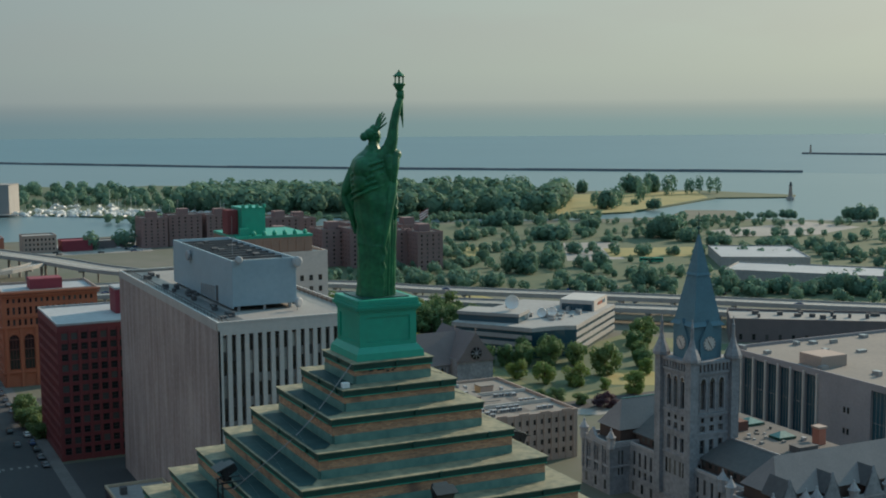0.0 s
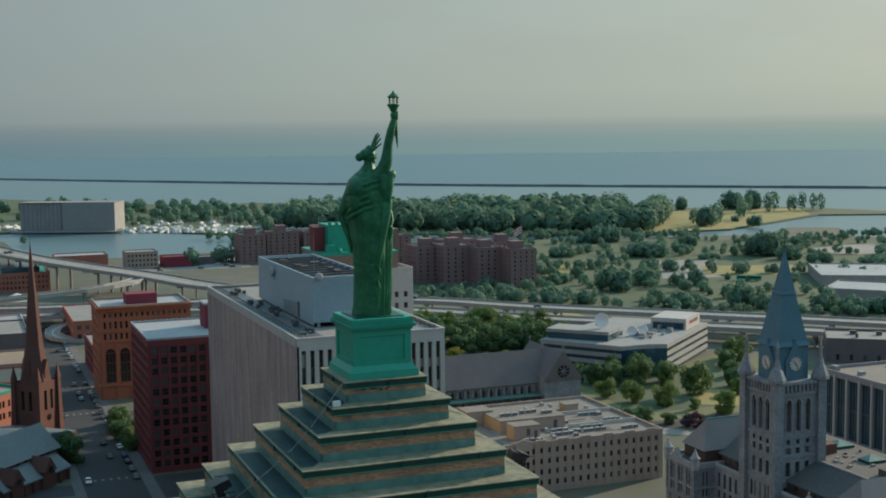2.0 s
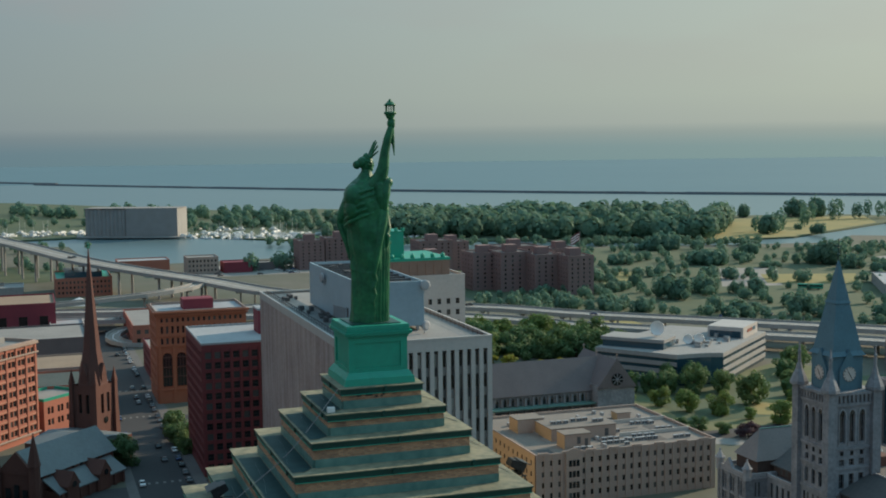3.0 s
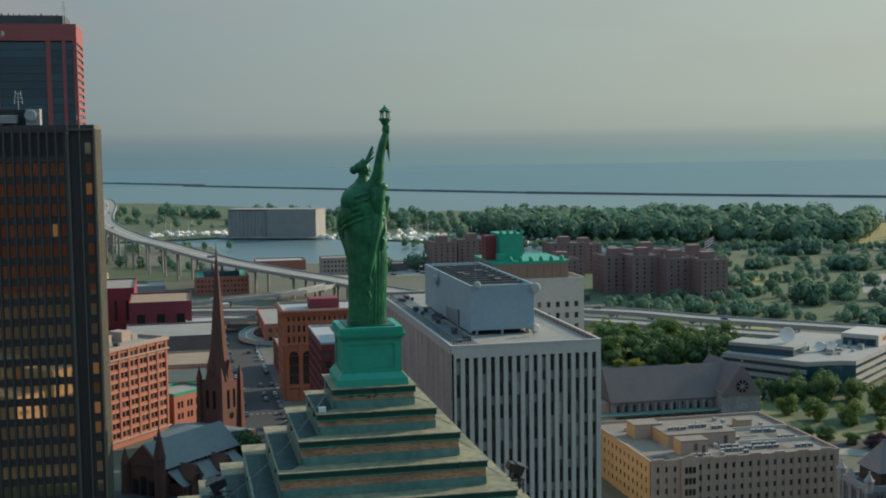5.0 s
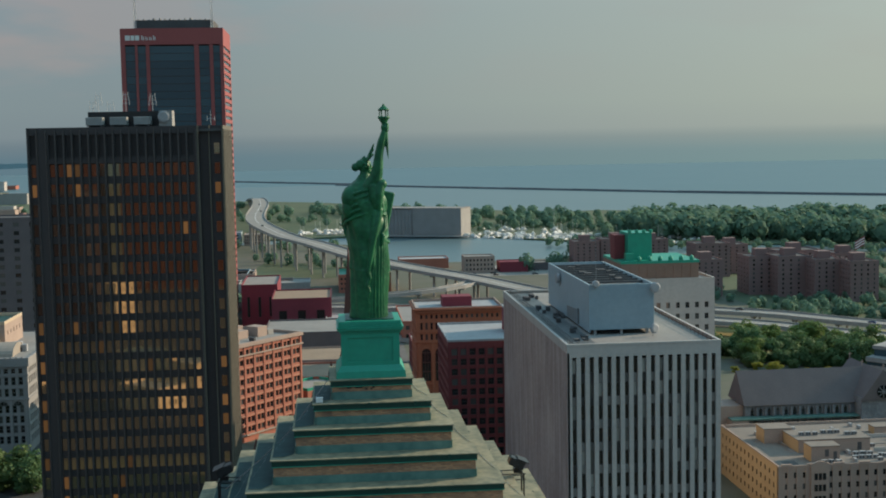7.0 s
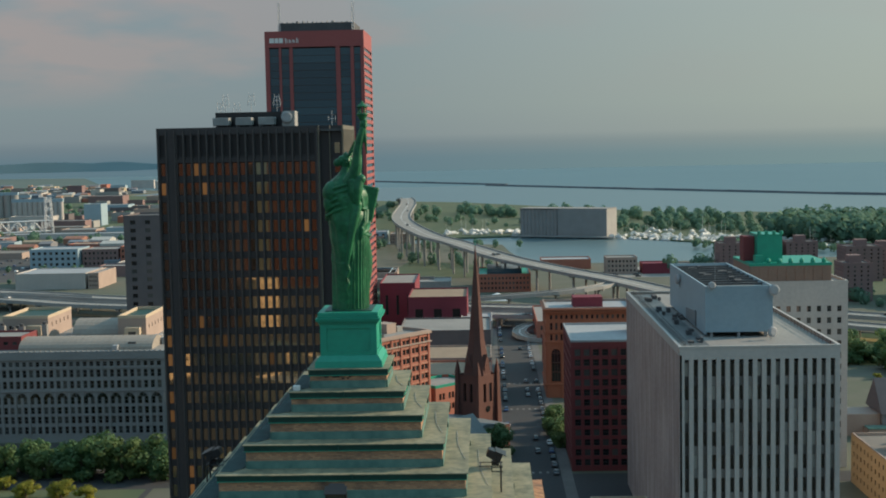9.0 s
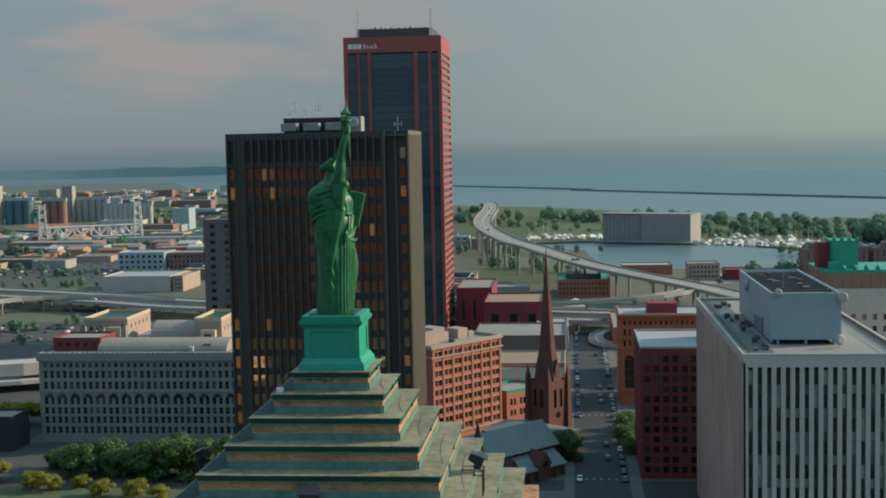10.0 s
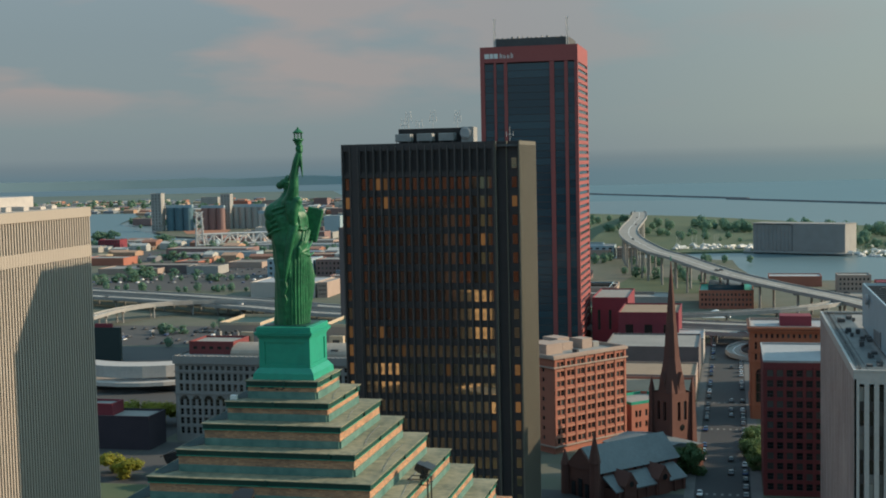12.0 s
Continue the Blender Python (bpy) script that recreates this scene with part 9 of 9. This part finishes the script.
def woods(name, n, line, depth, hs, label, seed):
    """A far wood: many uneven crowns of leaf clumps in one mesh."""
    rnd = random.Random(seed)
    verts, faces = [], []
    for i in range(n):
        t = rnd.random() * (len(line) - 1)
        k = int(t)
        a, b = Vector(line[k]), Vector(line[k + 1])
        p = a + (b - a) * (t - k)
        off = rnd.uniform(-depth, depth)
        h = rnd.uniform(*hs)
        if inside(p.x + off * 0.6, p.y + off, RIVER):
            continue
        clumps(verts, faces, rnd, Vector((p.x + off * 0.6, p.y + off, 0)), h, h * rnd.uniform(0.36, 0.52), 230, i)
    me = bpy.data.meshes.new(name)
    me.from_pydata(verts, [], faces)
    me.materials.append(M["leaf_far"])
    return tagged(new(name, me), label, "woods", kind="stuff")


fv, ff, frnd = [], [], random.Random(90)
for i, (x, y, h, w) in enumerate(FAR_TREES):
    clumps(fv, ff, frnd, Vector((x, y, 0)), h, h * 0.3 * w, 200, i)
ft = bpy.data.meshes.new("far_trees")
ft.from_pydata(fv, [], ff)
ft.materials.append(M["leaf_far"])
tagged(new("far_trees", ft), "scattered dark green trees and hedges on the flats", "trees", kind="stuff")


woods("woods", 330, [(300, 1240), (440, 1180), (560, 1075), (640, 1060), (745, 1200)], 45, (15, 27), "dense dark green wood of broadleaf trees by the lake", 1)
woods("woods", 150, [(330, 1330), (520, 1280), (700, 1200)], 60, (18, 27), "dense dark green wood of broadleaf trees by the lake", 2)
woods("woods", 130, [(200, 1150), (320, 1090), (480, 1010), (620, 930)], 18, (5, 9), "scrub and low trees along the water", 3)
woods("woods", 220, [(-3000, 3300), (-1800, 3050), (-1100, 2900)], 200, (8, 18), "far low trees beyond the river", 4)
woods("woods", 200, [(-1500, 2300), (-900, 2050), (-500, 1900), (-200, 1900)], 130, (6, 14), "scattered far trees among works", 5)

# ---- vehicles ----
def car_meshes(paint, van=False):
    bm = bmesh.new()
    h = 1.9 if van else 1.0
    prof = [(-2.2, 0.35), (2.2, 0.35), (2.25, 0.7), (2.1, 0.92), (0.95, h), (-2.0, h + 0.02), (-2.25, 0.75)]
    prism_y = []
    for s in (-0.88, 0.88):
        prism_y.append([bm.verts.new((x, s * (1 if z < 0.8 else 0.96), z)) for x, z in prof])
    n = len(prof)
    bm.faces.new(prism_y[0])
    bm.faces.new(prism_y[1][::-1])
    for k in range(n):
        bm.faces.new((prism_y[0][(k + 1) % n], prism_y[0][k], prism_y[1][k], prism_y[1][(k + 1) % n]))
    body = bpy.data.meshes.new("body")
    bmesh.ops.recalc_face_normals(bm, faces=bm.faces)
    bmesh.ops.bevel(bm, geom=bm.edges[:], offset=0.06, segments=1, affect="EDGES")
    bm.to_mesh(body)
    bm.free()
    body.materials.append(paint)
    bm = bmesh.new()
    z0, z1 = (1.1, 1.85) if van else (0.98, 1.46)
    lo = [bm.verts.new(p) for p in ((1.0, -0.8, z0), (1.0, 0.8, z0), (-1.85, 0.8, z0), (-1.85, -0.8, z0))]
    hi = [bm.verts.new(p) for p in ((0.35, -0.66, z1), (0.35, 0.66, z1), (-1.25, 0.66, z1), (-1.25, -0.66, z1))]
    for k in range(4):
        bm.faces.new((lo[k], lo[(k + 1) % 4], hi[(k + 1) % 4], hi[k]))
    bm.faces.new(hi).material_index = 1
    cabin = bpy.data.meshes.new("cabin")
    bm.to_mesh(cabin)
    bm.free()
    cabin.materials.append(M["glass"])
    cabin.materials.append(paint)
    return body, cabin


wh = bmesh.new()
tube(wh, (0, -0.11, 0), (0, 0.11, 0), 0.33, 0.33, 12)
tube(wh, (0, -0.125, 0), (0, 0.125, 0), 0.18, 0.18, 8)
WHEEL = bpy.data.meshes.new("wheel")
wh.to_mesh(WHEEL)
wh.free()
WHEEL.materials.append(M["black"])
PAINTS = {}
for nm, c in (("white", (0.7, 0.7, 0.7)), ("silver", (0.35, 0.36, 0.38)), ("black", (0.015, 0.015, 0.018)), ("red", (0.3, 0.02, 0.02)), ("blue", (0.03, 0.06, 0.16)), ("grey", (0.12, 0.12, 0.13))):
    PAINTS[nm] = car_meshes(mat(nm + "_car_paint", c, tuple(q * 0.9 for q in c), 0.25, fine=2, coarse=1, bump=0, spec=0.6))
rc = random.Random(12)


def car(x, y, z, turn, where):
    nm = rc.choice(("white", "silver", "black", "black", "black", "grey", "grey", "grey", "blue", "blue"))
    body, cabin = PAINTS[nm]
    root = thing("car", (x, y, z), f"{nm} car {where}", "car", "cars")
    root.rotation_euler = (0, 0, turn)
    for n_, me in (("body", body), ("cabin", cabin)):
        ob = new(n_, me)
        ob.parent = root
    for wx in (-1.4, 1.4):
        for wy in (-0.8, 0.8):
            piece("wheel", WHEEL, root, (wx, wy, 0.33))


for i in range(34):
    y = 318 + i * 9.4 + rc.uniform(-2, 2)
    if rc.random() < 0.72:
        car(28.0, y, 0.06, math.pi / 2, "parked along the street")
    if rc.random() < 0.62:
        car(14.2, y, 0.06, -math.pi / 2, "parked along the street")
    if rc.random() < 0.22:
        car(rc.choice((18.5, 23.5)), y, 0.06, math.pi / 2, "driving on the street")
for line, n in ((hwy_line, 9), (hwy_line2, 8), (sky_line, 6)):
    for i in range(n):
        k = rc.randrange(4, len(line) - 6)
        p, q = line[k], line[k + 1]
        d = q - p
        s = Vector((d.y, -d.x, 0)).normalized() * rc.choice((-4.5, -1.6, 1.6, 4.5))
        car(p.x + s.x, p.y + s.y, p.z + 0.03, math.atan2(d.y, d.x), "on the raised road")
for i in range(36):
    car(rc.uniform(105, 190), 884 + rc.randrange(6) * 13, 0.07, rc.choice((0.0, math.pi)), "in the harbour lot")
for i in range(26):
    car(rc.uniform(-395, -240), 612 + rc.randrange(6) * 12, 0.07, math.pi / 2, "in the pale lot")
for i in range(24):
    car(rc.uniform(345, 440), rc.uniform(490, 560), 0.07, 0.8, "in the lot among trees")

# trucks with white boxes far off on the lot
for i in range(6):
    root = thing("lorry", (-455 + i * 22, 1328, 0.06), "white box lorry in a row", "lorry", "lorries")
    part("box_body", boxes((-6, -1.3, 1.0, 3, 1.3, 4.2)), M["white_paint"] if i else M["crimson"], root)
    part("cab", boxes((3.3, -1.2, 0.7, 6, 1.2, 3.2)), M["white_paint"], root)
    for wx in (-4.5, -3, 4.4):
        for wy in (-1.1, 1.1):
            piece("wheel", WHEEL, root, (wx, wy, 0.5), 0, (1.5, 1.5, 1.5))
bus = thing("bus", (470, 640, 0.06), "long turquoise coach on the road", "bus")
bus.rotation_euler = (0, 0, radians(-35))
bm = boxes((-8, -1.3, 0.5, 8, 1.3, 3.6))
bmesh.ops.bevel(bm, geom=bm.edges[:], offset=0.25, segments=2, affect="EDGES")
part("body", bm, M["copper"], bus)
part("window_band", boxes((-7.6, -1.33, 1.9, 7.6, 1.33, 2.9)), M["glass"], bus)
for wx in (-5, 5):
    for wy in (-1.2, 1.2):
        piece("wheel", WHEEL, bus, (wx, wy, 0.5), 0, (1.5, 1.5, 1.5))

# ---- boats in the marina ----
bm = bmesh.new()
hull = [(-4, -1.2), (2, -1.25), (4.6, 0), (2, 1.25), (-4, 1.2)]
lo = [bm.verts.new((x * 0.9, y * 0.7, -0.3)) for x, y in hull]
hi = [bm.verts.new((x, y, 1.0)) for x, y in hull]
for k in range(5):
    bm.faces.new((lo[k], lo[(k + 1) % 5], hi[(k + 1) % 5], hi[k]))
bm.faces.new(hi)
taper(bm, -2.5, -0.9, 1.5, 0.9, 1.0, 2.2, 0.25)
BOAT = bpy.data.meshes.new("boat")
bm.to_mesh(BOAT)
bm.free()
BOAT.materials.append(M["white_paint"])
bm = bmesh.new()
bm.from_mesh(BOAT)
tube(bm, (0.4, 0, 2), (0.4, 0, 13), 0.1, 0.07, 5)
tube(bm, (0.4, 0, 2.8), (-3.6, 0, 2.8), 0.12, n=5)
SAIL = bpy.data.meshes.new("sailing_boat")
bm.to_mesh(SAIL)
bm.free()
SAIL.materials.append(M["white_paint"])
for i in range(150):
    t = rc.random()
    k = i % 5
    if k < 3:
        x, y = 150 + 190 * t + rc.uniform(-4, 4), 1288 - 150 * t + rc.choice((0, 0, 12, 24)) - 12
    elif k == 3:
        x, y = -40 + 80 * t, 1345 + rc.uniform(0, 60)
    else:
        x, y = 170 + 190 * t, 1320 - 150 * t + rc.uniform(0, 80)
    afloat = k < 3
    sail = rc.random() < 0.3
    ob = new("sailing_boat" if sail else "motor_boat", SAIL if sail else BOAT)
    ob.location = (x, y, -1.4 if afloat else 0.9)
    ob.rotation_euler = (0, 0, rc.choice((0.7, 2.3, -0.8)) + rc.uniform(-0.1, 0.1))
    sc_ = rc.uniform(0.8, 1.5)
    ob.scale = (sc_, sc_, sc_)
    tagged(ob, ("white sailing boat with bare mast " if sail else "small white motor boat ") + ("moored in the marina" if afloat else "laid up on the harbour land"), "boat", "boats in the marina")
mb = bmesh.new()
for i in range(230):
    t = rc.random()
    x, y = 40 + 330 * t, 1330 - 190 * t + rc.uniform(6, 70)
    a, k = rc.uniform(0, 3.1), rc.uniform(0.6, 1.3)
    n0 = len(mb.verts)
    mb.from_mesh(BOAT if rc.random() < 0.85 else SAIL)
    mb.verts.ensure_lookup_table()
    tr_ = Matrix.Translation((x, y, 0.5)) @ Matrix.Rotation(a, 4, "Z") @ Matrix.Scale(k, 4)
    for v in mb.verts[n0:]:
        v.co = tr_ @ v.co
laid_up = link_mesh("boatyard", mb, M["white_paint"])
tagged(laid_up, "crowded white boats laid up round the marina", "boats", kind="stuff")
for i in range(7):
    jt = link_mesh("jetty", boxes((-32, -0.8, -1.5, 32, 0.8, -0.9)), M["concrete"])
    jt.location = (160 + i * 30, 1290 - i * 24, 0)
    jt.rotation_euler = (0, 0, radians(-38))
    tagged(jt, "narrow pale floating jetty", "jetty")

# harbour lights
def lighthouse(x, y, h, label):
    root = thing("lighthouse", (x, y, 0), label, "lighthouse")
    bm = bmesh.new()
    tube(bm, (0, 0, -1), (0, 0, 2), 5, 4.4, 12)
    part("foot", bm, M["concrete"], root)
    bm = bmesh.new()
    tube(bm, (0, 0, 2), (0, 0, h), 2.6, 1.7, 12)
    part("shaft", bm, M["tan_stone"], root)
    bm = bmesh.new()
    tube(bm, (0, 0, h), (0, 0, h + 0.5), 2.4, 2.4, 12)
    tube(bm, (0, 0, h + 0.5), (0, 0, h + 3), 1.3, 1.3, 10)
    tube(bm, (0, 0, h + 3), (0, 0, h + 4.6), 1.7, 0.1, 10)
    part("lantern", bm, M["roof_dark"], root)


lighthouse(960, 1062, 15, "old stone lighthouse at the harbour mouth")
lighthouse(1972, 2150, 16, "far light tower on the breakwater")
fl = thing("flag", (338, 712, 22), "large red and white striped flag on a pole above the flats", "flag")
bm = bmesh.new()
tube(bm, (0, 0, 0), (0, 0, 16), 0.16, 0.08, 6)
part("pole", bm, M["steel"], fl)
for k in range(7):
    bm = bmesh.new()
    pts = [(-0.2 - 0.9 * i, 0.5 * math.sin(i * 0.9), 15.4 - 0.85 * k - 0.45 * i) for i in range(8)]
    top = [bm.verts.new(p) for p in pts]
    bot = [bm.verts.new((x, y, z - 0.85)) for x, y, z in pts]
    for i in range(7):
        bm.faces.new((top[i], top[i + 1], bot[i + 1], bot[i]))
    ob = part("stripe", bm, M["crimson"] if k % 2 == 0 else M["white_paint"], fl)
    sd = ob.modifiers.new("thick", "SOLIDIFY")
    sd.thickness = 0.06


# ---- floodlights and wires on the tower steps ----
def floodlight(at, turn, tilt, label):
    """A black lamp box on two posts, braced to the wall behind by a pipe frame; local +y is towards the wall."""
    root = thing("floodlight", at, label, "floodlight", "floodlights")
    root.rotation_euler = (0, 0, turn)
    bm = bmesh.new()
    q = [(-0.50, -0.34, -0.26), (0.50, -0.34, -0.26), (0.50, -0.34, 0.26), (-0.50, -0.34, 0.26)]
    b = [(-0.38, 0.46, -0.20), (0.38, 0.46, -0.20), (0.38, 0.46, 0.20), (-0.38, 0.46, 0.20)]
    f, g = [bm.verts.new(p) for p in q], [bm.verts.new(p) for p in b]
    bm.faces.new(f)
    bm.faces.new(g[::-1])
    for k in range(4):
        bm.faces.new((f[(k + 1) % 4], f[k], g[k], g[(k + 1) % 4]))
    bmesh.ops.recalc_face_normals(bm, faces=bm.faces)
    bmesh.ops.bevel(bm, geom=bm.edges[:], offset=0.04, segments=2, affect="EDGES")
    head = part("head", bm, M["black"], root)
    head.matrix_basis = Matrix.LocRotScale((0, 0.30, 1.95), Euler((radians(tilt), 0, 0)), None)
    part("lens", boxes((-0.42, -0.36, -0.20, 0.42, -0.345, 0.20)), M["glass_grey"], head)
    part("visor", boxes((-0.54, -0.52, 0.25, 0.54, 0.1, 0.29)), M["black"], head)
    for x in (-0.42, 0.42):
        bm = bmesh.new()
        tube(bm, (x, 0, -0.02), (x, 0, 1.45), 0.045, n=6)
        part("post", bm, M["black"], root)
    for z in (1.12, 1.42):
        bm = bmesh.new()
        for x in (-0.42, 0.42):
            tube(bm, (x, -0.1, z), (x, 1.15, z), 0.03, n=5)
        tube(bm, (-0.42, 1.1, z), (0.42, 1.1, z), 0.03, n=5)
        tube(bm, (-0.42, 0, z), (0.42, 0, z), 0.03, n=5)
        part("frame", bm, M["black"], root)
    bm = bmesh.new()
    for x in (-0.5, 0.5):
        tube(bm, (x, 0.15, 1.42), (x, 0.30, 1.95), 0.035, n=5)
    part("yoke", bm, M["black"], root)
    part("ballast_box", boxes((-0.24, 0.10, 1.42, 0.24, 0.50, 1.62)), M["black"], root)
    return root


floodlight((-8.1, 0.3, 84.1), -math.pi / 2, 24, "black floodlight on posts braced to the brick step")
floodlight((7.95, -0.6, 84.1), math.pi / 2, 24, "black floodlight on posts braced to the brick step")
floodlight((-0.1, -7.95, 84.1), 0.0, 24, "black floodlight on posts braced to the brick step")


def cable(pts, r, label):
    bm = bmesh.new()
    line = [Vector(p) for p in smooth_line(pts, 0.5)]
    rings = []
    for k, p in enumerate(line):
        d = (line[min(k + 1, len(line) - 1)] - line[max(k - 1, 0)]).normalized()
        e1 = d.orthogonal().normalized() if not rings else (e1 - d * e1.dot(d)).normalized()
        e2 = d.cross(e1)
        rings.append([bm.verts.new(p + (e1 * math.cos(a) + e2 * math.sin(a)) * r) for a in (2 * math.pi * q / 5 for q in range(5))])
    for ra, rb_ in zip(rings, rings[1:]):
        for q in range(5):
            bm.faces.new((ra[q], ra[(q + 1) % 5], rb_[(q + 1) % 5], rb_[q]))
    return tagged(link_mesh("cable", bm, M["steel"]), label, "cable")


cable([(-2.25, -2.2, 91.1), (-4.6, -1.7, 88.1), (-7.7, -0.4, 85.2)], 0.022, "pale cable strung down the steps to a floodlight")
for h, z in ((3.0, 90.08), (3.98, 89.02), (5.07, 87.8), (6.24, 86.57), (7.4, 85.35)):
    for s in (1, -1):
        cable([(s * (h - 0.15), -h * 0.55, z), (s * (h - 0.55), -h * 0.1, z), (s * (h - 0.7), h * 0.45, z)], 0.012, "thin grey wire lying on the ledge")
lb = link_mesh("junction_box", boxes((-2.85, -2.6, 90.06, -2.5, -2.35, 90.3)), M["white_paint"])
tagged(lb, "small white lamp box on the ledge", "lamp")

# cars too far off to tell apart, in rows on the lots
pk = random.Random(44)
cv_, cf_ = [], []
for x0, y0, nx, ny, dx, dy in ((-600, 975, 60, 7, 4.4, 27.0), (-660, 1215, 50, 5, 4.6, 24.0), (-390, 615, 34, 5, 4.4, 15.0), (-330, 925, 20, 4, 4.4, 16.0)):
    for j in range(ny):
        for i in range(nx):
            if pk.random() < 0.72:
                continue
            x, y = x0 + i * dx + pk.uniform(-0.3, 0.3), y0 + j * dy + pk.uniform(-0.4, 0.4)
            n0 = len(cv_)
            cv_ += [(x + a * sx, y + b * sy, z) for z, sx, sy in ((0.25, 0.9, 2.2), (0.9, 0.9, 2.2), (1.45, 0.72, 1.1)) for a, b in ((-1, -1), (1, -1), (1, 1), (-1, 1))]
            for k in (0, 4):
                cf_ += [(n0 + k + q, n0 + k + (q + 1) % 4, n0 + k + 4 + (q + 1) % 4, n0 + k + 4 + q) for q in range(4)]
            cf_.append((n0 + 8, n0 + 9, n0 + 10, n0 + 11))
pm = bpy.data.meshes.new("parked_cars")
pm.from_pydata(cv_, [], cf_)
pm.materials.append(M["far_cars"])
tagged(new("parked_cars", pm), "rows of parked cars on the far lots", "cars", kind="stuff")
